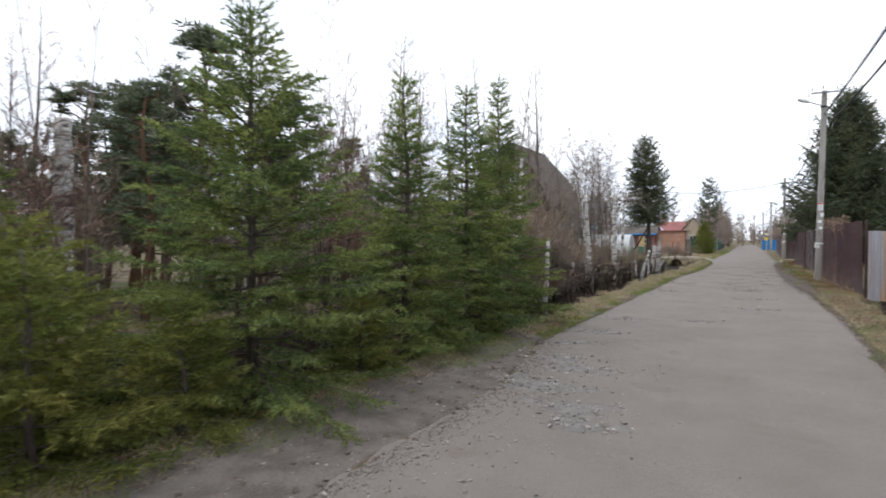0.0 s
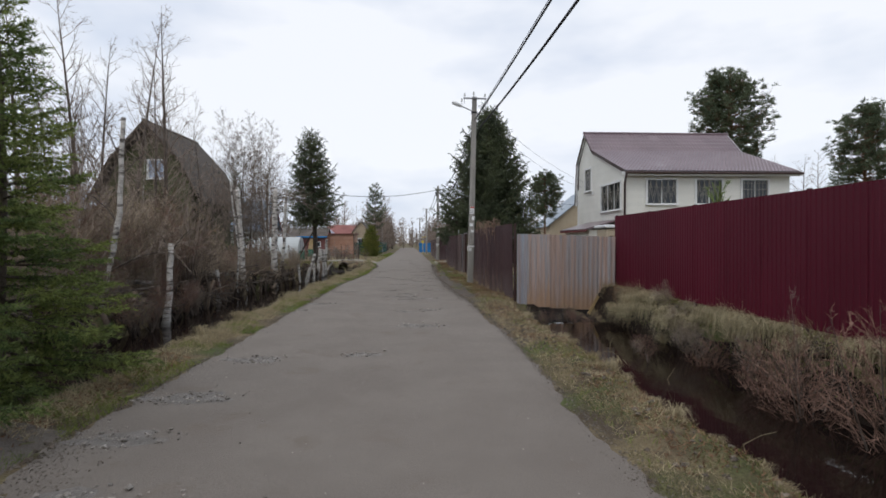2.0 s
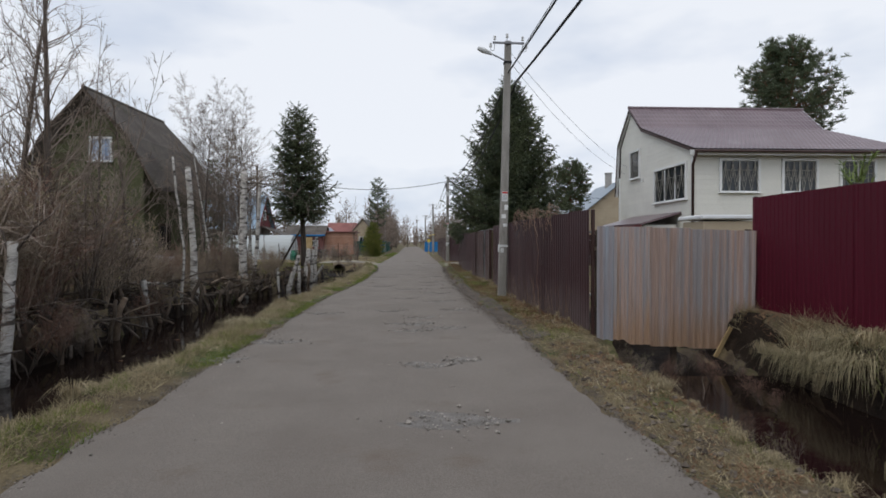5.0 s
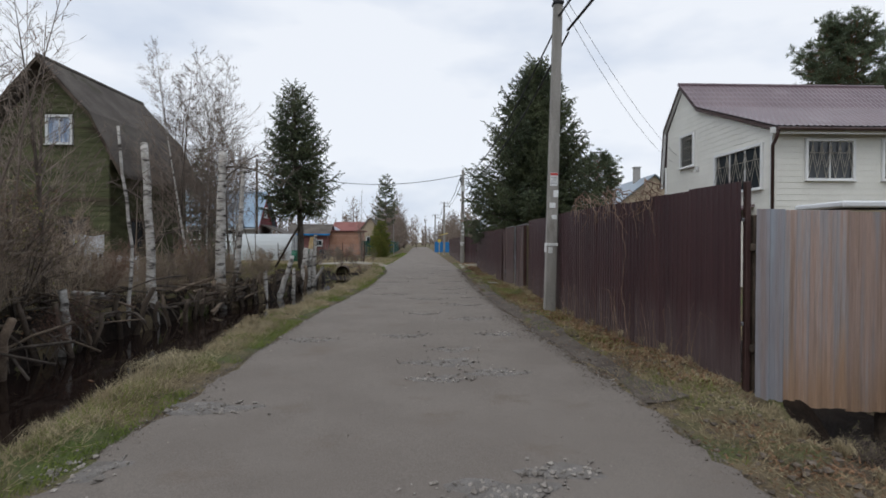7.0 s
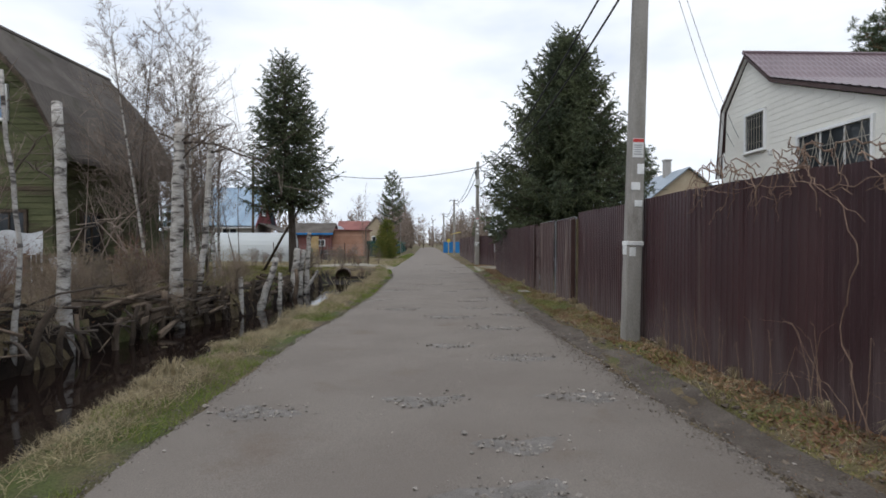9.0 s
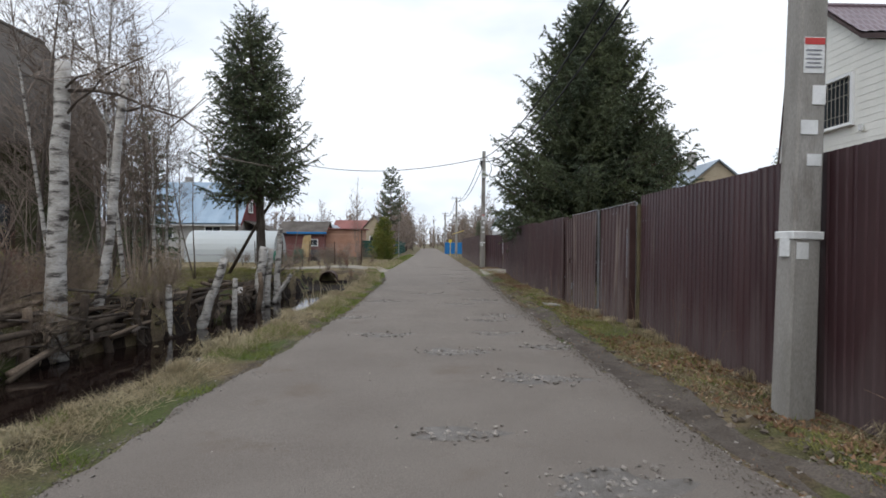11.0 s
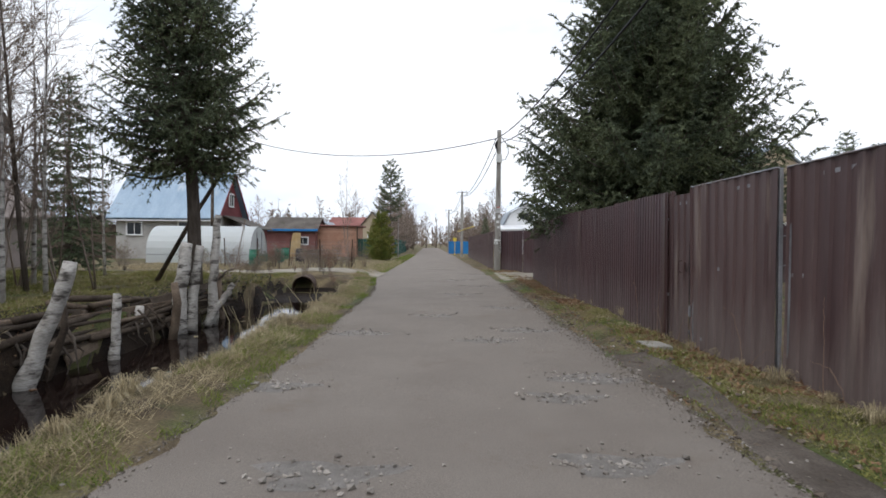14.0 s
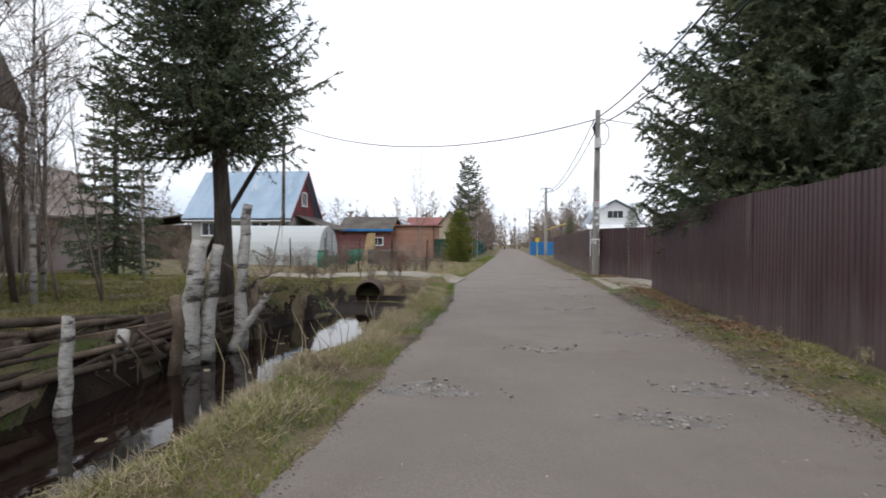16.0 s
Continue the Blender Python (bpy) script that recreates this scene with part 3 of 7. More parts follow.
metal_fence("metal_fence", [(3.0, 20.1, 0.05), (2.62, 23.0, 0.02), (2.48, 25.3, 0.04), (2.53, 28.0, 0.05), (2.5, 31.45, 0.08)], 2.2, M_BROWN, "dark brown ribbed steel fence with dry vines hanging over it", flip=-1)
metal_fence("metal_fence", [(2.2, 36.0, 0.04), (2.05, 42.0, 0.05), (2.0, 47.4, 0.06), (6.2, 47.9, 0.05), (12.0, 48.6, 0.05)], 2.08, M_BROWN, "dark brown ribbed steel fence turning at a side track", flip=-1)
metal_fence("metal_fence", [(1.35, 56.6, 0.05), (1.2, 70.0, 0.05), (1.0, 82.0, 0.05)], 1.95, M_WORN, "faded brown ribbed steel fence beyond the concrete pole", sheet_w=2.3, pitch=0.2, flip=-1)
metal_fence("metal_fence", [(6.05, 20.2, 0.46), (6.02, 14.0, 0.45), (6.0, 6.0, 0.45), (6.0, -8.0, 0.45)], 2.02, M_MAROON, "clean maroon ribbed steel fence standing on the ditch bank", sheet_w=1.15, pitch=0.115, jitter=0.004)

# double gate in the brown fence
gate = thing("metal_gate", "worn brown ribbed steel double gate and wicket, closed", "gate", pose(2.38, 31.7, 0.07, 0, 0, math.degrees(math.atan2(4.4, -0.18))))
for k, (x0, w, z0, h, ry) in enumerate(((0.0, 1.78, -0.02, 2.14, 0.9), (1.82, 1.84, -0.03, 2.12, 0.5), (3.69, 0.74, -0.02, 2.02, -0.6))):
    leaf = part("leaf", ribbed(w, h, 0.2, 0.02, 0.012, k), M_WORN, gate, at=pose(x0, (-0.05, -0.01, -0.02)[k], z0, 1.2 - k, ry, 0))
    if k < 2:
        part("top_edge", Shape().box((w / 2, -0.008, h + 0.004), (w, 0.03, 0.012), None, 0.002), M_GALV, leaf, "bright bare metal top edge")
    fr = Shape()
    for a in (0.03, w - 0.03):
        fr.box((a, -0.045, h / 2), (0.05, 0.04, h), None, 0.005)
    for a in (0.15, h / 2, h - 0.12):
        fr.box((w / 2, -0.045, a), (w - 0.12, 0.035, 0.05), None, 0.005)
    part("frame", fr, M_STEEL, leaf)
    part("hinge", Shape().tube([(0.0 if k == 0 else w, 0.0, 0.4), (0.0 if k == 0 else w, 0.0, 0.55)], 0.018, 8), M_STEEL, leaf)
part("edge_strip", Shape().box((0.06, 0.012, 1.25), (0.022, 0.008, 0.85), None, 0.002), M_GALV, gate, "narrow pale metal strip on the gate edge")
part("lock", Shape().box((3.72, 0.05, 1.02), (0.06, 0.03, 0.12), None, 0.006), M_DKBROWN, gate, "dark lock plate")
part("handle", Shape().tube([(3.84, 0.02, 1.1), (3.84, 0.07, 1.08), (3.84, 0.07, 0.95), (3.84, 0.02, 0.93)], 0.008, 6), M_DKBROWN, gate, "dark handle")
for x, y, m, lab in ((2.40, 31.64, M_DKBROWN, "dark steel gate post beside the fence"), (2.52, 31.54, M_OLDPOST, "yellowed wooden post behind the fence"), (2.22, 36.1, M_DKBROWN, "dark steel gate post beside the fence")):
    solo("gate_post", Shape().box((0, 0, 1.0), (0.11, 0.12, 2.25), None, 0.01), m, lab, "post", at=pose(x, y, 0.0))

# the second gate, at the side track
g2 = thing("metal_gate", "reddish brown ribbed steel gate beside a concrete pole", "gate", pose(1.62, 55.6, 0.05, 0, 0, -61))
part("leaf", ribbed(1.8, 1.95, 0.2, 0.02), M_BROWN, g2)
part("leaf", ribbed(1.8, 1.95, 0.2, 0.02), M_BROWN, g2, at=pose(1.84, 0, 0))
part("frame", Shape().box((1.82, 0.05, 0.97), (0.06, 0.05, 2.0), None, 0.006).box((1.82, 0.05, 1.7), (3.6, 0.04, 0.05), None, 0.005).box((1.82, 0.05, 0.3), (3.6, 0.04, 0.05), None, 0.005), M_STEEL, g2)
metal_fence("metal_fence", [(3.42, 52.35, 0.05), (9.0, 52.9, 0.05)], 1.95, M_BROWN, "reddish brown ribbed steel fence along a side track", sheet_w=2.0, pitch=0.2)

# the loose tin hoarding across the ditch
tin = thing("tin_hoarding", "rusty galvanised corrugated tin hoarding over a ditch", "hoarding", pose(3.1, 20.0, 0.0, 0, 0, 0))
for x, w, h, z, ry in ((0.0, 0.3, 2.08, -0.12, 0.2), (0.29, 0.7, 2.13, -0.18, 0.3), (0.98, 0.7, 2.15, -0.22, 0.45), (1.67, 0.7, 2.16, -0.26, 0.6), (2.35, 0.52, 2.18, -0.30, 0.9)):
    part("sheet", ribbed(w, h, 0.145, 0.022, 0.008, x), M_GALV if x == 0 else M_TIN, tin, "pale galvanised sheet" if x == 0 else "", at=pose(x, -0.006 * (x > 0.3), z, 0, ry, -1.5))
for z in (0.45, 1.55):
    part("rail", Shape().box((1.42, 0.05, z), (2.9, 0.05, 0.08), None, 0.008), M_GREYWOOD, tin)
for x in (0.06, 1.45, 2.82):
    part("post", Shape().box((x, 0.11, 0.6), (0.09, 0.09, 2.6), None, 0.01), M_GREYWOOD, tin)
loose = Shape().box((0, 0, 0.28), (0.09, 0.02, 0.6), None, 0.004)
solo("plank", loose, M_NEWWOOD, "pale broken plank leaning in the ditch", "plank", at=pose(5.15, 19.75, -0.35, 8, 28, 20))
# a small rag at the fence foot, stood in for by a stone shape
solo("stone", Shape().tube([(0, 0, -0.1), (0, 0, 0.02), (0.01, 0, 0.12), (0, 0, 0.17)], [0.16, 0.22, 0.17, 0.06], 7), M_STONE, "small pinkish rag at a fence foot, shaped as a stone", "stone", at=pose(5.8, 16.6, 0.40, 0, 0, 20) @ Matrix.Scale(0.6, 4))

# ---- poles and cables ----


def pole(at, top, sides=(0.13, 0.10), lamp=False, arm=False, papers=False, label="", lean=(0, 0)):
    root = thing("utility_pole", label, "utility pole", pose(*at, lean[1], lean[0], 0), "poles along the lane")
    a, b = sides
    s = Shape()
    rings = 9
    for k in range(rings):
        t = k / (rings - 1)
        r, q = a + (b - a) * t, 0.018
        z = -0.3 + (top + 0.3) * t
        s.v += [(-r + q, -r, z), (r - q, -r, z), (r, -r + q, z), (r, r - q, z), (r - q, r, z), (-r + q, r, z), (-r, r - q, z), (-r, -r + q, z)]
    for k in range(rings - 1):
        s.f += [(k * 8 + j, k * 8 + (j + 1) % 8, k * 8 + 8 + (j + 1) % 8, k * 8 + 8 + j) for j in range(8)]
    s.f += [tuple(range(8))[::-1], tuple(range(8 * rings - 8, 8 * rings))]
    part("shaft", s, M_CONC, root)
    if arm:
        bar = part("crossarm", Shape().box((0, -b - 0.03, top - 0.08), (0.95, 0.05, 0.06), None, 0.008), M_STEEL, root)
        for x in (-0.42, 0.42, -0.05):
            hook = [(x, -b - 0.03, top - 0.06), (x, -b - 0.03, top + 0.08)] if x == -0.05 else [(x, -b - 0.03, top - 0.1), (x * 1.02, -b - 0.03, top - 0.3), (x * 1.25, -b - 0.03, top - 0.33), (x * 1.28, -b - 0.03, top - 0.22)]
            part("hook", Shape().tube(hook, 0.01, 6), M_STEEL, bar)
            hx, hz = (x, top + 0.08) if x == -0.05 else (x * 1.28, top - 0.22)
            for q in ((hx, hz),) if x == -0.05 else ((hx, hz), (x, top + 0.0)):
                part("insulator", Shape().tube([(q[0], -b - 0.03, q[1]), (q[0], -b - 0.03, q[1] + 0.04), (q[0], -b - 0.03, q[1] + 0.05), (q[0], -b - 0.03, q[1] + 0.1), (q[0], -b - 0.03, q[1] + 0.13)], [0.045, 0.045, 0.03, 0.042, 0.02], 8), M_PORC, bar, "white porcelain insulator")
    if lamp:
        armp = part("lamp_arm", Shape().tube([(-0.05, -b, top - 0.62), (-0.3, -b - 0.05, top - 0.52), (-0.55, -b - 0.08, top - 0.42)], 0.022, 7), M_STEEL, root)
        head = Shape().tube([(-0.5, -b - 0.08, top - 0.45), (-0.58, -b - 0.09, top - 0.41), (-0.78, -b - 0.1, top - 0.34), (-0.92, -b - 0.11, top - 0.29), (-0.95, -b - 0.11, top - 0.28)], [0.03, 0.06, 0.085, 0.06, 0.01], 10)
        part("lamp_head", head, M_PORC, armp, "pale grey street lamp head")
        part("band", Shape().box((0, 0, top - 0.64), (2 * b + 0.05, 2 * b + 0.05, 0.07), None, 0.008), M_BLACK, root, "black clamp band")
    if papers:
        r = a - 0.01
        notice = part("notice", Shape().box((0, -r + 0.002, 3.05), (0.17, 0.012, 0.30), None, 0.002), M_PAPER, root, "white notice with a red heading")
        part("heading", Shape().box((0, -r - 0.006, 3.165), (0.165, 0.004, 0.055)), M_RED, notice)
        for k in range(5):
            part("text_line", Shape().box((-0.005, -r - 0.006, 3.09 - 0.035 * k), (0.13 - 0.02 * (k % 2), 0.004, 0.012)), M_INK, notice)
        part("strap", Shape().box((0, 0, 1.55), (2 * r + 0.035, 2 * r + 0.035, 0.07), None, 0.008), M_PAPER, root, "pale strap round the pole")
        for x, z, w, h in ((-0.04, 1.42, 0.1, 0.14), (0.05, 2.72, 0.11, 0.16), (-0.02, 2.45, 0.14, 0.12), (0.03, 2.18, 0.12, 0.10)):
            part("paper_scrap", Shape().box((x, -r - 0.004, z), (w, 0.008, h), None, 0.002), M_PAPER, root, "torn remains of a paper notice")
        part("number_plate", Shape().box((-0.135, -0.03, 1.45), (0.012, 0.1, 0.16), pose(0, 0, 0, 0, 0, 15).to_3x3(), 0.002), M_PAPER, root)
    return root


POLE_A, POLE_B, POLE_C, POLE_D, POLE_0 = Vector((2.27, 27.02, 0.0)), Vector((1.45, 55.6, 0.0)), Vector((0.40, 84.5, 0.0)), Vector((-0.9, 112.0, 0.0)), Vector((3.85, -4.5, 0.0))
pole(POLE_A, 7.75, (0.125, 0.095), True, True, True, "weathered concrete utility pole with a street lamp and notices", (1.4, 0))
pb = pole(POLE_B, 6.95, (0.14, 0.095), False, False, True, "weathered concrete utility pole with a meter box and notices", (0.4, 0))
part("meter_box", Shape().box((0.0, -0.18, 5.55), (0.28, 0.16, 0.42), None, 0.015), M_PORC, pb, "pale grey meter box")
part("cable_loop", Shape().tube([(0.1, -0.1, 6.6), (0.42, -0.1, 6.2), (0.45, -0.1, 5.8), (0.3, -0.1, 5.5), (0.1, -0.12, 5.5)], 0.018, 6), M_BLACK, pb, "black loop of spare cable", smooth=True)
part("cable_joint", Shape().tube([(-0.12, -0.12, 6.4), (-0.17, -0.14, 6.2), (-0.12, -0.12, 5.9)], [0.03, 0.06, 0.02], 7), M_BLACK, pb, "black cable joint")
pole(POLE_C, 6.6, (0.14, 0.095), False, True, False, "grey concrete utility pole with a crossarm")
pole(POLE_D, 6.4, (0.14, 0.095), False, True, False, "grey concrete utility pole far down the lane")
pole(POLE_0, 7.6, (0.15, 0.105), False, True, False, "weathered concrete utility pole behind the walker")


def cable(a, b, sag, r, label="black cable hanging between poles", knots=False):
    a, b = Vector(a), Vector(b)
    pts = []
    for k in range(25):
        t = k / 24
        pts.append(a.lerp(b, t) - Vector((0, 0, 4 * sag * t * (1 - t))))
    solo("cable", Shape().tube(pts, r, 6), M_BLACK, label, "cable", "cables", smooth=True)


for dx, za, zb, sag, r in ((-0.10, 7.0, 6.8, 0.35, 0.024), (0.12, 6.6, 6.5, 0.45, 0.030), (0.22, 7.45, 7.35, 0.25, 0.009)):
    cable(POLE_0 + Vector((dx, 0, za)), POLE_A + Vector((dx + 0.28, 0, zb)), sag, r)
for dx, za, zb, sag, r in ((-0.10, 6.75, 6.55, 0.95, 0.022), (0.10, 6.45, 6.35, 1.1, 0.024)):
    cable(POLE_A + Vector((dx + 0.32, 0, za)), POLE_B + Vector((dx, 0, zb)), sag, r)
    cable(POLE_B + Vector((dx, 0, zb)), POLE_C + Vector((dx, 0, 6.2)), 0.8, 0.022)
    cable(POLE_C + Vector((dx, 0, 6.2)), POLE_D + Vector((dx, 0, 6.1)), 0.8, 0.02)
cable(POLE_B + Vector((-0.1, 0, 6.55)), (-17.2, 66.4, 9.2), 1.35, 0.022, "black cable slung across the lane to a house")
cable(POLE_B + Vector((0.1, 0, 6.6)), (26.0, 62.0, 5.6), 0.6, 0.014, "thin black cable leading to a house")
cable(POLE_A + Vector((0.2, 0, 7.5)), (10.75, 40.0, 5.6), 0.35, 0.006, "thin wire leading to a white house")
cable(POLE_A + Vector((0.2, 0, 7.2)), (10.75, 40.3, 5.3), 0.5, 0.006, "thin wire leading to a white house")

wp = thing("wooden_pole", "grey wooden cable pole in a garden", "utility pole", pose(-17.2, 66.4, 0))
part("shaft", Shape().tube([(0, 0, -0.3), (0, 0, 4), (0.02, 0, 9.35)], [0.12, 0.11, 0.09], 9), M_GREYWOOD, wp, smooth=True)
part("hook", Shape().tube([(0, -0.1, 9.2), (0.15, -0.1, 9.2), (0.15, -0.1, 9.3)], 0.012, 6), M_STEEL, wp)

# ---- houses ----


def window(parent, centre, w, h, axis, face, bars=1, frame_m=M_TRIM, glass=M_GLASS, grille=""):
    """A window set on a wall whose outside looks along face (-1 or 1) of the axis."""
    cx, cy, cz = centre
    win = new("window")
    win.empty_display_size = 0.1
    win.parent = parent
    win.matrix_basis = pose(cx, cy, cz, 0, 0, {("y", -1): 0, ("y", 1): 180, ("x", -1): -90, ("x", 1): 90}[axis, face])
    fr = Shape()
    for a in (-1, 1):
        fr.box((a * (w / 2 + 0.03), -0.035, 0), (0.10, 0.10, h + 0.16), None, 0.008)
        fr.box((0, -0.035, a * (h / 2 + 0.03)), (w - 0.04, 0.10, 0.10), None, 0.008)
    part("frame", fr, frame_m, win)
    part("pane", Shape().box((0, 0.0, 0), (w, 0.02, h)), glass, win)
    for k in range(bars):
        part("mullion", Shape().box((-w / 2 + w * (k + 1) / (bars + 1), -0.02, 0), (0.05, 0.05, h - 0.04), None, 0.005), frame_m, win)
    part("sill", Shape().box((0, -0.08, -h / 2 - 0.07), (w + 0.2, 0.14, 0.03), None, 0.006), frame_m, win)
    if grille:
        g = Shape()
        if grille == "bars":
            for k in range(7):
                g.box((-w / 2 + w * (k + 0.5) / 7, -0.07, 0), (0.014, 0.014, h), None, 0)
            for z in (-0.3, 0.1, 0.36):
                g.box((0, -0.07, z * h), (w, 0.014, 0.014), None, 0)
        else:
            n = 5
            for k in range(n):
                u = -w / 2 + w * (k + 0.5) / n
                d = w / n
                for sx in (-1, 1):
                    for lo, hi in ((-0.5, 0.12), (-0.2, 0.42)):
                        g.tube([(u + sx * d / 2, -0.08, lo * h), (u, -0.08, hi * h)], 0.010, 4)
                g.box((u, -0.08, 0.3 * h), (0.02, 0.02, 0.4 * h), None, 0)
            g.box((0, -0.08, 0.18 * h), (w, 0.016, 0.018), None, 0)
        part("grille", g, M_GRILLE, win, "pale welded window grille" if grille != "bars" else "thin window bars")
    return win


def span_at(outline, z):
    """Where the outline (u, z) is cut at height z: the lowest and highest u."""
    cut = []
    for (ua, za), (ub, zb) in zip(outline, outline[1:] + outline[:1]):
        if (za - z) * (zb - z) < 0:
            cut.append(ua + (ub - ua) * (z - za) / (zb - za))
    return (min(cut), max(cut)) if len(cut) > 1 else None


def boards(parent, outline, fixed, axis, face, course, material, gaps=(), name="board", thick=0.018, z0=0.0):
    """Courses of boarding over a wall outline, broken at the openings (u0, u1, z0, z1)."""
    top = max(p[1] for p in outline)
    z, shared = z0 + course / 2, {}
    while z < top - 0.02:
        s = span_at(outline, min(z + course * 0.3, top - 0.01))
        if s:
            runs = [s]
            for ga, gb, za, zb in gaps:
                if za < z < zb:
                    runs = [q for a, b in runs for q in ((a, min(b, ga)), (max(a, gb), b)) if q[1] - q[0] > 0.05]
            for a, b in runs:
                key = round(b - a, 2)
                if key not in shared:
                    w = b - a
                    t = thick
                    sh = Shape().add([(-w / 2, 0, -course / 2), (w / 2, 0, -course / 2), (w / 2, -t, -course / 2), (-w / 2, -t, -course / 2), (-w / 2, 0, course / 2), (w / 2, 0, course / 2), (w / 2, -t * 0.25, course / 2 - 0.004), (-w / 2, -t * 0.25, course / 2 - 0.004)],
                                     [(0, 1, 2, 3), (4, 7, 6, 5), (3, 2, 6, 7), (0, 4, 5, 1), (0, 3, 7, 4), (1, 5, 6, 2)])
                    shared[key] = sh.mesh(name, material)
                u = (a + b) / 2
                at = pose(u, fixed, z, 0, 0, 0 if face < 0 else 180) if axis == "y" else pose(fixed, u, z, 0, 0, -90 if face < 0 else 90)
                part(name, shared[key], material, parent, at=at)
        z += course


def slab(profile, a, b, axis, thick):
    """A roof skin of some thickness following a profile (u, z), from a to b along the axis."""
    low = [(u, z - thick) for u, z in reversed(profile)]
    return Shape().prism(profile + low, a, b, axis)


def tiled_slope(a0, a1, u0, z0, u1, z1, wave=0.19, step=0.35, axis="x"):
    """Pressed metal tile from a0 to a1 along the axis, between (u0, z0) at the eave and (u1, z1) above."""
    n, m = int(abs(a1 - a0) / wave * 4), max(2, int(math.hypot(u1 - u0, z1 - z0) / step) * 2)
    s = Shape()
    for j in range(m + 1):
        t = j / m
        lift = 0.0 if j % 2 else 0.022
        for k in range(n + 1):
            a = a0 + (a1 - a0) * k / n
            h = 0.015 * math.sin(2 * math.pi * k / 4) + lift
            u, z = u0 + (u1 - u0) * t, z0 + (z1 - z0) * t + h
            s.v.append((a, u, z) if axis == "x" else (u, a, z))
    for j in range(m):
        for k in range(n):
            i = j * (n + 1) + k
            s.f.append((i, i + 1, i + n + 2, i + n + 1))
    return s


# white house
wh = thing("white_house", "cream sided two-storey house with a mauve tiled roof", "house", pose(10.78, 32.6, 0, 0, 0, 1.8) @ Matrix.Diagonal((1.035, 1, 1, 1)))
side_out = [(0, 0), (0, 5.3), (4.9, 7.05), (6.5, 8.4), (8.0, 6.75), (8.15, 4.4), (8.15, 0)]
part("wall", Shape().prism(side_out, 0.03, 8.55, "x"), M_SIDING, wh)
W1 = [(1.12, 2.62), (3.66, 5.0), (6.05, 7.42)]
boards(wh, [(0, 0), (0, 5.26), (8.58, 5.26), (8.58, 0)], 0.0, "y", -1, 0.2, M_SIDING, [(a - 0.06, b + 0.06, 3.66, 5.04) for a, b in W1], "siding_board", 0.010, z0=1.6)
boards(wh, side_out, 0.03, "x", -1, 0.2, M_SIDING, [(0.55, 3.65, 3.42, 5.0), (5.35, 6.65, 4.86, 6.36)], "siding_board", 0.010, z0=1.6)
for a, b in W1:
    window(wh, ((a + b) / 2, 0.0, 4.35), b - a, 1.26, "y", -1, 1, M_TRIM, M_GLASS, "lattice" if a < 6 else "bars")
window(wh, (0.03, 2.1, 4.22), 3.0, 1.46, "x", -1, 2, M_TRIM, M_GLASS, "lattice")
window(wh, (0.03, 6.0, 5.6), 1.15, 1.34, "x", -1, 0, M_TRIM, M_GLASS, "bars")
roof_line = [(-0.45, 5.36), (4.9, 7.24), (6.5, 8.6), (8.15, 6.93), (8.5, 4.3)]
roof = part("roof", slab(roof_line, -0.10, 8.9, "x", 0.12), M_DKBROWN, wh)
part("soffit", slab([(u, z - 0.125) for u, z in roof_line], -0.09, 0.02, "x", 0.03), M_TRIM, wh, "cream soffit")
part("roof_tiling", tiled_slope(-0.16, 8.93, -0.5, 5.37, 4.9, 7.27), M_TILE, roof, "mauve pressed metal tiles")
part("roof_tiling", tiled_slope(-0.16, 8.93, 4.9, 7.27, 6.5, 8.63), M_TILE, roof, "mauve pressed metal tiles")
part("ridge_cap", Shape().tube([(-0.18, 6.5, 8.64), (8.95, 6.5, 8.64)], 0.08, 8), M_TILE, roof)
part("bargeboard", slab([(u, z - 0.03) for u, z in roof_line], -0.15, -0.11, "x", 0.12), M_DKBROWN, wh, "dark brown roof edge")
part("bargeboard", slab([(u, z - 0.0) for u, z in roof_line], 8.91, 8.97, "x", 0.2), M_TRIM, wh, "cream bargeboard")
part("gutter", Shape().tube([(-0.18, -0.55, 5.28), (8.95, -0.55, 5.28)], 0.06, 8), M_DKBROWN, wh, "dark brown gutter")
part("fascia", Shape().box((4.27, -0.40, 5.24), (9.2, 0.03, 0.2), None, 0.005), M_TRIM, wh)
part("downpipe", Shape().tube([(-0.12, -0.5, 5.24), (-0.1, -0.35, 5.0), (-0.06, -0.1, 4.8), (-0.06, -0.1, 0.2)], 0.055, 8), M_DKBROWN, wh, "dark brown downpipe", smooth=True)
for y in (0.03, 8.12):
    part("corner_trim", Shape().box((0.0, y, 2.6), (0.09, 0.09, 5.1), None, 0.01), M_TRIM, wh)
porch = part("porch", Shape().box((-0.75, 3.6, 1.2), (1.4, 4.6, 2.4), None, 0.02), M_SIDING, wh)
part("porch_roof", slab([(-1.7, 2.45), (0.0, 2.95)], 1.0, 6.2, "y", 0.08), M_TILE, porch)
part("eave_board", Shape().box((-1.68, 3.6, 2.36), (0.04, 5.2, 0.14), None, 0.005), M_REDWALL, porch)
part("wall_lamp", Shape().box((-0.06, 5.0, 4.7), (0.1, 0.12, 0.18), None, 0.02), M_PORC, wh)
box = thing("garden_shed", "small pale green shed with a white roof rim", "shed", pose(7.3, 24.2, 0.2))
part("wall", Shape().box((0.55, 0.6, 1.0), (1.5, 1.2, 2.0), None, 0.02), M_BEIGE, box)
part("roof", Shape().box((0.55, 0.6, 2.1), (1.7, 1.4, 0.12), None, 0.03), M_WHITE, box)

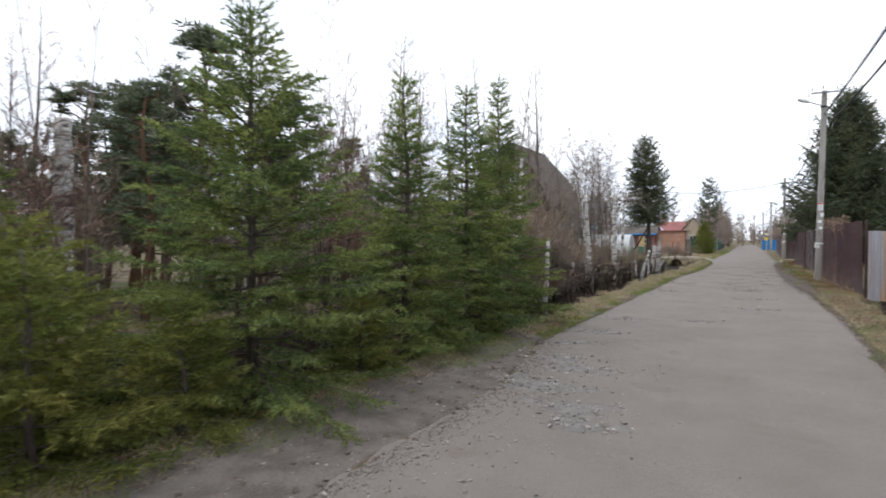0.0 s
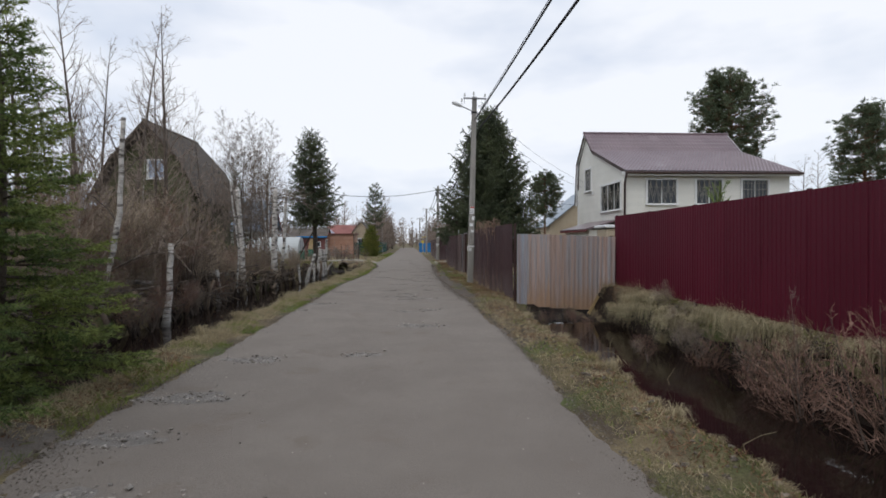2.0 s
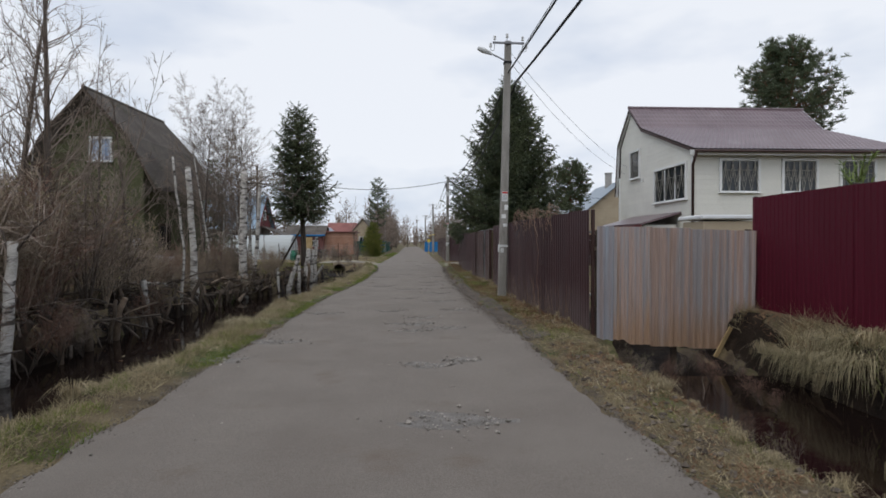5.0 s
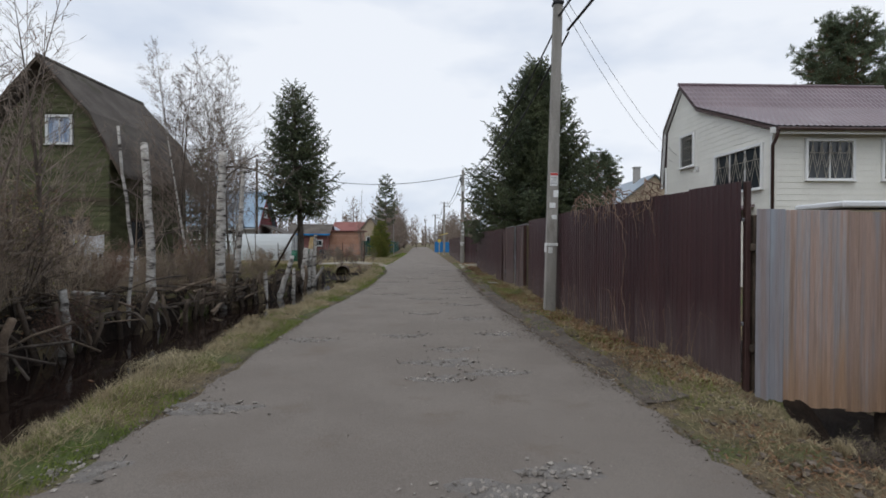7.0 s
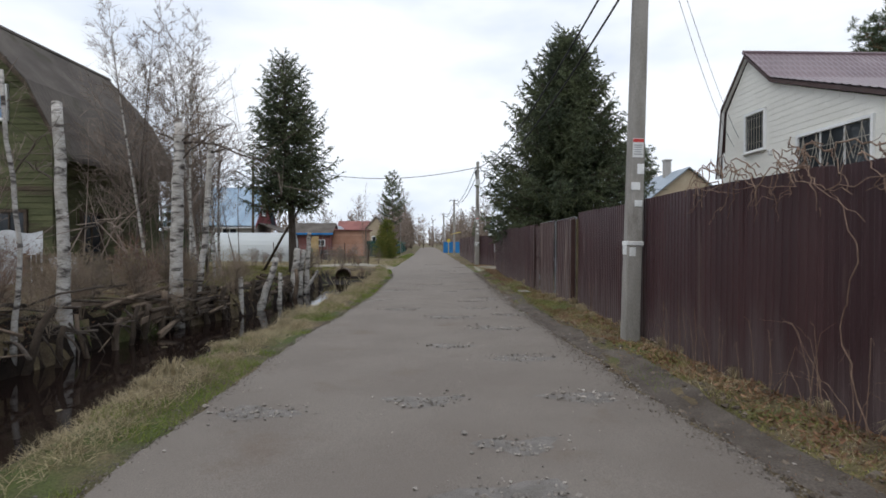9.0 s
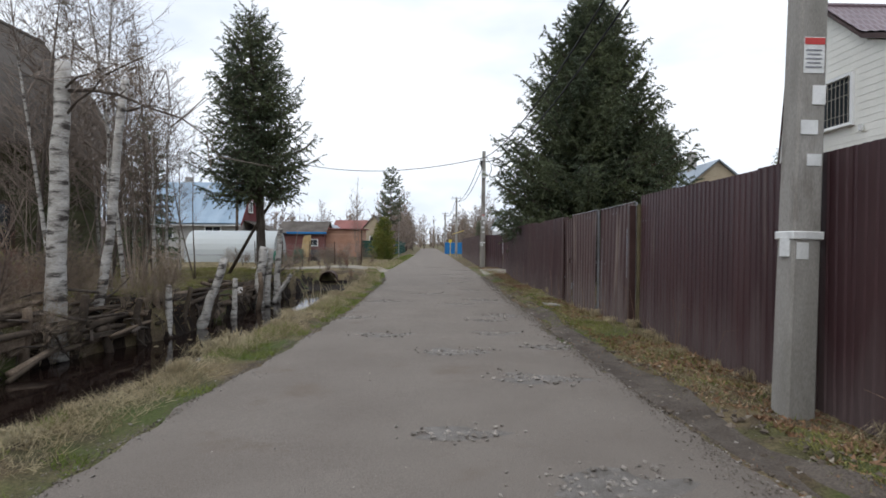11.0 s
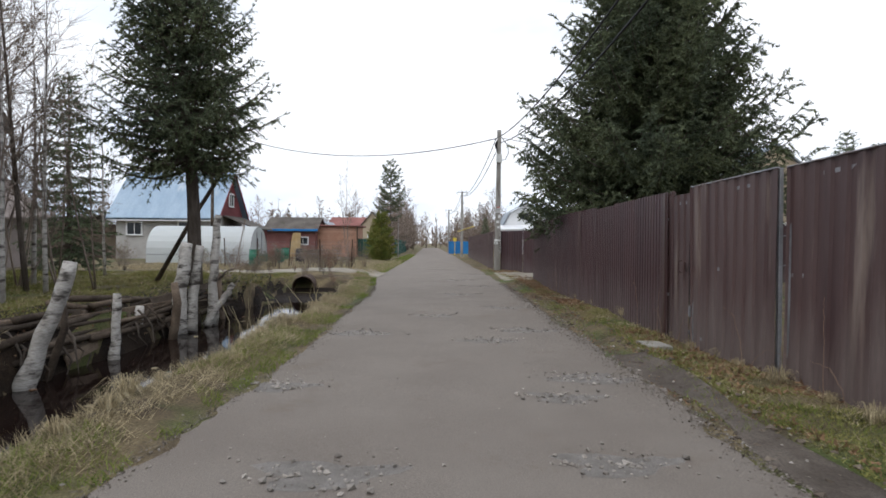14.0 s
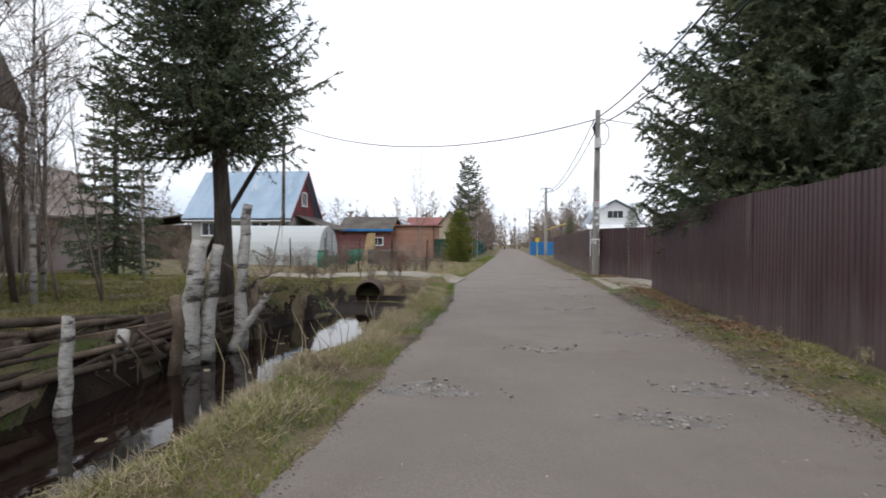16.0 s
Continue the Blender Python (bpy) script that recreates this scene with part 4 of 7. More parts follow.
# old green house behind the birches
gh = thing("plank_house", "old green plank house with a steep weathered roof", "house", pose(-14.9, 35.2, 0) @ Matrix.Diagonal((1, 1, 0.968, 1)))
gable = [(-2.25, 0), (-2.25, 5.2), (-1.7, 6.35), (0, 8.35), (1.7, 6.35), (2.25, 5.2), (2.25, 0)]
part("wall", Shape().prism(gable, 0.03, 6.3, "y"), M_PLANK, gh)
boards(gh, gable, 0.0, "y", -1, 0.19, M_PLANK, [(-0.1, 0.95, 5.35, 6.6), (0.35, 1.5, 1.2, 2.6)], "plank", 0.022)
boards(gh, [(0, 0), (0, 4.9), (6.3, 4.9), (6.3, 0)], 2.27, "x", 1, 0.19, M_PLANK, [(1.2, 2.4, 1.2, 2.6)], "plank", 0.022)
window(gh, (0.42, 0.0, 5.98), 0.85, 1.0, "y", -1, 1, M_TRIM, M_CURTAIN)
window(gh, (0.92, 0.0, 1.9), 1.0, 1.3, "y", -1, 1, M_GREYWOOD)
window(gh, (2.27, 1.8, 1.9), 1.0, 1.3, "x", 1, 1, M_GREYWOOD)
prof = [(-3.05, 4.2), (-1.85, 6.55), (0, 8.65), (1.85, 6.55), (3.05, 4.2)]
roof = part("roof", slab(prof, -0.55, 6.65, "y", 0.1), M_SLATE, gh)
for (ua, za), (ub, zb) in ((prof[4], prof[3]), (prof[3], prof[2])):
    part("roof_sheeting", tiled_slope(-0.57, 6.67, ua, za + 0.02, ub, zb + 0.02, 0.16, 1.2, "y"), M_SLATE, roof)
part("ridge_cap", Shape().tube([(0, -0.6, 8.68), (0, 6.7, 8.68)], 0.09, 6), M_SLATE, roof)
for s in (-1, 1):
    part("rake_board", slab([(s * 3.08, 4.15), (s * 1.87, 6.52), (0, 8.66)], -0.62, -0.57, "y", 0.18), M_GREYWOOD, gh)
annex = part("annex", Shape().box((-5.2, 3.0, 1.5), (4.2, 5.0, 3.0), None, 0.03), M_GREYWOOD, gh)
part("annex_roof", slab([(-7.6, 2.9), (-3.0, 3.9)], 0.2, 6.0, "y", 0.1), M_SLATE, annex)

# low picket fence and tarpaulins in the yard of the green house
fen = thing("picket_fence", "grey rotten low picket fence in an overgrown yard", "fence", pose(-12.2, 33.4, 0.1))
pick = Shape().box((0, 0, 0.55), (0.1, 0.02, 1.1), None, 0.004).mesh("picket", M_GREYWOOD)
for k in range(26):
    part("picket", pick, M_GREYWOOD, fen, at=pose(0.14 * k, 0.0, random.uniform(-0.05, 0.05), 0, random.uniform(-2, 2), 0))
for z in (0.3, 0.85):
    part("rail", Shape().box((1.75, 0.03, z), (3.6, 0.04, 0.07), None, 0.006), M_GREYWOOD, fen)


def drape(w, h, seed):
    """A hanging, folded sheet of tarpaulin with thickness."""
    r, s = random.Random(seed), Shape()
    for off in (0, 0.01):
        for j in range(9):
            for k in range(13):
                u, v = k / 12, j / 8
                s.v.append(((u - 0.5) * w * (1 + 0.15 * (1 - v)), off + 0.06 * math.sin(9 * u + seed) * (1.1 - v) + 0.05 * math.sin(5 * v + 3 * u), h * v + 0.05 * math.sin(7 * u)))
    for o in (0, 117):
        s.f += [(o + j * 13 + k, o + j * 13 + k + 1, o + j * 13 + k + 14, o + j * 13 + k + 13) for j in range(8) for k in range(12)]
    return s


solo("tarpaulin", drape(1.1, 1.7, 1), M_TARP, "white tarpaulin hung over a stack by the house", "tarpaulin", at=pose(-12.9, 34.2, 0.15, 0, 0, 12), smooth=True)
solo("tarpaulin", drape(0.9, 1.0, 2), M_TARP, "white tarpaulin slumped over logs", "tarpaulin", at=pose(-10.4, 32.6, 0.15, 12, 0, -20), smooth=True)

# blue-roofed house with a red gable
bh = thing("blue_roofed_house", "block house with a pale blue roof and red gable", "house", pose(-26.2, 69.8, 0))
part("wall", Shape().box((4.0, 2.85, 1.65), (7.6, 5.3, 3.3), None, 0.02), M_WHITEBRICK, bh)
part("gable", Shape().prism([(0.25, 3.3), (2.85, 6.55), (5.45, 3.3)], 7.72, 7.86, "x"), M_REDWALL, bh, "dark red boarded gable")
boards(bh, [(0.25, 3.3), (2.85, 6.5), (5.45, 3.3)], 7.87, "x", 1, 0.16, M_REDWALL, [(2.3, 3.3, 4.1, 5.2)], "board", z0=3.3)
window(bh, (7.87, 2.8, 4.65), 0.85, 0.95, "x", 1, 1)
window(bh, (5.6, 0.2, 2.3), 1.3, 1.0, "y", -1, 1)
window(bh, (1.6, 0.2, 2.3), 1.1, 0.9, "y", -1, 1)
bro = part("roof", slab([(-0.35, 3.05), (2.85, 6.8), (6.05, 3.05)], -0.3, 8.2, "x", 0.1), M_BLUEROOF, bh)
part("roof_sheeting", tiled_slope(-0.3, 8.2, -0.37, 3.07, 2.85, 6.83, 0.5, 1.6), M_BLUEROOF, bro, "ribbed pale blue roof sheets")
part("bargeboard", slab([(-0.38, 3.05), (2.85, 6.82), (6.08, 3.05)], 8.2, 8.26, "x", 0.24), M_REDWALL, bh, "dark red bargeboard")
part("eave_board", Shape().box((3.95, -0.33, 2.95), (8.5, 0.04, 0.18), None, 0.005), M_WHITE, bh)
ext = part("lean_to", Shape().box((-2.6, 2.4, 1.3), (5.4, 4.0, 2.6), None, 0.02), M_GREYWOOD, bh)
part("lean_to_roof", slab([(-5.8, 2.7), (0.2, 3.5)], 0.2, 4.8, "y", 0.1), M_SLATE, ext)
part("porch", Shape().box((9.0, 3.2, 1.2), (2.2, 3.4, 2.4), None, 0.02), M_REDWALL, bh)
part("porch_roof", slab([(7.9, 3.4), (10.5, 2.4)], 1.2, 5.2, "y", 0.08), M_SLATE, bh)
part("chimney", Shape().box((2.0, 3.6, 6.7), (0.5, 0.5, 1.2), None, 0.02).box((2.0, 3.6, 7.33), (0.6, 0.6, 0.08), None, 0.01), M_WHITEBRICK, bh)

# greenhouse
gr = thing("greenhouse", "arched greenhouse of cloudy white polycarbonate", "greenhouse", pose(-18.6, 60.5, 0.1))
arch = [(1.55 - 1.55 * math.cos(math.pi * k / 14), 0.35 + 1.85 * math.sin(math.pi * k / 14) ** 0.85) for k in range(15)]
arch = [(0.0, 0.0)] + arch + [(3.1, 0.0)]
skin = Shape()
for k in range(len(arch) - 1):
    (ua, za), (ub, zb) = arch[k], arch[k + 1]
    skin.add([(0, ua, za), (6.1, ua, za), (6.1, ub, zb), (0, ub, zb)], [(0, 1, 2, 3)])
part("cover", skin, M_POLY, gr)
for x in (0.01, 6.09):
    part("end_panel", Shape().add([(x, u, z) for u, z in arch], [tuple(range(len(arch)))]), M_POLY, gr)
for k in range(7):
    part("hoop", Shape().tube([(k * 1.015, 1.55 + (u - 1.55) * 0.985, z * 0.99) for u, z in arch], 0.02, 5), M_STEEL, gr)
for u, z in ((arch[1][0], 0.5), (0.35, 1.5), (1.55, 2.16), (2.75, 1.5)):
    part("purlin", Shape().tube([(0, u, z), (6.1, u, z)], 0.016, 5), M_STEEL, gr)
part("door_frame", Shape().tube([(6.12, 1.1, 0.05), (6.12, 1.1, 1.85), (6.12, 2.0, 1.85), (6.12, 2.0, 0.05)], 0.025, 5), M_STEEL, gr)
part("base_board", Shape().box((6.13, 1.55, 0.25), (0.05, 3.1, 0.5), None, 0.01), M_GREENPL, gr, "green base board")


def shed(name, label, at, w, d, eave, ridge, wall_m, roof_m, axis="x", win=False, category="shed"):
    """A small building: walls boarded on the front and on the side to the lane, a pitched roof, a door."""
    s = thing(name, label, category, at)
    if axis == "x":
        side = [(0, 0), (0, eave), (d / 2, ridge), (d, eave), (d, 0)]
        part("wall", Shape().prism(side, 0, w, "x"), wall_m, s)
        part("roof", slab([(-0.3, eave - 0.15), (d / 2, ridge + 0.12), (d + 0.3, eave - 0.15)], -0.25, w + 0.25, "x", 0.1), roof_m, s)
        boards(s, [(0, 0), (0, eave - 0.05), (w, eave - 0.05), (w, 0)], -0.004, "y", -1, 0.3, wall_m)
    else:
        side = [(0, 0), (0, eave), (w / 2, ridge), (w, eave), (w, 0)]
        part("wall", Shape().prism(side, 0, d, "y"), wall_m, s)
        part("roof", slab([(-0.3, eave - 0.15), (w / 2, ridge + 0.12), (w + 0.3, eave - 0.15)], -0.25, d + 0.25, "y", 0.1), roof_m, s)
        boards(s, side, -0.004, "y", -1, 0.3, wall_m)
    if win:
        window(s, (w * 0.5, -0.03, eave * 0.62), min(1.3, w * 0.3), 0.9, "y", -1, 1)
    return s


rs = shed("red_shed", "faded red board shed with a dark roof", pose(-17.6, 79.0, 0.05), 4.5, 4.0, 2.5, 3.55, M_SHEDRED, M_SLATE)
part("blue_trim", Shape().box((2.4, -0.4, 2.42), (4.9, 0.05, 0.2), None, 0.01), M_BLUE, rs, "bright blue eave tarpaulin")
window(rs, (3.4, -0.03, 1.45), 0.9, 0.6, "y", -1, 1)
os_ = thing("orange_shed", "orange boarded garden shed with a flat roof", "shed", pose(-13.2, 80.0, 0.05))
part("wall", Shape().box((1.9, 1.8, 1.4), (3.7, 3.6, 2.8), None, 0.02), M_ORANGE, os_)
boards(os_, [(0.05, 0), (0.05, 2.8), (3.75, 2.8), (3.75, 0)], -0.004, "y", -1, 0.16, M_ORANGE)
part("roof", Shape().box((1.95, 1.75, 2.88), (4.2, 4.1, 0.12), None, 0.02), M_SHEDRED, os_)
part("corner_post", Shape().box((3.78, -0.02, 1.4), (0.1, 0.1, 2.8), None, 0.01), M_GREYWOOD, os_)

fh = shed("far_house", "white house with a dull red roof", pose(-17.6, 106.0, 0), 4.6, 6.0, 3.3, 4.9, M_WHITE, M_REDROOF, win=True, category="house")
part("gable", Shape().prism([(0.1, 3.3), (3.0, 4.75), (5.9, 3.3)], 4.6, 4.66, "x"), M_WHITE, fh)
shed("far_house", "beige rendered house with a steep gable", pose(-12.6, 101.0, 0), 3.4, 6.0, 3.2, 5.3, M_BEIGE, M_SLATE, "y", True, category="house")
shed("far_house", "white gabled cottage behind the red shed", pose(-17.8, 98.0, 0), 2.6, 5.0, 2.9, 3.9, M_WHITE, M_GREYROOF, "y", False, category="house")
bg = shed("beige_house", "beige house with a grey-blue sheet roof", pose(12.7, 59.3, 0), 8.8, 8.0, 3.5, 7.0, M_BEIGE, M_GREYROOF, "y", True, category="house")
part("chimney", Shape().box((4.1, 3.2, 7.3), (0.5, 0.5, 1.5), None, 0.02).box((4.1, 3.2, 8.06), (0.62, 0.62, 0.1), None, 0.01), M_WHITEBRICK, bg, "pale brick chimney")

# white gambrel house far down the lane
wg = thing("white_gambrel_house", "white house with a gambrel roof and verandah windows", "house", pose(6.6, 104.0, 0))
gb = [(0, 0), (0, 4.0), (0.9, 5.7), (3.0, 6.8), (5.1, 5.7), (6.0, 4.0), (6.0, 0)]
part("wall", Shape().prism(gb, 0, 8.0, "y"), M_WHITE, wg)
boards(wg, gb, -0.004, "y", -1, 0.25, M_WHITE, [(1.9, 4.1, 4.6, 5.7)], "siding_board")
part("roof", slab([(-0.3, 3.8), (0.75, 5.85), (3.0, 7.05), (5.25, 5.85), (6.3, 3.8)], -0.4, 8.3, "y", 0.1), M_GREYROOF, wg)
window(wg, (3.0, -0.02, 5.15), 1.9, 0.9, "y", -1, 2)
part("verandah_roof", slab([(-1.9, 3.35), (0.1, 3.95)], -0.6, 6.8, "x", 0.12), M_WHITE, wg, at=pose(0, 0, 0))
part("verandah", Shape().box((3.1, -0.9, 1.6), (6.6, 1.7, 3.2), None, 0.02), M_WHITE, wg)
for k in range(5):
    window(wg, (0.75 + 1.18 * k, -1.77, 2.5), 0.8, 0.95, "y", -1, 1)

# small things of the gardens
blue = thing("blue_hoarding", "bright blue sheet hoarding at the roadside", "hoarding", pose(-0.9, 101.0, 0))
for k in range(3):
    part("sheet", ribbed(0.95, 1.6, 0.2, 0.02), M_BLUE, blue, at=pose(0.93 * k, 0, 0.05))
part("rail", Shape().box((1.4, 0.05, 1.2), (2.8, 0.04, 0.06), None, 0.005), M_STEEL, blue)
grf = thing("green_fence", "dark green board fence along the lane", "fence", pose(-9.3, 80.5, 0.05))
gb1 = Shape().box((0, 0, 0.85), (0.24, 0.03, 1.7), None, 0.005).mesh("board", M_GREENFENCE)
for k in range(11):
    part("board", gb1, M_GREENFENCE, grf, at=pose(0.26 * k, 0, 0))
part("rail", Shape().box((1.3, 0.04, 1.3), (2.9, 0.04, 0.08), None, 0.005), M_GREENFENCE, grf)
grg = thing("green_fence", "dark green board fence further down the lane", "fence", pose(-6.5, 86.0, 0.05, 0, 0, 92))
for k in range(60):
    part("board", gb1, M_GREENFENCE, grg, at=pose(0.5 * k, 0, 0))
part("rail", Shape().box((15, -0.04, 1.3), (30, 0.04, 0.08), None, 0.005), M_GREENFENCE, grg)
for x, y, m, lab in ((-11.6, 63.2, M_GREENPL, "green plastic water barrel by the greenhouse"), (-11.8, 59.2, M_GREENPL, "green plastic water barrel by the greenhouse"), (-13.2, 70.0, M_GREENPL, "green plastic compost bin in a garden"), (-10.9, 65.5, M_BLACK, "black plastic barrel in a garden")):
    b = thing("barrel", lab, "barrel", pose(x, y, 0.05))
    part("body", Shape().tube([(0, 0, 0), (0, 0, 0.05), (0, 0, 0.3), (0, 0, 0.33), (0, 0, 0.6), (0, 0, 0.63), (0, 0, 0.85)], [0.27, 0.29, 0.29, 0.31, 0.31, 0.29, 0.28], 14), m, b, smooth=True)
    part("rim", Shape().tube([(0, 0, 0.85), (0, 0, 0.89)], 0.3, 14), m, b)
for k in range(6):
    solo("plank", Shape().box((0, 0, 1.1), (0.16, 0.04, 2.2), None, 0.006), M_NEWWOOD, "yellow sawn plank leaning on a shed", "plank", "planks leaning on the shed", at=pose(-15.3 + 0.2 * k, 78.5 - 0.05 * k, 0.05, -8, 8 - 2 * k, 0))
rngw = random.Random(7)
for k in range(40):
    solo("firewood", Shape().tube([(-0.2, 0, 0), (0.2, 0, 0)], rngw.uniform(0.06, 0.11), 6), M_GREYWOOD, "split grey log on a firewood heap", "firewood", "firewood heap", at=pose(-13.9 + 0.16 * (k % 10) + 0.05 * (k // 10), 77.8, 0.12 + 0.17 * (k // 10), rngw.uniform(-20, 20), 0, 90 + rngw.uniform(-20, 20)))
st = thing("stove_pipe", "dark metal stove pipe with a cap", "chimney", pose(-20.0, 49.8, 0))
part("pipe", Shape().tube([(0, 0, 0), (0, 0, 5.8)], 0.11, 10), M_BLACK, st)
part("cap", Shape().tube([(0, 0, 5.75), (0, 0, 5.85), (0, 0, 6.0), (0, 0, 6.05)], [0.12, 0.22, 0.22, 0.1], 10), M_BLACK, st)
bk = shed("brick_house", "grey-brown cottage among bare bushes", pose(-27.0, 51.0, 0), 5.0, 6.0, 2.6, 4.8, M_TAUPE, M_TAUPE, "y", True, category="house")
solo("gas_marker", Shape().tube([(0, 0, 0), (0, 0, 2.0)], 0.04, 6).box((0, -0.04, 1.8), (0.4, 0.03, 0.4), None, 0.01), M_YELLOW, "yellow marker post at the roadside", "marker post", at=pose(-0.2, 92.5, 0))
solo("gas_pipe", Shape().tube([(0.4, 58.0, 2.3), (0.2, 62.0, 2.3), (-0.2, 72.0, 2.3)], 0.03, 6), M_YELLOW, "yellow gas pipe running along a fence", "pipe")

# culvert under the driveway
cv = thing("culvert_pipe", "rusty steel culvert pipe under a driveway", "culvert", pose(-6.0, 47.35, -0.2, 0, 0, 3))
ring = Shape()
for k in range(24):
    a = 2 * math.pi * k / 24
    for y, r in ((0, 0.39), (6, 0.39), (6, 0.365), (0, 0.365)):
        ring.v.append((r * math.cos(a), y, r * math.sin(a)))
for k in range(24):
    for j in range(4):
        ring.f.append((4 * k + j, 4 * k + (j + 1) % 4, 4 * ((k + 1) % 24) + (j + 1) % 4, 4 * ((k + 1) % 24) + j))
part("pipe", ring, M_RUST, cv, smooth=False)

# ---- trees ----


def spruce_meshes(h, spread, base, seed, step, per, twig_gap, twig_len, needle, needle_w, per_twig, needle_m, tilt=(34, -14), trunk_r=0.06, power=0.85, leader=0.0, ragged=0.25, hang=0.25, droop=0.0, sweep=0.0, loose=0.0):
    """Trunk, limbs and needles of a spruce whose whorled boughs get longer downwards."""
    rng, nr = random.Random(seed), np.random.default_rng(seed)
    trunk, limbs, green = Shape(), Shape(), Blades()
    n = 9
    trunk.tube([(0.03 * math.sin(k + seed), 0.03 * math.cos(1.3 * k + seed), h * k / n - 0.2 * (k == 0)) for k in range(n + 1)], [trunk_r * (1 - k / n) ** 0.8 + 0.008 for k in range(n + 1)], 8)
    z, turn = base, 0.0

    def spray(p0, way, length):
        m = max(4, int(per_twig * length / twig_len))
        t = nr.uniform(0.0, 1.0, m)
        p = np.asarray(p0)[None] + t[:, None] * (np.asarray(way) * length)[None]
        p[:, 2] -= 0.12 * length * t ** 2
        side = nr.normal(size=(m, 3))
        d = 0.75 * np.asarray(way)[None] + 0.75 * side / (np.linalg.norm(side, axis=1, keepdims=True) + 1e-6)
        d /= np.linalg.norm(d, axis=1, keepdims=True)
        green.add(p, d * (needle * nr.uniform(0.7, 1.2, (m, 1))), needle_w)

    while z < h * 0.985:
        rel = (z - base) / (h - base)
        full = spread * ((1 - rel) ** power) * (0.55 + 0.45 * min(1, rel * 6 + 0.35)) + 0.05
        if rel > 1 - leader:
            full *= 0.8
        count = per if rel < 0.85 else max(3, per - 1)
        for b in range(count):
            turn += 2.399 + rng.uniform(-0.5, 0.5)
            length = full * rng.uniform(1 - ragged, 1 + ragged * 0.6)
            el = radians(tilt[1] + (tilt[0] - tilt[1]) * rel + rng.uniform(-8, 8))
            ca, sa = math.cos(turn), math.sin(turn)
            pts, m, zb, bend = [], 6, z + loose * rng.uniform(-1, 1), loose * rng.uniform(-1, 1)
            for k in range(m + 1):
                s = k / m
                drop = math.tan(el) * length * s - hang * length * s * (1 - 0.55 * s) * (1 - rel) + sweep * length * s ** 3
                pts.append(Vector((ca * length * s + bend * sa * s * s, sa * length * s - bend * ca * s * s, zb + drop)))
            limbs.tube(pts, [max(0.003, trunk_r * 0.28 * (1 - rel * 0.6) * (1 - 0.85 * k / m)) for k in range(m + 1)], 4, False)
            k, s = 0, 0.12 + 0.1 * rng.random()
            while s < 1.0:
                i = min(int(s * m), m - 1)
                p = pts[i].lerp(pts[i + 1], s * m - i)
                ax = (pts[i + 1] - pts[i]).normalized()
                sd = ax.cross(UP).normalized() * (1 if k % 2 else -1)
                w = (ax * 0.75 + sd * rng.uniform(0.4, 0.95) + UP * rng.uniform(-0.38 - droop, 0.18)).normalized()
                tl = twig_len * rng.uniform(0.6, 1.15) * (0.5 + 0.7 * math.sin(math.pi * min(1, 0.25 + 0.7 * s)))
                spray(p, w, min(tl, 0.15 + length * 0.5))
                s += twig_gap / max(length, twig_gap) * 0.5 * rng.uniform(0.7, 1.3)
                k += 1
            spray(pts[-2], (pts[-1] - pts[-2]).normalized(), twig_len * 0.8)
        z += step * (0.75 + 0.5 * rng.random()) * (1 + 1.2 * leader * (rel > 0.75))
    spray((0, 0, h * 0.97), (0, 0, 1), h * 0.05)
    return trunk.mesh("trunk", M_BARK, True), limbs.mesh("branchwork", M_BARK), green.mesh("crown", needle_m, nr)


def spruce(label, at, meshes, group=""):
    t = thing("spruce_tree", label, "tree", at, group)
    for name, me in zip(("trunk", "branchwork", "crown"), meshes):
        o = part(name, me, None, t)
        if name != "trunk":
            tagged(o, kind="stuff")
    return t


near = dict(step=0.135, per=6, twig_gap=0.075, twig_len=0.27, needle=0.055, needle_w=0.015, per_twig=32, tilt=(48, -6), leader=0.25, ragged=0.3)
YS1 = spruce_meshes(4.5, 1.8, 0.25, 1, needle_m=M_YOUNG, trunk_r=0.06, **near)
YS2 = spruce_meshes(4.4, 1.32, 0.25, 2, needle_m=M_YOUNG, trunk_r=0.05, power=1.25, **near)
YS3 = spruce_meshes(5.3, 1.5, 0.25, 3, needle_m=M_YOUNG, trunk_r=0.055, power=1.35, **near)
YS4 = spruce_meshes(1.95, 0.95, 0.1, 4, needle_m=M_YELLOWSPR, trunk_r=0.03, **near)
for label, x, y, me, rz, s in (("young green spruce, dense and wide, on a ditch bank", -4.15, 3.55, YS1, 0, 1.0), ("young green spruce with a thin bare leader", -3.95, 6.2, YS2, 40, 1.0), ("young green spruce with a forked thin leader", -3.95, 8.1, YS2, 160, 1.06),
                               ("tall young green spruce at the lane", -4.1, 9.8, YS3, 20, 1.0), ("small yellowish spruce at the ditch", -3.75, 1.25, YS4, 0, 1.0), ("small yellowish spruce at the ditch", -4.3, 0.2, YS4, 120, 0.95), ("small yellowish spruce at the ditch", -3.7, 2.4, YS4, 70, 0.8), ("small yellowish spruce at the ditch", -4.9, 1.6, YS4, 300, 1.15), ("small yellowish spruce at the ditch", -3.4, -0.2, YS4, 20, 0.9),
                               ("small yellowish spruce between larger ones", -3.75, 4.9, YS4, 200, 0.75), ("young green spruce behind the ditch", -6.2, 1.8, YS2, 80, 0.8)):
    spruce(label, pose(x, y, max(land_at(x, y), -0.25) - 0.03, 0, 0, rz) @ Matrix.Scale(s, 4), me, "young spruces along the ditch")
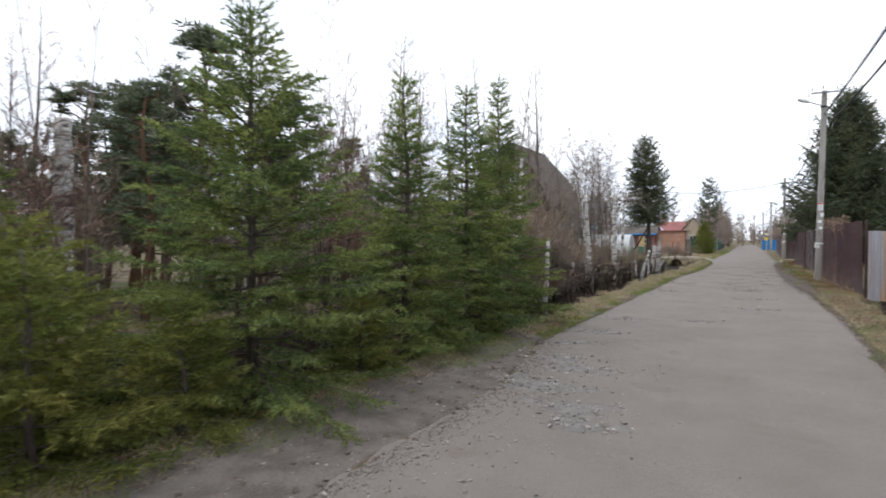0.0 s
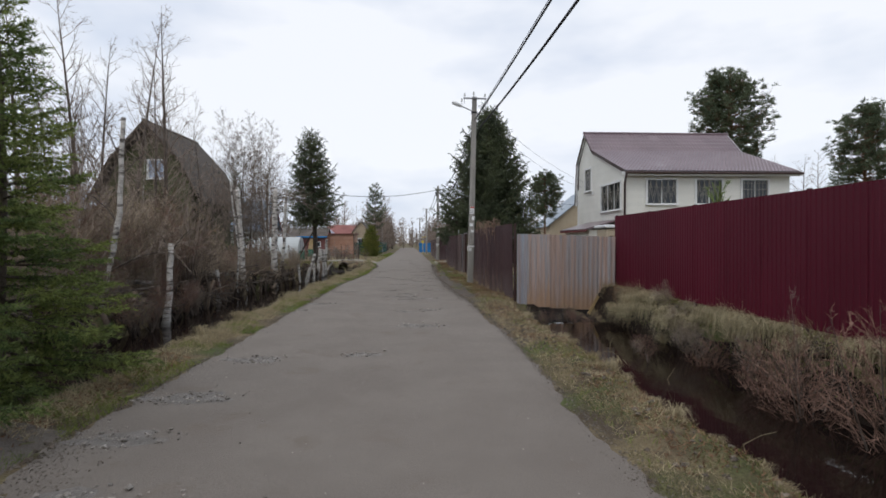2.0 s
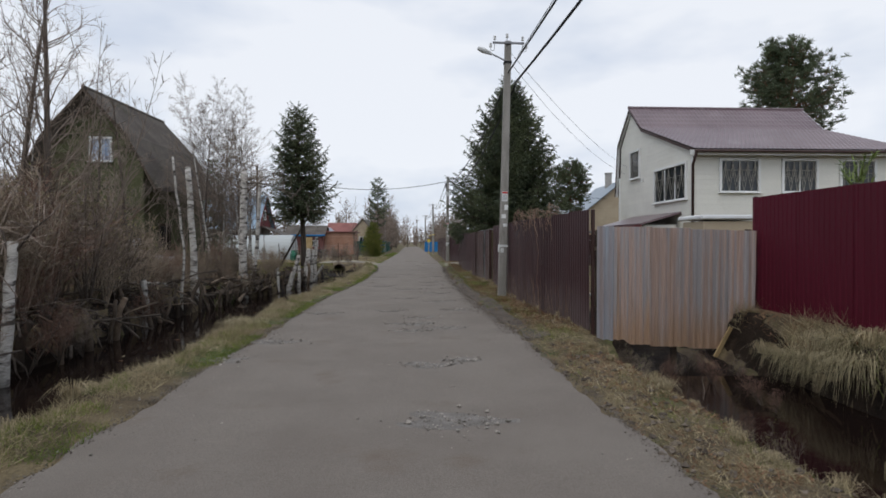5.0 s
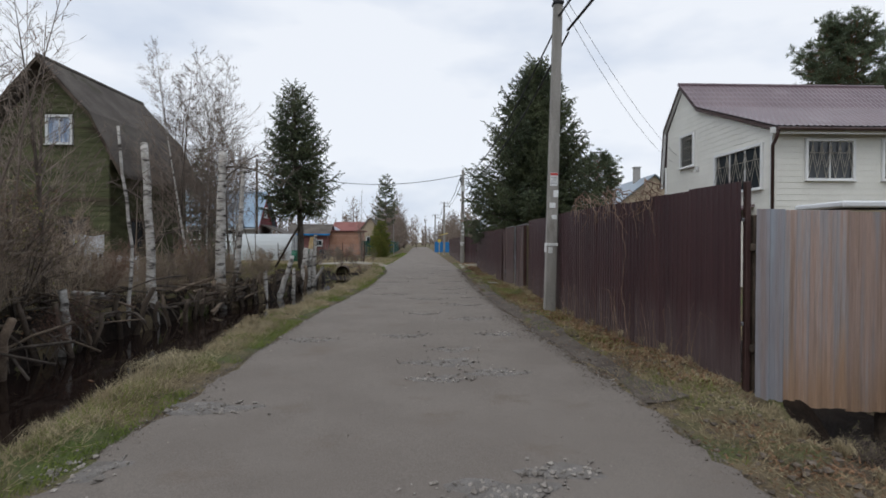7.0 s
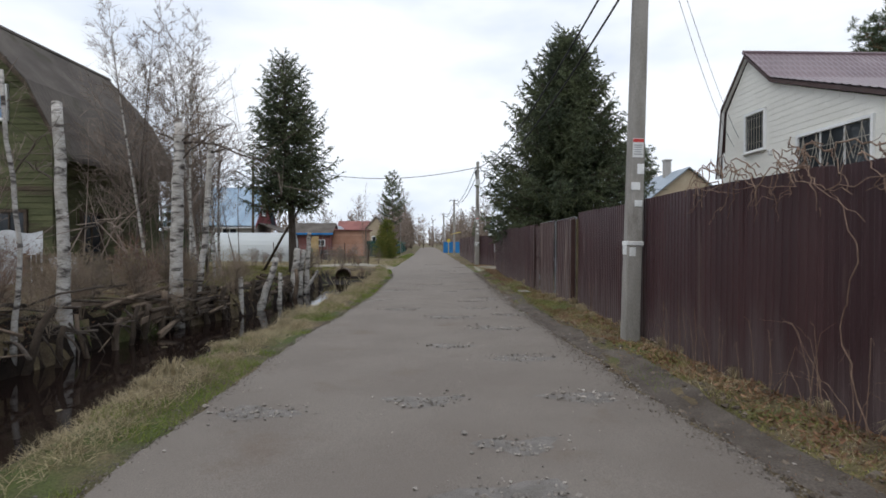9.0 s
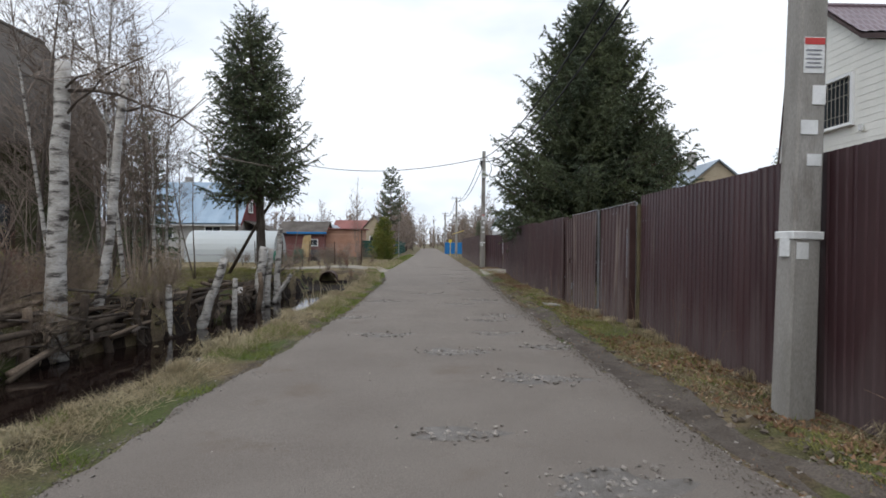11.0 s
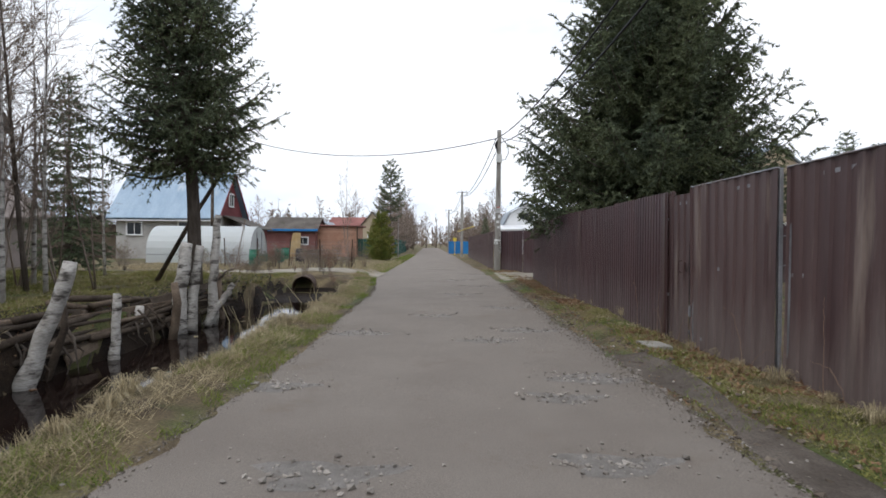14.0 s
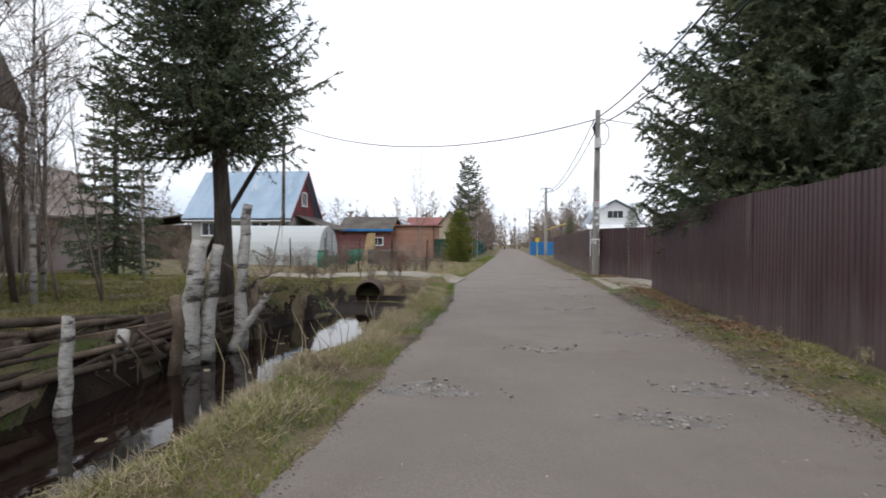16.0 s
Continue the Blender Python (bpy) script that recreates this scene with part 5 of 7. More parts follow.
BIG = spruce_meshes(11.3, 4.4, 1.9, 11, 0.15, 9, 0.16, 0.60, 0.11, 0.042, 34, M_SPRUCE, (40, -6), 0.2, 0.92, 0.0, 0.26, 0.42, 1.0, 0.30, 0.35)
spruce("large dense dark green spruce behind a metal fence", pose(5.0, 44.6, 0, 0, 0, 30), BIG)
TRIM = spruce_meshes(8.7, 2.05, 3.1, 12, 0.14, 8, 0.15, 0.44, 0.085, 0.028, 26, M_SPRUCE, (36, -6), 0.17, 0.75, 0.0, 0.40, 0.4, 0.9, 0.28, 0.28)
spruce("dark green spruce with a bare lower trunk at the ditch", pose(-6.85, 41.0, 0.15, 0, -4.0, 60), TRIM)
FAR1 = spruce_meshes(7.5, 1.6, 0.8, 13, 0.28, 6, 0.26, 0.5, 0.13, 0.06, 16, M_PINE, (30, -10), 0.1, 0.9, 0.0, 0.25, 0.2)
for x, y, s, lab in ((-14.3, 47.5, 0.95, "sparse spruce behind the lawn"), (9.5, 92.0, 0.75, "dark green spruce down the lane"), (3.6, 97.0, 0.6, "small dark green spruce down the lane"), 
                     (23.0, 62.0, 1.1, "spruce behind the fences"), (34.0, 74.0, 1.3, "spruce behind the fences"), (44.0, 62.0, 1.35, "spruce behind the fences")):
    spruce(lab, pose(x, y, 0.0, 0, 0, x * 40) @ Matrix.Scale(s, 4), FAR1)


CONBUSH = spruce_meshes(3.6, 1.2, 0.1, 14, 0.2, 7, 0.16, 0.4, 0.12, 0.05, 20, M_YELLOWSPR, (50, 0), 0.05, 0.7, 0.0, 0.35, 0.1)
for x, y, s in ((-6.2, 72.0, 1.0), (-5.9, 69.2, 0.65), (-6.9, 75.0, 0.9)):
    spruce("yellow-green bushy conifer beside the lane", pose(x, y, 0.0, 0, 0, 60 * y) @ Matrix.Scale(s, 4), CONBUSH, "bushy conifers beside the lane")


def pine_meshes(h, clear, spread, seed, tufts, needle=0.13, width=0.03, lean=0.0, puffs=9, puff=1.0, flat=0.8):
    rng, nr = random.Random(seed), np.random.default_rng(seed)
    trunk, limbs, green = Shape(), Shape(), Blades()
    line = [Vector((lean * (k / 8) ** 2 + 0.1 * math.sin(k + seed), 0.1 * math.cos(k * 1.4 + seed), h * 0.97 * k / 8)) for k in range(9)]
    trunk.tube(line, [0.02 + 0.016 * h * (1 - k / 8) ** 0.8 for k in range(9)], 8)
    for k in range(tufts):
        t = clear + (1 - clear) * (k + rng.random()) / tufts
        i = min(int(t * 8), 7)
        p = line[i].lerp(line[i + 1], t * 8 - i)
        a, u = rng.uniform(0, 6.283), (t - clear) / (1 - clear)
        r = spread * (0.35 + 0.95 * math.sin(math.pi * (0.18 + 0.78 * u)) ** 0.8) * rng.uniform(0.5, 1.05)
        end = p + Vector((math.cos(a) * r, math.sin(a) * r, r * rng.uniform(-0.1, 0.8)))
        mid = p.lerp(end, 0.5) + Vector((0, 0, -0.06 * r))
        limbs.tube([p, mid, end], [0.012 * h * 0.35, 0.02, 0.008], 4, False)
        for q in range(puffs):
            c = mid.lerp(end, 0.2 + 0.95 * rng.random()) + Vector((rng.gauss(0, 0.28), rng.gauss(0, 0.28), rng.gauss(0.12, 0.26))) * (0.4 + 0.2 * spread) * puff
            limbs.tube([mid.lerp(end, 0.5 * rng.random() + 0.3), c], [0.012, 0.005], 3, False)
            m = 32
            d = nr.normal(size=(m, 3))
            d /= np.linalg.norm(d, axis=1, keepdims=True)
            d[:, 2] = np.abs(d[:, 2]) * flat - 0.15 * flat
            green.add(np.asarray(c)[None] + d * nr.uniform(0, 0.2, (m, 1)), d * needle * nr.uniform(0.8, 1.5, (m, 1)), width * 1.3)
    return trunk.mesh("trunk", M_PINEBARK, True), limbs.mesh("limbs", M_PINEBARK), green.mesh("crown", M_PINE, nr)


def pine(label, at, meshes, group=""):
    t = thing("pine_tree", label, "tree", at, group)
    for name, me in zip(("trunk", "branchwork", "crown"), meshes):
        o = part(name, me, None, t)
        if name != "trunk":
            tagged(o, kind="stuff")


PB = pine_meshes(15.0, 0.52, 2.5, 21, 150, 0.20, 0.042, 0.0, 10, 1.05, 1.2)
PS = pine_meshes(6.5, 0.3, 0.9, 23, 26, 0.14, 0.04)
pine("tall scots pine behind the white house", pose(25.0, 48.5, 0), PB)
pine("broad dark pine behind a large spruce", pose(11.2, 54.5, 0, 0, 0, 120) @ Matrix.Scale(0.52, 4), PB)
pine("tall scots pine beyond a maroon fence", pose(37.4, 50.0, 0, 0, 0, 200) @ Matrix.Scale(0.86, 4), PB)
PF = spruce_meshes(11.0, 2.1, 4.2, 22, 0.70, 6, 0.34, 0.55, 0.22, 0.10, 16, M_SPRUCE, (48, 12), 0.12, 0.62, 0.0, 0.3, 0.05, 0.0, 0.25, 0.15)
spruce("young pine with layered branches beside the lane", pose(-7.9, 95.0, 0), PF)
pr = random.Random(31)
for k in range(44):
    x, y = -pr.uniform(8.5, 20), pr.uniform(-5, 12)
    pine("slender young scots pine in the woods", pose(x, y, 0.15, 0, 0, pr.uniform(0, 360)) @ Matrix.Scale(pr.uniform(0.6, 0.95), 4), PS, "young pines in the woods")


def bare(seed, h, r, thick=1.0, lean=0.0, kids=26, spread=0.35, twig=3, start=0.25, sub=5, up=0.6, wob=0.05, fork=1):
    """Trunk and twigs of a leafless tree or bush."""
    rng = random.Random(seed)
    trunk, twigs = Shape(), Shape()
    n = 8
    for f in range(fork):
        fa, fl = rng.uniform(0, 6.28), (0.0 if fork == 1 else rng.uniform(0.15, 0.55) * h * 0.5)
        hh = h * (1 if f == 0 else rng.uniform(0.6, 1.0))
        line, p = [], Vector((0, 0, -0.15))
        for k in range(n + 1):
            t = k / n
            line.append(Vector((lean * t + fl * math.cos(fa) * t ** 0.8 + wob * h * 0.35 * math.sin(2.5 * t + seed + f) * t, fl * math.sin(fa) * t ** 0.8 + wob * h * 0.35 * math.cos(3.1 * t + seed) * t, hh * t - 0.15 * (k == 0))))
        trunk.tube(line, [max(0.004, r * (1 - t / n) ** 0.9) for t in range(n + 1)], 6 if r > 0.04 else 4)
        for k in range(kids):
            t = start + (0.97 - start) * (k + rng.random()) / kids
            i = min(int(t * n), n - 1)
            b = line[i].lerp(line[i + 1], t * n - i)
            a = rng.uniform(0, 6.283)
            ln = h * spread * (1.08 - t) * rng.uniform(0.5, 1.15) + 0.15
            d = Vector((math.cos(a), math.sin(a), up + rng.uniform(-0.25, 0.45))).normalized()
            c1 = b + d * ln * 0.5 + Vector((rng.gauss(0, 0.04), rng.gauss(0, 0.04), 0)) * ln
            c2 = b + d * ln + Vector((rng.gauss(0, 0.1), rng.gauss(0, 0.1), 0.12 + rng.gauss(0, 0.08))) * ln
            rr = max(0.004 * thick, r * 0.32 * (1 - t * 0.7))
            twigs.tube([b, c1, c2], [rr, rr * 0.65, 0.0025], 3, False)
            for q in range(sub):
                u = rng.uniform(0.25, 1.0)
                s0 = b.lerp(c1, u * 2) if u < 0.5 else c1.lerp(c2, u * 2 - 1)
                d2 = (d + Vector((rng.gauss(0, 0.6), rng.gauss(0, 0.6), rng.gauss(0.15, 0.35)))).normalized()
                l2 = ln * rng.uniform(0.25, 0.55)
                e2 = s0 + d2 * l2
                w2 = d2.cross(Vector((rng.gauss(0, 1), rng.gauss(0, 1), rng.gauss(0, 1)))).normalized() * max(0.006 * thick, rr * 0.5)
                twigs.add([s0 - w2, s0 + w2, e2], [(0, 1, 2)])
                for w in range(twig):
                    s1 = s0.lerp(e2, rng.uniform(0.3, 1.0))
                    d3 = (d2 + Vector((rng.gauss(0, 0.6), rng.gauss(0, 0.6), rng.gauss(0, 0.5)))).normalized()
                    w3 = d3.cross(Vector((rng.gauss(0, 1), rng.gauss(0, 1), rng.gauss(0, 1)))).normalized() * max(0.005 * thick, rr * 0.35)
                    twigs.add([s1 - w3, s1 + w3, s1 + d3 * l2 * rng.uniform(0.35, 0.8)], [(0, 1, 2)])
    return trunk, twigs


def bare_tree(name, label, category, at, tm, wm, *rest):
    group = rest[-1] if rest and isinstance(rest[-1], str) else ""
    t = thing(name, label, category, at, group)
    if category == "tree":
        part("trunk", tm, None, t)
    else:
        tagged(part("branchwork", tm, None, t), kind="stuff")
    if rest and not isinstance(rest[0], str):
        tagged(part("foliage", rest[0], None, t), kind="stuff")
    tagged(part("crown", wm, None, t), kind="stuff")
    return t


def made(args, bark, twig_m):
    a, b = bare(**args)
    return a.mesh("trunk", bark, True), b.mesh("crown", twig_m)


def speckled(meshes, seed, n, leaf_m):
    """Last year's small leaves and opening buds, scattered over the twigs of a bush."""
    r = np.random.default_rng(seed)
    me = meshes[1]
    co = np.empty(3 * len(me.vertices))
    me.vertices.foreach_get("co", co)
    co = co.reshape(-1, 3)[r.integers(0, len(me.vertices), n)]
    b = Blades()
    b.add(co, r.normal(0, 0.022, (n, 3)), 0.03)
    return (*meshes, b.mesh("buds", leaf_m, r))


BIRCHES = [made(dict(seed=41 + k, h=6.5 + k * 0.7, r=0.055 + 0.01 * k, kids=32, spread=0.27, up=1.0, twig=3, sub=6, start=0.22, thick=0.95), M_BIRCH if k == 0 else M_BARK, M_TWIG) for k in range(4)]
WHIPS = [made(dict(seed=51 + k, h=5.2 + 0.5 * k, r=0.026, kids=20, spread=0.20, up=1.3, twig=2, sub=4, start=0.3, fork=2), M_TWIG, M_TWIG) for k in range(3)]
BUSHES = [made(dict(seed=61 + k, h=2.3, r=0.02, kids=12, spread=0.45, up=0.9, twig=3, sub=5, start=0.15, fork=6), M_BARK, M_TWIG if k != 1 else M_TWIGRED) for k in range(3)]
BUSHES = [speckled(BUSHES[0], 1, 300, M_BUD), BUSHES[1], speckled(BUSHES[2], 2, 380, M_OLDLEAF)]
TALL = [made(dict(seed=71 + k, h=9.5 + k, r=0.13, kids=34, spread=0.36, up=0.7, twig=2, sub=5, start=0.2), M_BARK, M_TWIG) for k in range(3)]
FARTALL = [made(dict(seed=76 + k, h=9.5 + k, r=0.13, kids=60, spread=0.36, up=0.7, twig=2, sub=5, start=0.06, thick=7.0), M_BARK, M_TWIG) for k in range(3)]
br = random.Random(81)
FINE = [made(dict(seed=148 + k, h=8.5 + k, r=0.06, kids=44, spread=0.30, up=0.8, twig=6, sub=8, start=0.22, thick=1.2), M_BIRCH if k else M_BARK, M_TWIG) for k in range(2)]
fr = random.Random(83)
for k in range(8):
    y = fr.uniform(33.5, 40.0)
    x = -0.7 - (y - 18.0) * fr.uniform(0.40, 0.56)
    bare_tree("birch_tree", "leafless birch with fine hanging twigs by an old house", "tree", pose(x, y, land_at(x, y) - 0.02, fr.uniform(-6, 6), fr.uniform(-2, 8), fr.uniform(0, 360)) @ Matrix.Scale(fr.uniform(0.75, 1.05), 4), *FINE[k % 2], "fine-twigged birches by the old house")


def clear_of(x, y):
    return not (-19.5 < x < -11.2 and 34.6 < y < 43.2)


# the thicket on the far bank, dense before the old house and thinner past it
for k in range(116):
    y = br.uniform(9.5, 31)
    x = -br.triangular(7.2, 16.0, 8.0)
    kind = br.random()
    if not clear_of(x, y) or (y > 25 and x > -11.5) or (y < 15 and kind > 0.85):
        continue
    at = pose(x, y, land_at(x, y) - 0.02, br.uniform(-5, 5), br.uniform(-5, 5), br.uniform(0, 360)) @ Matrix.Scale(br.uniform(0.75, 1.15), 4)
    if kind < 0.25 and y < 25:
        bare_tree("bare_bush", "tangled leafless brown bush on a ditch bank", "bush", at, *BUSHES[k % 3], "bare bushes along the ditch")
    elif kind < 0.7:
        bare_tree("bare_sapling", "thin leafless sapling in a thicket", "tree", at, *WHIPS[k % 3], "bare saplings along the ditch")
    else:
        bare_tree("birch_tree", "slender leafless birch with a pale trunk", "tree", at, *BIRCHES[k % 4], "bare birches along the ditch")
for k in range(60):
    y = br.uniform(10, 33.5)
    x = -br.uniform(7.3, 8.6) if k % 2 else -br.uniform(8.2, 13.5)
    at = pose(x, y, land_at(x, y) - 0.02, br.uniform(-8, 8), br.uniform(-8, 8), br.uniform(0, 360)) @ Matrix.Scale(br.uniform(0.8, 1.45) if y < 24 else br.uniform(0.3, 0.7), 4)
    bare_tree("bare_bush", "tangled leafless brown bush on a ditch bank", "bush", at, *BUSHES[k % 3], "bare bushes along the ditch")
# birches and whips behind the old house, between it and the trimmed spruce
for k in range(26):
    y = br.uniform(34.6, 41.5)
    x = -max(8.3, 1.5 + 0.74 * (y - 30.6)) - br.uniform(0, 3.6)
    if k > 23:
        y = br.uniform(43, 53)
        x = -1.3 - 0.62 * (y - 28.85) - br.uniform(0, 6)
    at = pose(x, y, land_at(x, y) - 0.02, br.uniform(-4, 4), br.uniform(-4, 4), br.uniform(0, 360)) @ Matrix.Scale(br.uniform(0.75, 1.1), 4)
    bare_tree("bare_sapling", "thin leafless sapling by an old house", "tree", at, *WHIPS[k % 3], "bare saplings by the old house") if k % 5 else bare_tree("birch_tree", "slender leafless birch by an old house", "tree", at, *BIRCHES[0], "bare birches by the old house")
# woods to the left of the start
for k in range(90):
    x, y = -br.uniform(7.5, 26), br.uniform(-7, 13)
    at = pose(x, y, land_at(x, y), br.uniform(-4, 4), br.uniform(-4, 4), br.uniform(0, 360)) @ Matrix.Scale(br.uniform(0.8, 1.2), 4)
    kind = k % 3
    if kind == 1:
        bare_tree("bare_bush", "tangled leafless brown bush in the woods", "bush", at, *BUSHES[k % 2 * 2], "bare bushes in the woods")
    else:
        bare_tree("bare_sapling", "thin leafless sapling in the woods", "tree", at, *(WHIPS[k % 3] if kind or x > -15 else BIRCHES[k % 4]), "bare saplings in the woods")
for k in range(20):
    x, y = -br.uniform(6.9, 13), br.uniform(-5, 9)
    bare_tree("bare_bush", "tall tangled brown bush in the woods", "bush", pose(x, y, land_at(x, y) - 0.02, 0, 0, br.uniform(0, 360)) @ Matrix.Scale(br.uniform(1.1, 1.7), 4), *BUSHES[k % 2], "tall bushes in the woods")
for k in range(26):
    x, y = -br.uniform(22, 48), br.uniform(-22, 34)
    bare_tree("bare_tree", "leafless tree deep in the woods", "tree", pose(x, y, 0.1, 0, 0, br.uniform(0, 360)) @ Matrix.Scale(br.uniform(0.7, 1.0), 4), *TALL[k % 3], "bare trees in the woods")
for k in range(22):
    x, y = br.uniform(-22, 12), br.uniform(176, 205)
    bare_tree("bare_tree", "leafless tree closing the end of the lane", "tree", pose(x, y, 0, 0, 0, br.uniform(0, 360)) @ Matrix.Scale(br.uniform(0.6, 1.0), 4), *FARTALL[k % 3], "bare trees at the end of the lane")
# bushes by the right-hand ditch
for x, y, s in ((5.2, 9.2, 0.9), (5.3, 11.4, 0.6), (5.6, 7.6, 0.75), (5.4, 13.3, 0.5), (5.3, 5.0, 0.8), (5.5, 2.5, 0.7), (5.1, 10.3, 0.7)):
    bare_tree("bare_bush", "leafless reddish shrub on the ditch bank by a maroon fence", "bush", pose(x, y, land_at(x, y) - 0.03, 0, 0, 50 * y) @ Matrix.Scale(s, 4), *BUSHES[1], "shrubs by the maroon fence")
# saplings and bushes along the lane further on
for x, y, s, kind in ((-5.9, 56.0, 0.95, 0), (-6.3, 57.5, 0.7, 0), (-7.4, 60.0, 0.6, 1), (-7.0, 64.0, 0.7, 1), (-8.2, 58.0, 0.5, 1), (-9.8, 56.5, 0.55, 1), (-8.6, 66.5, 0.7, 1), (-10.0, 68.0, 0.55, 1), (-5.5, 79.0, 0.9, 2), (-12.5, 52.5, 0.5, 1), (-15.5, 53.0, 0.6, 1), (-14.0, 57.5, 0.5, 1), (-17.5, 56.0, 0.6, 1), (-19.0, 52.5, 0.8, 1)):
    src = (WHIPS[1], BUSHES[int(10 * s) % 3], BIRCHES[0])[kind]
    bare_tree(("bare_sapling", "bare_bush", "birch_tree")[kind], ("thin orange-brown leafless sapling by the driveway", "leafless bush in a garden", "white birch with a thin crown by the lane")[kind], ("tree", "bush", "tree")[kind], pose(x, y, 0.03, 0, 0, 77 * x) @ Matrix.Scale(s, 4), *src)
for k in range(40):
    y = 99 + 2.1 * k + br.uniform(-1, 1)
    x = left_edge(y) - br.uniform(1.4, 5.0)
    bare_tree("bare_tree", "brown leafless tree leaning towards the lane", "tree", pose(x, y, 0, 0, 0, br.uniform(0, 360)) @ Matrix.Scale(br.uniform(0.55, 0.85), 4), *FARTALL[k % 3], "bare trees along the lane")
    if k > 3 and k % 2:
        x = right_edge(y) + br.uniform(3.0, 8.0)
        bare_tree("bare_tree", "brown leafless tree beside the lane", "tree", pose(x, y, 0, 0, 0, br.uniform(0, 360)) @ Matrix.Scale(br.uniform(0.5, 0.85), 4), *FARTALL[(k + 1) % 3], "bare trees along the lane")
for k in range(60):
    a = radians(-42 + 84 * (k + br.random()) / 60)
    d = br.uniform(95, 170)
    x, y = d * math.sin(a), 20 + d * math.cos(a)
    if left_edge(y) - 3 < x < right_edge(y) + 3 and y < 195:
        continue
    bare_tree("bare_tree", "leafless tree on the skyline", "tree", pose(x, y, 0, 0, 0, br.uniform(0, 360)) @ Matrix.Scale(br.uniform(0.7, 1.15), 4), *FARTALL[k % 3], "bare trees on the skyline")
for x, y, s in ((12.0, 66.0, 0.8), (30.0, 58.0, 1.0), (36.0, 60.0, 1.1), (46.0, 60.0, 1.1), (50.0, 52.0, 1.0), (43.0, 66.0, 1.1), (47.0, 69.0, 1.1), (40.0, 72.0, 1.15), (-24.0, 62.0, 0.7), (-30.0, 70.0, 0.8), (-36.0, 60.0, 0.9), (-26.0, 46.0, 0.8), (-22.0, 30.0, 0.8), (-27.0, 24.0, 0.9), (-32.0, 32.0, 0.9), (-38.0, 44.0, 0.9)):
    bare_tree("bare_tree", "leafless tree behind the gardens", "tree", pose(x, y, 0, 0, 0, 31 * x) @ Matrix.Scale(s, 4), *TALL[int(abs(x)) % 3], "bare trees behind the gardens")
# far woods that close the view
wr = np.random.default_rng(84)
fw = Blades()
ang, dist = wr.uniform(-np.pi, np.pi, 5200), wr.uniform(120, 290, 5200)
wx, wy, wh_ = dist * np.sin(ang), 30 + dist * np.cos(ang), wr.uniform(6, 12.5, 5200)
free = ~((wx > left_edge(wy) - 2.5) & (wx < right_edge(wy) + 3) & (wy < 200))
wx, wy, wh_ = wx[free], wy[free], wh_[free]
foot = np.stack([wx, wy, 0 * wx], 1)
fw.add(foot, np.stack([wr.normal(0, 0.4, len(wx)), wr.normal(0, 0.4, len(wx)), wh_], 1), 0.3)
for q in range(14):
    t = wr.uniform(0.03, 0.95, len(wx)) ** 1.4
    b = foot + np.stack([0 * wx, 0 * wx, wh_ * t], 1)
    fw.add(b, np.stack([wr.normal(0, 1.3, len(wx)), wr.normal(0, 1.3, len(wx)), wr.uniform(0.4, 2.4, len(wx))], 1) * (1.25 - t)[:, None], 0.42)
tagged(new("far_woods", fw.mesh("far_woods", M_TWIG, wr)), "brown leafless woods on the horizon", "woods", kind="stuff")
# weeds and small bushes round the driveway and the gardens
for k in range(30):
    x, y = -br.uniform(5.2, 14.0), br.uniform(54.2, 61.0)
    bare_tree("garden_weed", "low leafless weeds by a garden fence", "weeds", pose(x, y, 0.02, 0, 0, br.uniform(0, 360)) @ Matrix.Scale(br.uniform(0.25, 0.55), 4), *BUSHES[k % 3], "low weeds by the gardens")
for k in range(16):
    x, y = -br.uniform(4.3, 9.0), br.uniform(47.6, 49.6)
    bare_tree("garden_weed", "low leafless weeds beside a culvert", "weeds", pose(x, y, land_at(x, y), 0, 0, br.uniform(0, 360)) @ Matrix.Scale(br.uniform(0.15, 0.3), 4), *BUSHES[k % 3], "low weeds by the culvert")
for k in range(12):
    x, y = -br.uniform(17.5, 24), br.uniform(46, 54)
    bare_tree("bare_bush", "tall leafless bush in front of a cottage", "bush", pose(x, y, 0.1, 0, 0, br.uniform(0, 360)) @ Matrix.Scale(br.uniform(0.9, 1.5), 4), *BUSHES[k % 3], "bushes before the cottage")

# ---- cut birches and stumps on the far bank ----


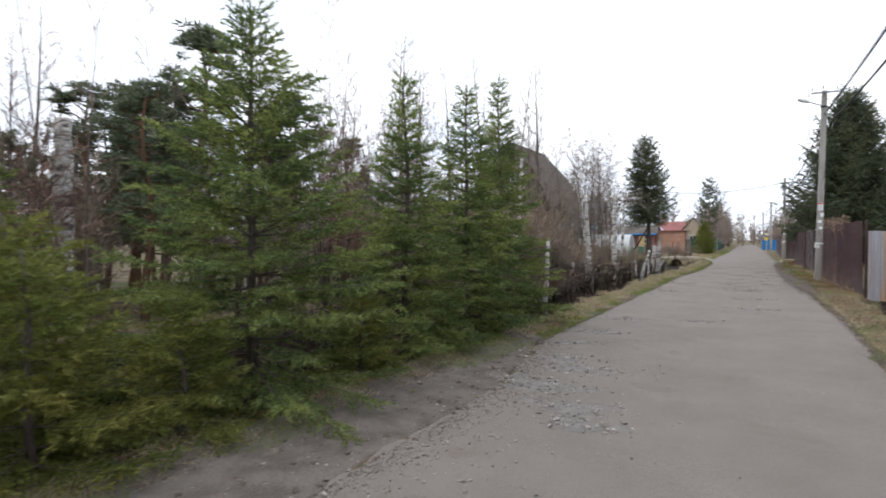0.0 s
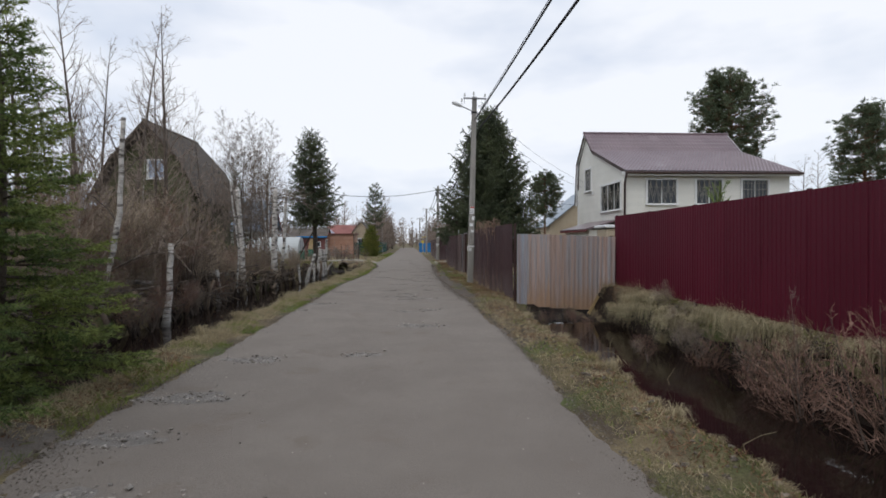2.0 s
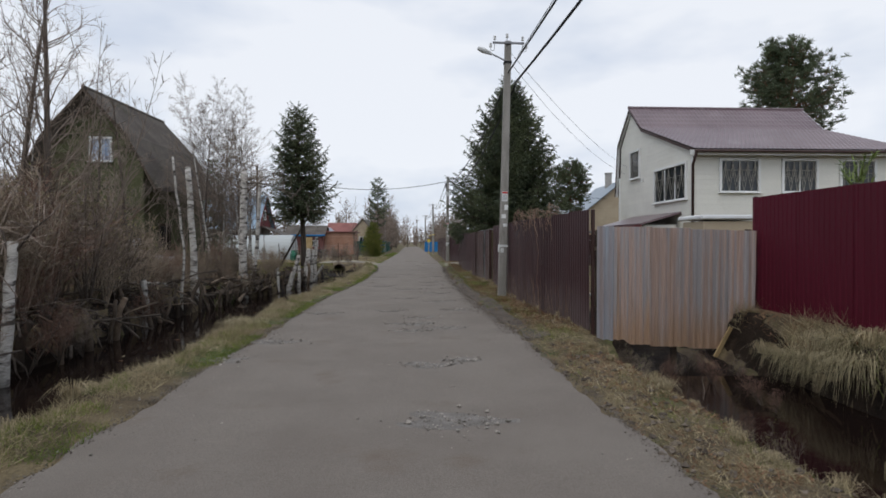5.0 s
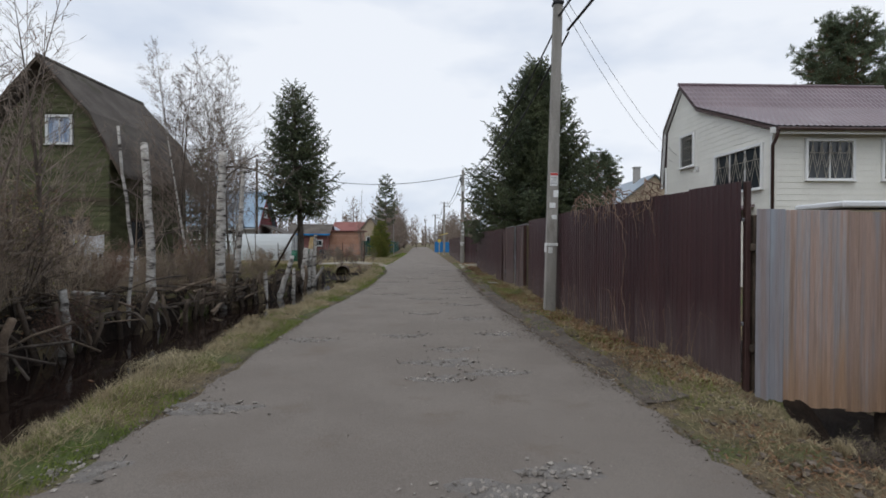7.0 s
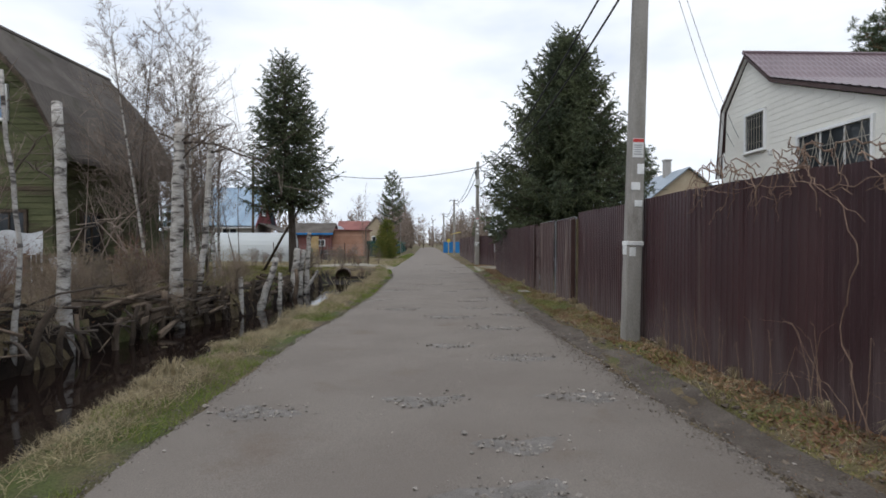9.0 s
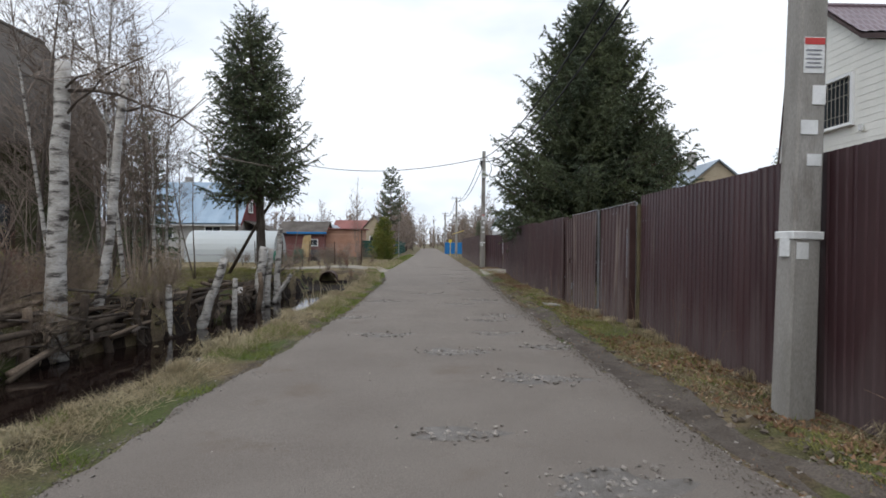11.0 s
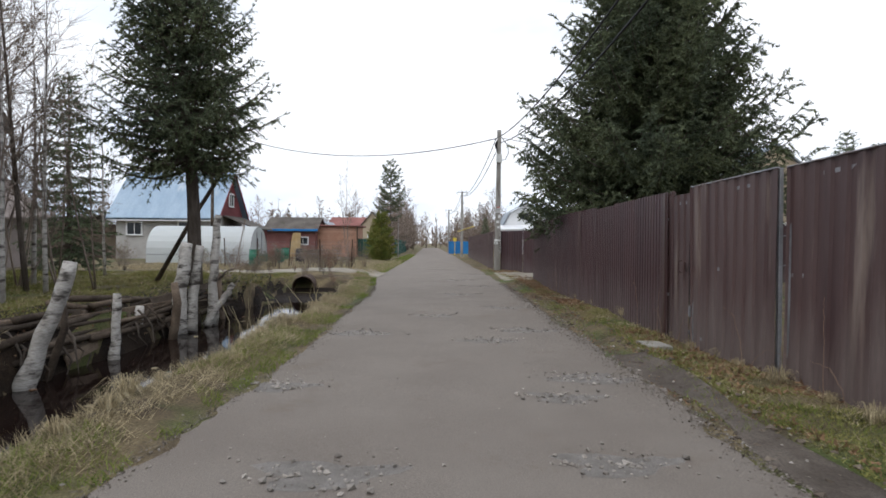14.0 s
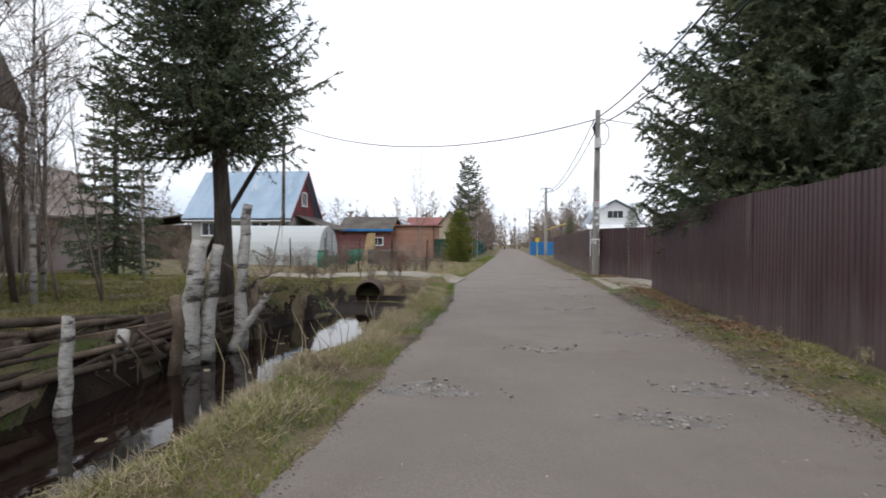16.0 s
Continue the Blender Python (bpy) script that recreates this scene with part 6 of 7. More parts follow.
def birch_stub(label, pts, r, limbs=(), seed=0):
    t = thing("lopped_birch", label, "tree", pose(*pts[0]), "lopped birches along the ditch")
    o = Vector(pts[0])
    rng = random.Random(seed)
    line = []
    loc = [Vector(p) - o for p in pts]
    for a, b in zip(loc, loc[1:]):
        for k in range(5):
            line.append(a.lerp(b, k / 5) + Vector((rng.gauss(0, 0.012), rng.gauss(0, 0.012), 0)))
    line.append(loc[-1])
    n = len(line) - 1
    part("trunk", Shape().tube(line, [r * (1.25 - 0.3 * min(1, 4 * k / n)) * (1 - 0.28 * k / n) * rng.uniform(0.94, 1.06) for k in range(n + 1)], 9), M_BIRCH, t, smooth=True)
    for f, dx, dy, dz, q in limbs:
        b = line[int(f * n)]
        e = b + Vector((dx, dy, dz))
        m = b.lerp(e, 0.5) + Vector((0, 0, 0.18 * abs(dx)))
        bow = [b.lerp(m, t / 5).lerp(m.lerp(e, t / 5), t / 5) + Vector((rng.gauss(0, 0.025), rng.gauss(0, 0.025), rng.gauss(0, 0.02))) * (0 < t < 5) for t in range(6)]
        br1 = part("branch", Shape().tube(bow, [q * (1 - 0.15 * t) * 0.8 for t in range(6)], 5), M_BARK, t, smooth=True)
        tw = Shape()
        for k in range(9):
            s = bow[2 + k % 4]
            tw.tube([s, s + Vector((rng.gauss(0, 0.3), rng.gauss(0, 0.3), rng.gauss(0.05, 0.3))), s + Vector((rng.gauss(0.1 * dx, 0.4), rng.gauss(0, 0.4), rng.gauss(0, 0.45)))], [q * 0.3, q * 0.22, 0.003], 3, False)
        tagged(part("crown", tw, M_TWIG, br1), kind="stuff")
    return t


birch_stub("lopped white birch trunk with a broken top", [(-7.35, 27.9, -0.5), (-7.5, 28.1, 1.5), (-7.75, 28.3, 4.1)], 0.13, [(0.5, 0.9, 0.1, 0.5, 0.035), (0.75, -1.1, 0.2, 0.6, 0.03)], 1)
birch_stub("thick lopped birch trunk with peeling bark", [(-6.95, 31.1, -0.45), (-6.93, 31.2, 2.0), (-6.9, 31.25, 4.35)], 0.17, [(0.97, 2.3, 0.1, -0.7, 0.045), (0.97, -0.9, 0.2, 0.3, 0.03), (0.97, 1.1, -0.6, 0.2, 0.03), (0.85, 1.4, -0.3, 0.9, 0.03)], 2)
birch_stub("thin white birch trunk leaning over the ditch", [(-7.0, 32.1, -0.5), (-6.78, 32.3, 1.5), (-6.67, 32.6, 4.45)], 0.095, [(0.9, 0.8, 0.3, 0.1, 0.03), (0.95, -0.6, 0.3, 0.5, 0.02)], 3)
birch_stub("crooked birch with long bare branches", [(-6.95, 16.5, -0.5), (-6.78, 16.6, 1.0), (-6.55, 16.7, 2.4), (-6.5, 16.8, 4.6)], 0.075, [(0.35, 1.2, 0.6, 0.55, 0.035), (0.6, -0.9, 0.4, 0.8, 0.03), (0.8, 0.7, 0.4, 0.7, 0.02), (0.9, -0.5, -0.2, 0.9, 0.02)], 4)
birch_stub("short lopped birch with a bent branch", [(-6.3, 18.4, -0.5), (-6.25, 18.5, 0.6), (-6.25, 18.6, 1.7)], 0.10, [(0.95, 0.5, 0.1, 0.6, 0.035), (0.9, -0.5, 0.3, 0.5, 0.03)], 5)
birch_stub("short birch stump leaning over a ditch", [(-7.05, 24.2, -0.5), (-7.1, 24.3, 0.1), (-7.2, 24.35, 0.72)], 0.10, (), 6)
birch_stub("thin birch trunk in the thicket", [(-7.2, 26.5, -0.4), (-7.15, 26.6, 1.5), (-7.5, 26.7, 4.2)], 0.045, [(0.7, 0.5, 0.2, 0.8, 0.02), (0.85, -0.5, 0.2, 0.8, 0.02)], 7)
birch_stub("thick white birch stub beside a spruce trunk", [(-6.34, 38.95, -0.5), (-6.27, 39.0, 0.5), (-6.18, 39.05, 1.33)], 0.165, (), 8)
birch_stub("weathered birch stub joined to a thicker one", [(-6.14, 39.15, -0.45), (-6.1, 39.2, 0.5), (-6.0, 39.25, 1.28)], 0.115, (), 10)
birch_stub("peeling birch stub beside a spruce trunk", [(-6.12, 40.1, -0.45), (-6.08, 40.1, 0.7), (-6.0, 40.15, 1.95)], 0.115, [(0.45, 0.42, 0.2, 0.3, 0.05)], 9)
birch_stub("white birch stub leaning towards the lane", [(-6.15, 39.9, -0.45), (-5.95, 40.05, 0.0), (-5.68, 40.2, 0.44)], 0.09, (), 11)
birch_stub("leaning birch stump in a ditch", [(-6.2, 34.7, -0.55), (-6.0, 34.85, 0.2), (-5.75, 34.95, 1.1)], 0.12, (), 12)
birch_stub("short birch post in a ditch", [(-6.25, 33.4, -0.65), (-6.3, 33.5, 0.6)], 0.09, (), 13)
birch_stub("short birch post in a ditch", [(-6.1, 36.5, -0.65), (-6.1, 36.55, 0.55)], 0.085, (), 14)
birch_stub("thick birch stump in a ditch", [(-6.5, 37.7, -0.6), (-6.45, 37.8, 0.2)], 0.13, (), 15)
birch_stub("bare pale trunk broken off high in the woods", [(-8.75, 3.75, 0.0), (-8.65, 3.85, 2.0), (-8.65, 3.85, 3.6)], 0.17, (), 16)
solo("birch_log", Shape().tube([(-0.9, 0, 0), (0, 0.02, 0.01), (0.95, 0, 0)], [0.07, 0.065, 0.06], 9), M_BIRCH, "peeled white birch log lying on brushwood", "log", at=pose(-8.3, 19.8, 0.62, 0, 3, 10), smooth=True)
solo("birch_log", Shape().tube([(-0.7, 0, 0), (0, 0.02, 0.01), (0.7, 0, 0)], [0.06, 0.058, 0.055], 9), M_BIRCH, "peeled white birch log lying on brushwood", "log", at=pose(-7.98, 25.78, 0.52, 0, 2, 0), smooth=True)
solo("leaning_pole", Shape().tube([(0, 0, 0), (0.85, 0.1, 1.6), (1.75, 0.2, 3.1)], [0.06, 0.055, 0.05], 7), M_GREYWOOD, "grey pole propped against a spruce", "pole", at=pose(-8.6, 42.4, 0.2), smooth=True)

# posts and boards that hold the bank
lr = random.Random(91)
M_DEADWOOD = mat("pale_dead_wood", (0.115, 0.083, 0.058), (0.21, 0.158, 0.115), 2.5, 40, 0.95, 0.5, 0.35, spread=0.3)


def bank_x(y):
    """The foot of the far bank of the left ditch."""
    return float(np.interp(y, [12, 20, 24, 30, 33.5, 42], [-6.5, -6.6, -7.0, -7.0, -6.35, -6.3]))


# rotten posts, some of them leaning, driven into the foot of the bank
for k in range(46):
    y = 12.0 + 0.66 * k + lr.uniform(-0.25, 0.25)
    x = bank_x(y) + lr.uniform(-0.12, 0.22)
    tall, r = lr.uniform(0.55, 1.1), lr.uniform(0.035, 0.075)
    solo("bank_post", Shape().tube([(0, 0, -0.4), (lr.uniform(-0.04, 0.04), 0, tall * 0.3), (lr.uniform(-0.05, 0.05), 0, tall * 0.65), (lr.uniform(-0.12, 0.12), lr.uniform(-0.1, 0.1), tall)], [r * 1.15, r * 1.05, r, r * 0.85], 8), M_GREYWOOD if k % 4 else M_DEADWOOD, "grey rotten post holding the ditch bank", "post", "bank posts", at=pose(x, y, -0.45, lr.uniform(-9, 9), lr.uniform(-14, 14), 0), smooth=True)
# long poles stacked along the bank before the lawn
for k in range(74):
    row = k // 9
    y = 30.4 + 10.4 * (k % 9) / 9 + lr.uniform(-0.7, 0.7)
    z = -0.22 + 0.075 * row + lr.uniform(-0.03, 0.03)
    ln, r = lr.uniform(1.3, 3.4), lr.uniform(0.028, 0.06)
    sag = lr.uniform(-0.05, 0.05)
    if k % 4 == 3:
        sh = Shape().box((0, 0, 0), (0.03, ln, lr.uniform(0.08, 0.14)), None, 0.006)
    else:
        sh = Shape().tube([(0, -ln / 2, 0), (sag, -ln / 5, 0.02), (-sag * 0.4, ln / 6, 0.01), (0, ln / 2, 0)], [r, r * 0.97, r * 0.9, r * 0.75], 7)
    solo("bank_pole", sh, M_GREYWOOD if k % 3 else M_DEADWOOD, "grey rotten pole stacked along the ditch bank", "pole", "poles stacked on the bank", at=pose(bank_x(y) - 0.02 - 0.035 * row + lr.uniform(-0.07, 0.07), y, z, lr.uniform(-4, 4) * (1 if k % 5 else 3.0), lr.uniform(-20, 20), lr.uniform(-5, 5)), smooth=k % 4 != 3)
# brushwood thrown down along the top of the bank
for k in range(150):
    y = lr.uniform(12, 33)
    ln, r = lr.uniform(0.6, 2.2), lr.uniform(0.012, 0.036)
    sh = Shape().tube([(0, -ln / 2, 0), (lr.uniform(-0.12, 0.12), -ln / 6, lr.uniform(0, 0.1)), (lr.uniform(-0.12, 0.12), ln / 6, lr.uniform(-0.02, 0.1)), (0, ln / 2, lr.uniform(-0.1, 0.1))], [r, r * 0.9, r * 0.75, r * 0.4], 6)
    x = bank_x(y) - lr.triangular(-0.25, 1.7, 0.2)
    solo("dead_branch", sh, M_DEADWOOD if k % 5 == 0 else M_BARK, "dead grey branch thrown on the ditch bank", "branch", "brushwood on the bank", at=pose(x, y, max(land_at(x, y), -0.2) + lr.uniform(0.0, 0.3), lr.uniform(-22, 22), lr.uniform(-30, 30), lr.uniform(0, 180)), smooth=True)
# roots hanging out of the black peat face
for k in range(90):
    y = lr.uniform(14, 41)
    x = bank_x(y) + lr.uniform(-0.12, 0.12)
    top = lr.uniform(-0.05, 0.22)
    sh = Shape().tube([(-0.1, 0, top), (0.03, lr.uniform(-0.05, 0.05), top - 0.12), (0.1, lr.uniform(-0.15, 0.15), top - 0.28), (lr.uniform(0.08, 0.3), lr.uniform(-0.25, 0.25), top - lr.uniform(0.4, 0.62))], [0.022, 0.02, 0.014, 0.005], 5)
    solo("hanging_root", sh, M_BARK if k % 3 else M_GREYWOOD, "bare root hanging from a black peat bank", "root", "roots in the bank", at=pose(x, y, 0), smooth=True)
# dense brush that hides the foot of the old house
M_BRUSH = mat("pale_brown_brush", (0.25, 0.190, 0.140), (0.37, 0.295, 0.22), 0.5, 20, 0.9, 0, 0.2, spread=0.3)
BRUSH = [made(dict(seed=161 + k, h=2.7, r=0.016, kids=12, spread=0.42, up=0.8, twig=3, sub=5, start=0.12, fork=7, thick=0.95), M_BRUSH, M_BRUSH) for k in range(3)]
BRUSH = [speckled(BRUSH[0], 11, 500, M_OLDLEAF), BRUSH[1], speckled(BRUSH[2], 12, 420, M_BUD)]
for k in range(78):
    y = lr.uniform(10.5, 27.5)
    x = bank_x(y) - lr.triangular(0.25, 4.6, 0.8)
    bare_tree("bare_bush", "dense brown brush with a few withered leaves", "bush", pose(x, y, max(land_at(x, y), 0.0) - 0.02, lr.uniform(-8, 8), lr.uniform(-8, 8), lr.uniform(0, 360)) @ Matrix.Scale(lr.uniform(0.6, 1.15) * (1.0 if y < 25 else 0.75), 4), *BRUSH[k % 3], "dense brush along the ditch")
for k in range(62):
    y = lr.uniform(26.5, 34.5)
    x = bank_x(y) - lr.triangular(-0.1, 3.6, 0.3)
    bare_tree("low_brush", "low brown brush on the ditch bank", "brush", pose(x, y, land_at(x, y) - 0.02, 0, 0, lr.uniform(0, 360)) @ Matrix.Scale(lr.uniform(0.22, 0.5), 4), *BRUSH[k % 3], "low brush on the bank")

# brush in the ditches
for k in range(34):
    y = lr.uniform(8.5, 25.5)
    x = float(np.interp(y, [8, 20, 24, 30, 33.5], [-6.3, -6.6, -7.1, -7.1, -6.4])) + lr.uniform(-0.5, 0.35)
    bare_tree("bare_bush", "dense brown brush hanging over the ditch", "bush", pose(x, y, max(land_at(x, y), -0.4) - 0.02, lr.uniform(-10, 10), lr.uniform(0, 22), lr.uniform(0, 360)) @ Matrix.Scale(lr.uniform(0.32, 0.62), 4), *BUSHES[k % 2], "brush over the ditch")
for k in range(22):
    y = lr.uniform(3.0, 17.0)
    x = lr.uniform(5.3, 5.8)
    bare_tree("low_brush", "dense brown brush on a ditch bank below a fence", "brush", pose(x, y, max(land_at(x, y), -0.45) - 0.02, 0, -lr.uniform(0, 25), lr.uniform(0, 360)) @ Matrix.Scale(lr.uniform(0.25, 0.45), 4), *BUSHES[(k % 2) * 2], "brush on the right ditch bank")
for k in range(18):
    y = lr.uniform(13.5, 19.3)
    x = float(right_edge(y)) + lr.uniform(1.3, 3.2)
    bare_tree("low_brush", "low dead brush lying in a ditch", "brush", pose(x, y, max(land_at(x, y), -0.47), lr.uniform(-30, 30), lr.uniform(-30, 30), lr.uniform(0, 360)) @ Matrix.Scale(lr.uniform(0.12, 0.24), 4), *BUSHES[1 if k % 2 else 0], "dead brush in the right ditch")
bare_tree("bare_sapling", "thin budding sapling before a maroon fence", "tree", pose(5.2, 10.5, land_at(5.2, 10.5) - 0.03) @ Matrix.Scale(0.42, 4), *WHIPS[0])
bare_tree("bare_sapling", "thin budding sapling before a maroon fence", "tree", pose(5.5, 8.3, land_at(5.5, 8.3) - 0.03) @ Matrix.Scale(0.36, 4), *WHIPS[2])

# ---- grass, straw and litter ----
gr_ = np.random.default_rng(101)
M_MOSS = mat("olive_moss", (0.105, 0.112, 0.036), (0.17, 0.162, 0.062), 1.5, 20, 0.9, 0, 0.2, island=0.35)
M_MOSSY = mat("yellow_green_moss", (0.15, 0.155, 0.040), (0.24, 0.225, 0.075), 1.5, 20, 0.9, 0, 0.2, island=0.35)
M_PALELEAF = mat("pale_dead_leaves", (0.28, 0.24, 0.19), (0.38, 0.33, 0.27), 1.5, 20, 0.9, 0, 0.2, island=0.4)


def turf(name, n, region, material, label, length, width, up=0.8, over=0.1):
    """Blades over a region given by a function of random numbers to x, y."""
    x, y = region(n)
    z = land(x, y)
    keep = (z > -0.3) & ~((x > left_edge(y) + over) & (x < right_edge(y) - over))
    z = np.where((x > left_edge(y)) & (x < right_edge(y)), np.maximum(road_height(x, y) + 0.005, z), z)
    x, y, z = x[keep], y[keep], z[keep]
    d = gr_.normal(size=(len(x), 3))
    d /= np.linalg.norm(d, axis=1, keepdims=True)
    d[:, 2] = np.abs(d[:, 2]) * 0.6 + up
    d /= np.linalg.norm(d, axis=1, keepdims=True)
    b = Blades()
    b.add(np.stack([x, y, z - 0.005], 1), d * (length * gr_.uniform(0.4, 1.2, (len(x), 1))), width)
    return tagged(new(name, b.mesh(name, material, gr_)), label, "grass", kind="stuff")


def strip(side, a, b, y0=-4, y1=58, patch=None, level=0.0):
    def pick(n):
        y = y0 + (y1 - y0) * gr_.random(n) ** 1.0
        o = a + (b - a) * gr_.random(n)
        x = verge_edge(y) - o if side < 0 else right_edge(y) + o
        if patch is not None:
            k = waves(x, y, 2.2, patch) + 0.35 * waves(x, y, 8.0, patch + 1) > level
            x, y = x[k], y[k]
        return x, y
    return pick


M_GRIT = mat("brown_road_grit", (0.150, 0.128, 0.106), (0.20, 0.175, 0.15), 2.0, 60, 0.95, 0, 0.3, island=0.3)


def fringe(side, wide, y0, y1):
    """Thickest at the very edge of the asphalt, thinning both ways."""
    def pick(n):
        y = gr_.uniform(y0, y1, n)
        o = gr_.normal(0.05, wide * 0.45, n) * (1 + 0.5 * waves(y, 0 * y, 1.1, 78))
        return (left_edge(y) - o if side < 0 else right_edge(y) + o), y
    return pick


turf("green_grass", 80000, strip(-1, -0.02, 0.75, patch=40, level=0.0), M_GREEN, "short fresh green grass on the verge", 0.09, 0.007)
turf("green_grass", 34000, strip(1, 0.1, 1.2, patch=44, level=0.35), M_GREEN, "short fresh green grass on the verge", 0.085, 0.007)
turf("dead_grass", 52000, strip(-1, 0.2, 0.92, patch=48, level=-0.35), M_STRAW, "flattened straw-coloured dead grass", 0.17, 0.007, 0.15)
turf("dead_grass", 40000, strip(1, 0.1, 1.35, y1=21, patch=52, level=-0.5), M_STRAW, "flattened straw-coloured dead grass", 0.10, 0.006, 0.12)
turf("moss", 40000, strip(1, 0.0, 1.6, y1=21, patch=64, level=0.0), M_MOSS, "low olive moss and grass on the verge", 0.045, 0.008, 0.6)
turf("leaf_litter", 24000, strip(1, 0.25, 1.4, y1=21, patch=66, level=-0.2), M_BROWNLEAF, "brown dead leaves and stalks by the ditch", 0.07, 0.012, 0.05)
turf("dead_grass", 26000, strip(1, 0.45, 1.5, y0=20, patch=53, level=-0.05), M_STRAW, "flattened straw-coloured dead grass", 0.10, 0.006, 0.15)
turf("moss", 42000, strip(1, 0.3, 1.5, y0=20, patch=54, level=-0.15), M_MOSS, "low olive moss and grass on the verge", 0.04, 0.009, 0.6)
turf("dead_grass", 14000, strip(1, 3.8, 4.5, y1=20, patch=56, level=-0.1), M_STRAW, "long dead grass hanging over the ditch", 0.42, 0.009, 0.35)
turf("dead_grass", 22000, strip(-1, 3.2, 8.0, y1=48, patch=58, level=-0.1), M_STRAW, "dead grass under bare bushes", 0.22, 0.008, 0.3)
turf("dead_grass", 20000, strip(-1, 0.3, 0.9, y0=9, y1=44), M_STRAW, "tangled pale dead grass along the ditch", 0.15, 0.006, 0.3)
turf("leaf_litter", 16000, strip(1, 0.0, 0.7, y0=12, y1=47, patch=80, level=-0.2), M_BROWNLEAF, "brown dead leaves and stalks by the lane", 0.04, 0.02, 0.04)
turf("soil_crumbs", 12000, fringe(-1, 0.45, -3, 8.5), M_GRIT, "brown gritty soil at the edge of the lane", 0.022, 0.018, 0.0, 0.6)
turf("soil_crumbs", 26000, fringe(1, 0.30, 20, 47), M_GRIT, "brown gritty soil at the edge of the lane", 0.022, 0.018, 0.0, 0.5)
turf("soil_crumbs", 20000, fringe(-1, 0.14, 8, 47), M_GRIT, "brown gritty soil at the edge of the lane", 0.022, 0.018, 0.0, 0.5)
turf("soil_crumbs", 14000, fringe(1, 0.16, -3, 20), M_GRIT, "brown gritty soil at the edge of the lane", 0.022, 0.018, 0.0, 0.5)
turf("leaf_litter", 3000, strip(1, 0.2, 1.4, y0=20, patch=61, level=0.1), M_PALELEAF, "pale dead leaves on the verge", 0.045, 0.03, 0.05)
turf("leaf_litter", 30000, strip(1, 0.55, 1.5, y0=20, patch=60, level=-0.3), M_BROWNLEAF, "brown dead leaves along the fence foot", 0.065, 0.036, 0.05)
turf("leaf_litter", 6000, strip(1, 3.85, 4.5, y1=20), M_BROWNLEAF, "brown dead leaves on a ditch bank", 0.10, 0.015, 0.2)
turf("leaf_litter", 26000, strip(-1, 3.0, 9.0, y1=48), M_BROWNLEAF, "brown dead leaves under bushes", 0.06, 0.035, 0.05)
turf("leaf_litter", 12000, strip(-1, 0.2, 1.4, y0=-3, y1=12), M_BROWNLEAF, "brown dead leaves below young spruces", 0.06, 0.03, 0.05)

turf("moss", 34000, strip(1, 0.45, 1.5, y0=30, y1=40, patch=92, level=-0.35), M_MOSSY, "bright yellow-green moss before a gate", 0.035, 0.011, 0.5)
turf("moss", 16000, strip(1, 0.4, 1.1, y0=20, y1=31, patch=94, level=0.1), M_MOSSY, "bright yellow-green moss on the verge", 0.04, 0.009, 0.6)


def lawn(n):
    return gr_.uniform(-16, -6.6, n), gr_.uniform(33.5, 49.0, n)


turf("lawn", 110000, lawn, M_MOSSY, "mossy green lawn behind the ditch", 0.08, 0.018, 0.35)
turf("lawn", 26000, lambda n: (gr_.uniform(-18, -3.9, n), gr_.uniform(53.5, 70, n)), M_STRAW, "dry yellow garden grass", 0.2, 0.02, 0.5)
turf("green_grass", 16000, lambda n: (left_edge(0) - 1.2 - 2.2 * gr_.random(n) - 0.0, gr_.uniform(54, 92, n)), M_GREEN, "green grass beside the lane", 0.12, 0.02, 0.5)
turf("green_grass", 4000, lambda n: (gr_.uniform(5.4, 6.0, n), gr_.uniform(-2, 17, n)), M_GREEN, "green grass tufts at the maroon fence", 0.2, 0.01, 0.6)


def tuft_mesh(seed, n, length, droop):
    r = np.random.default_rng(seed)
    s = Shape()
    for k in range(n):
        a, q = r.uniform(0, 6.283), r.uniform(0.0, 0.13)
        ln, out = length * r.uniform(0.5, 1.1), r.uniform(0.2, 1.0) * droop
        p = Vector((q * math.cos(a), q * math.sin(a), 0))
        o = Vector((math.cos(a + r.normal(0, 0.4)), math.sin(a + r.normal(0, 0.4)), 0))
        m = p + o * ln * 0.3 * out + UP * ln * 0.5
        e = p + o * ln * 0.75 * out + UP * ln * (0.75 - 0.7 * out)
        w = Vector((-o.y, o.x, 0)) * 0.004
        s.add([p - w, p + w, m + w, m - w, e], [(0, 1, 2, 3), (3, 2, 4)])
    return s


TUFTS = [tuft_mesh(k, 170, 0.5 + 0.06 * k, 1.1).mesh("grass_tuft", M_STRAW) for k in range(3)]
tr = random.Random(111)
spots = [(-3.75, 29.6, 1.1), (-3.7, 30.1, 0.95), (-3.9, 20.9, 1.0), (-3.95, 21.5, 0.85), (-3.9, 37.2, 0.6), (-3.85, 36.0, 0.6), (-4.0, 39.2, 0.55)]
spots += [(float(verge_edge(y)) - 0.74 + tr.uniform(-0.15, 0.12), y, tr.uniform(0.3, 0.6)) for y in [10 + 36 * k / 64 + tr.uniform(-0.4, 0.4) for k in range(64)]]
spots += [(x + 0.0, y, s) for x, y, s in ((tr.uniform(5.1, 5.9), tr.uniform(3, 19.5), tr.uniform(0.5, 1.0)) for k in range(40))]
spots += [(right_edge(y) + 1.25 + tr.uniform(-0.12, 0.12), y, tr.uniform(0.3, 0.6)) for y in [21 + 26 * k / 40 for k in range(40)]]
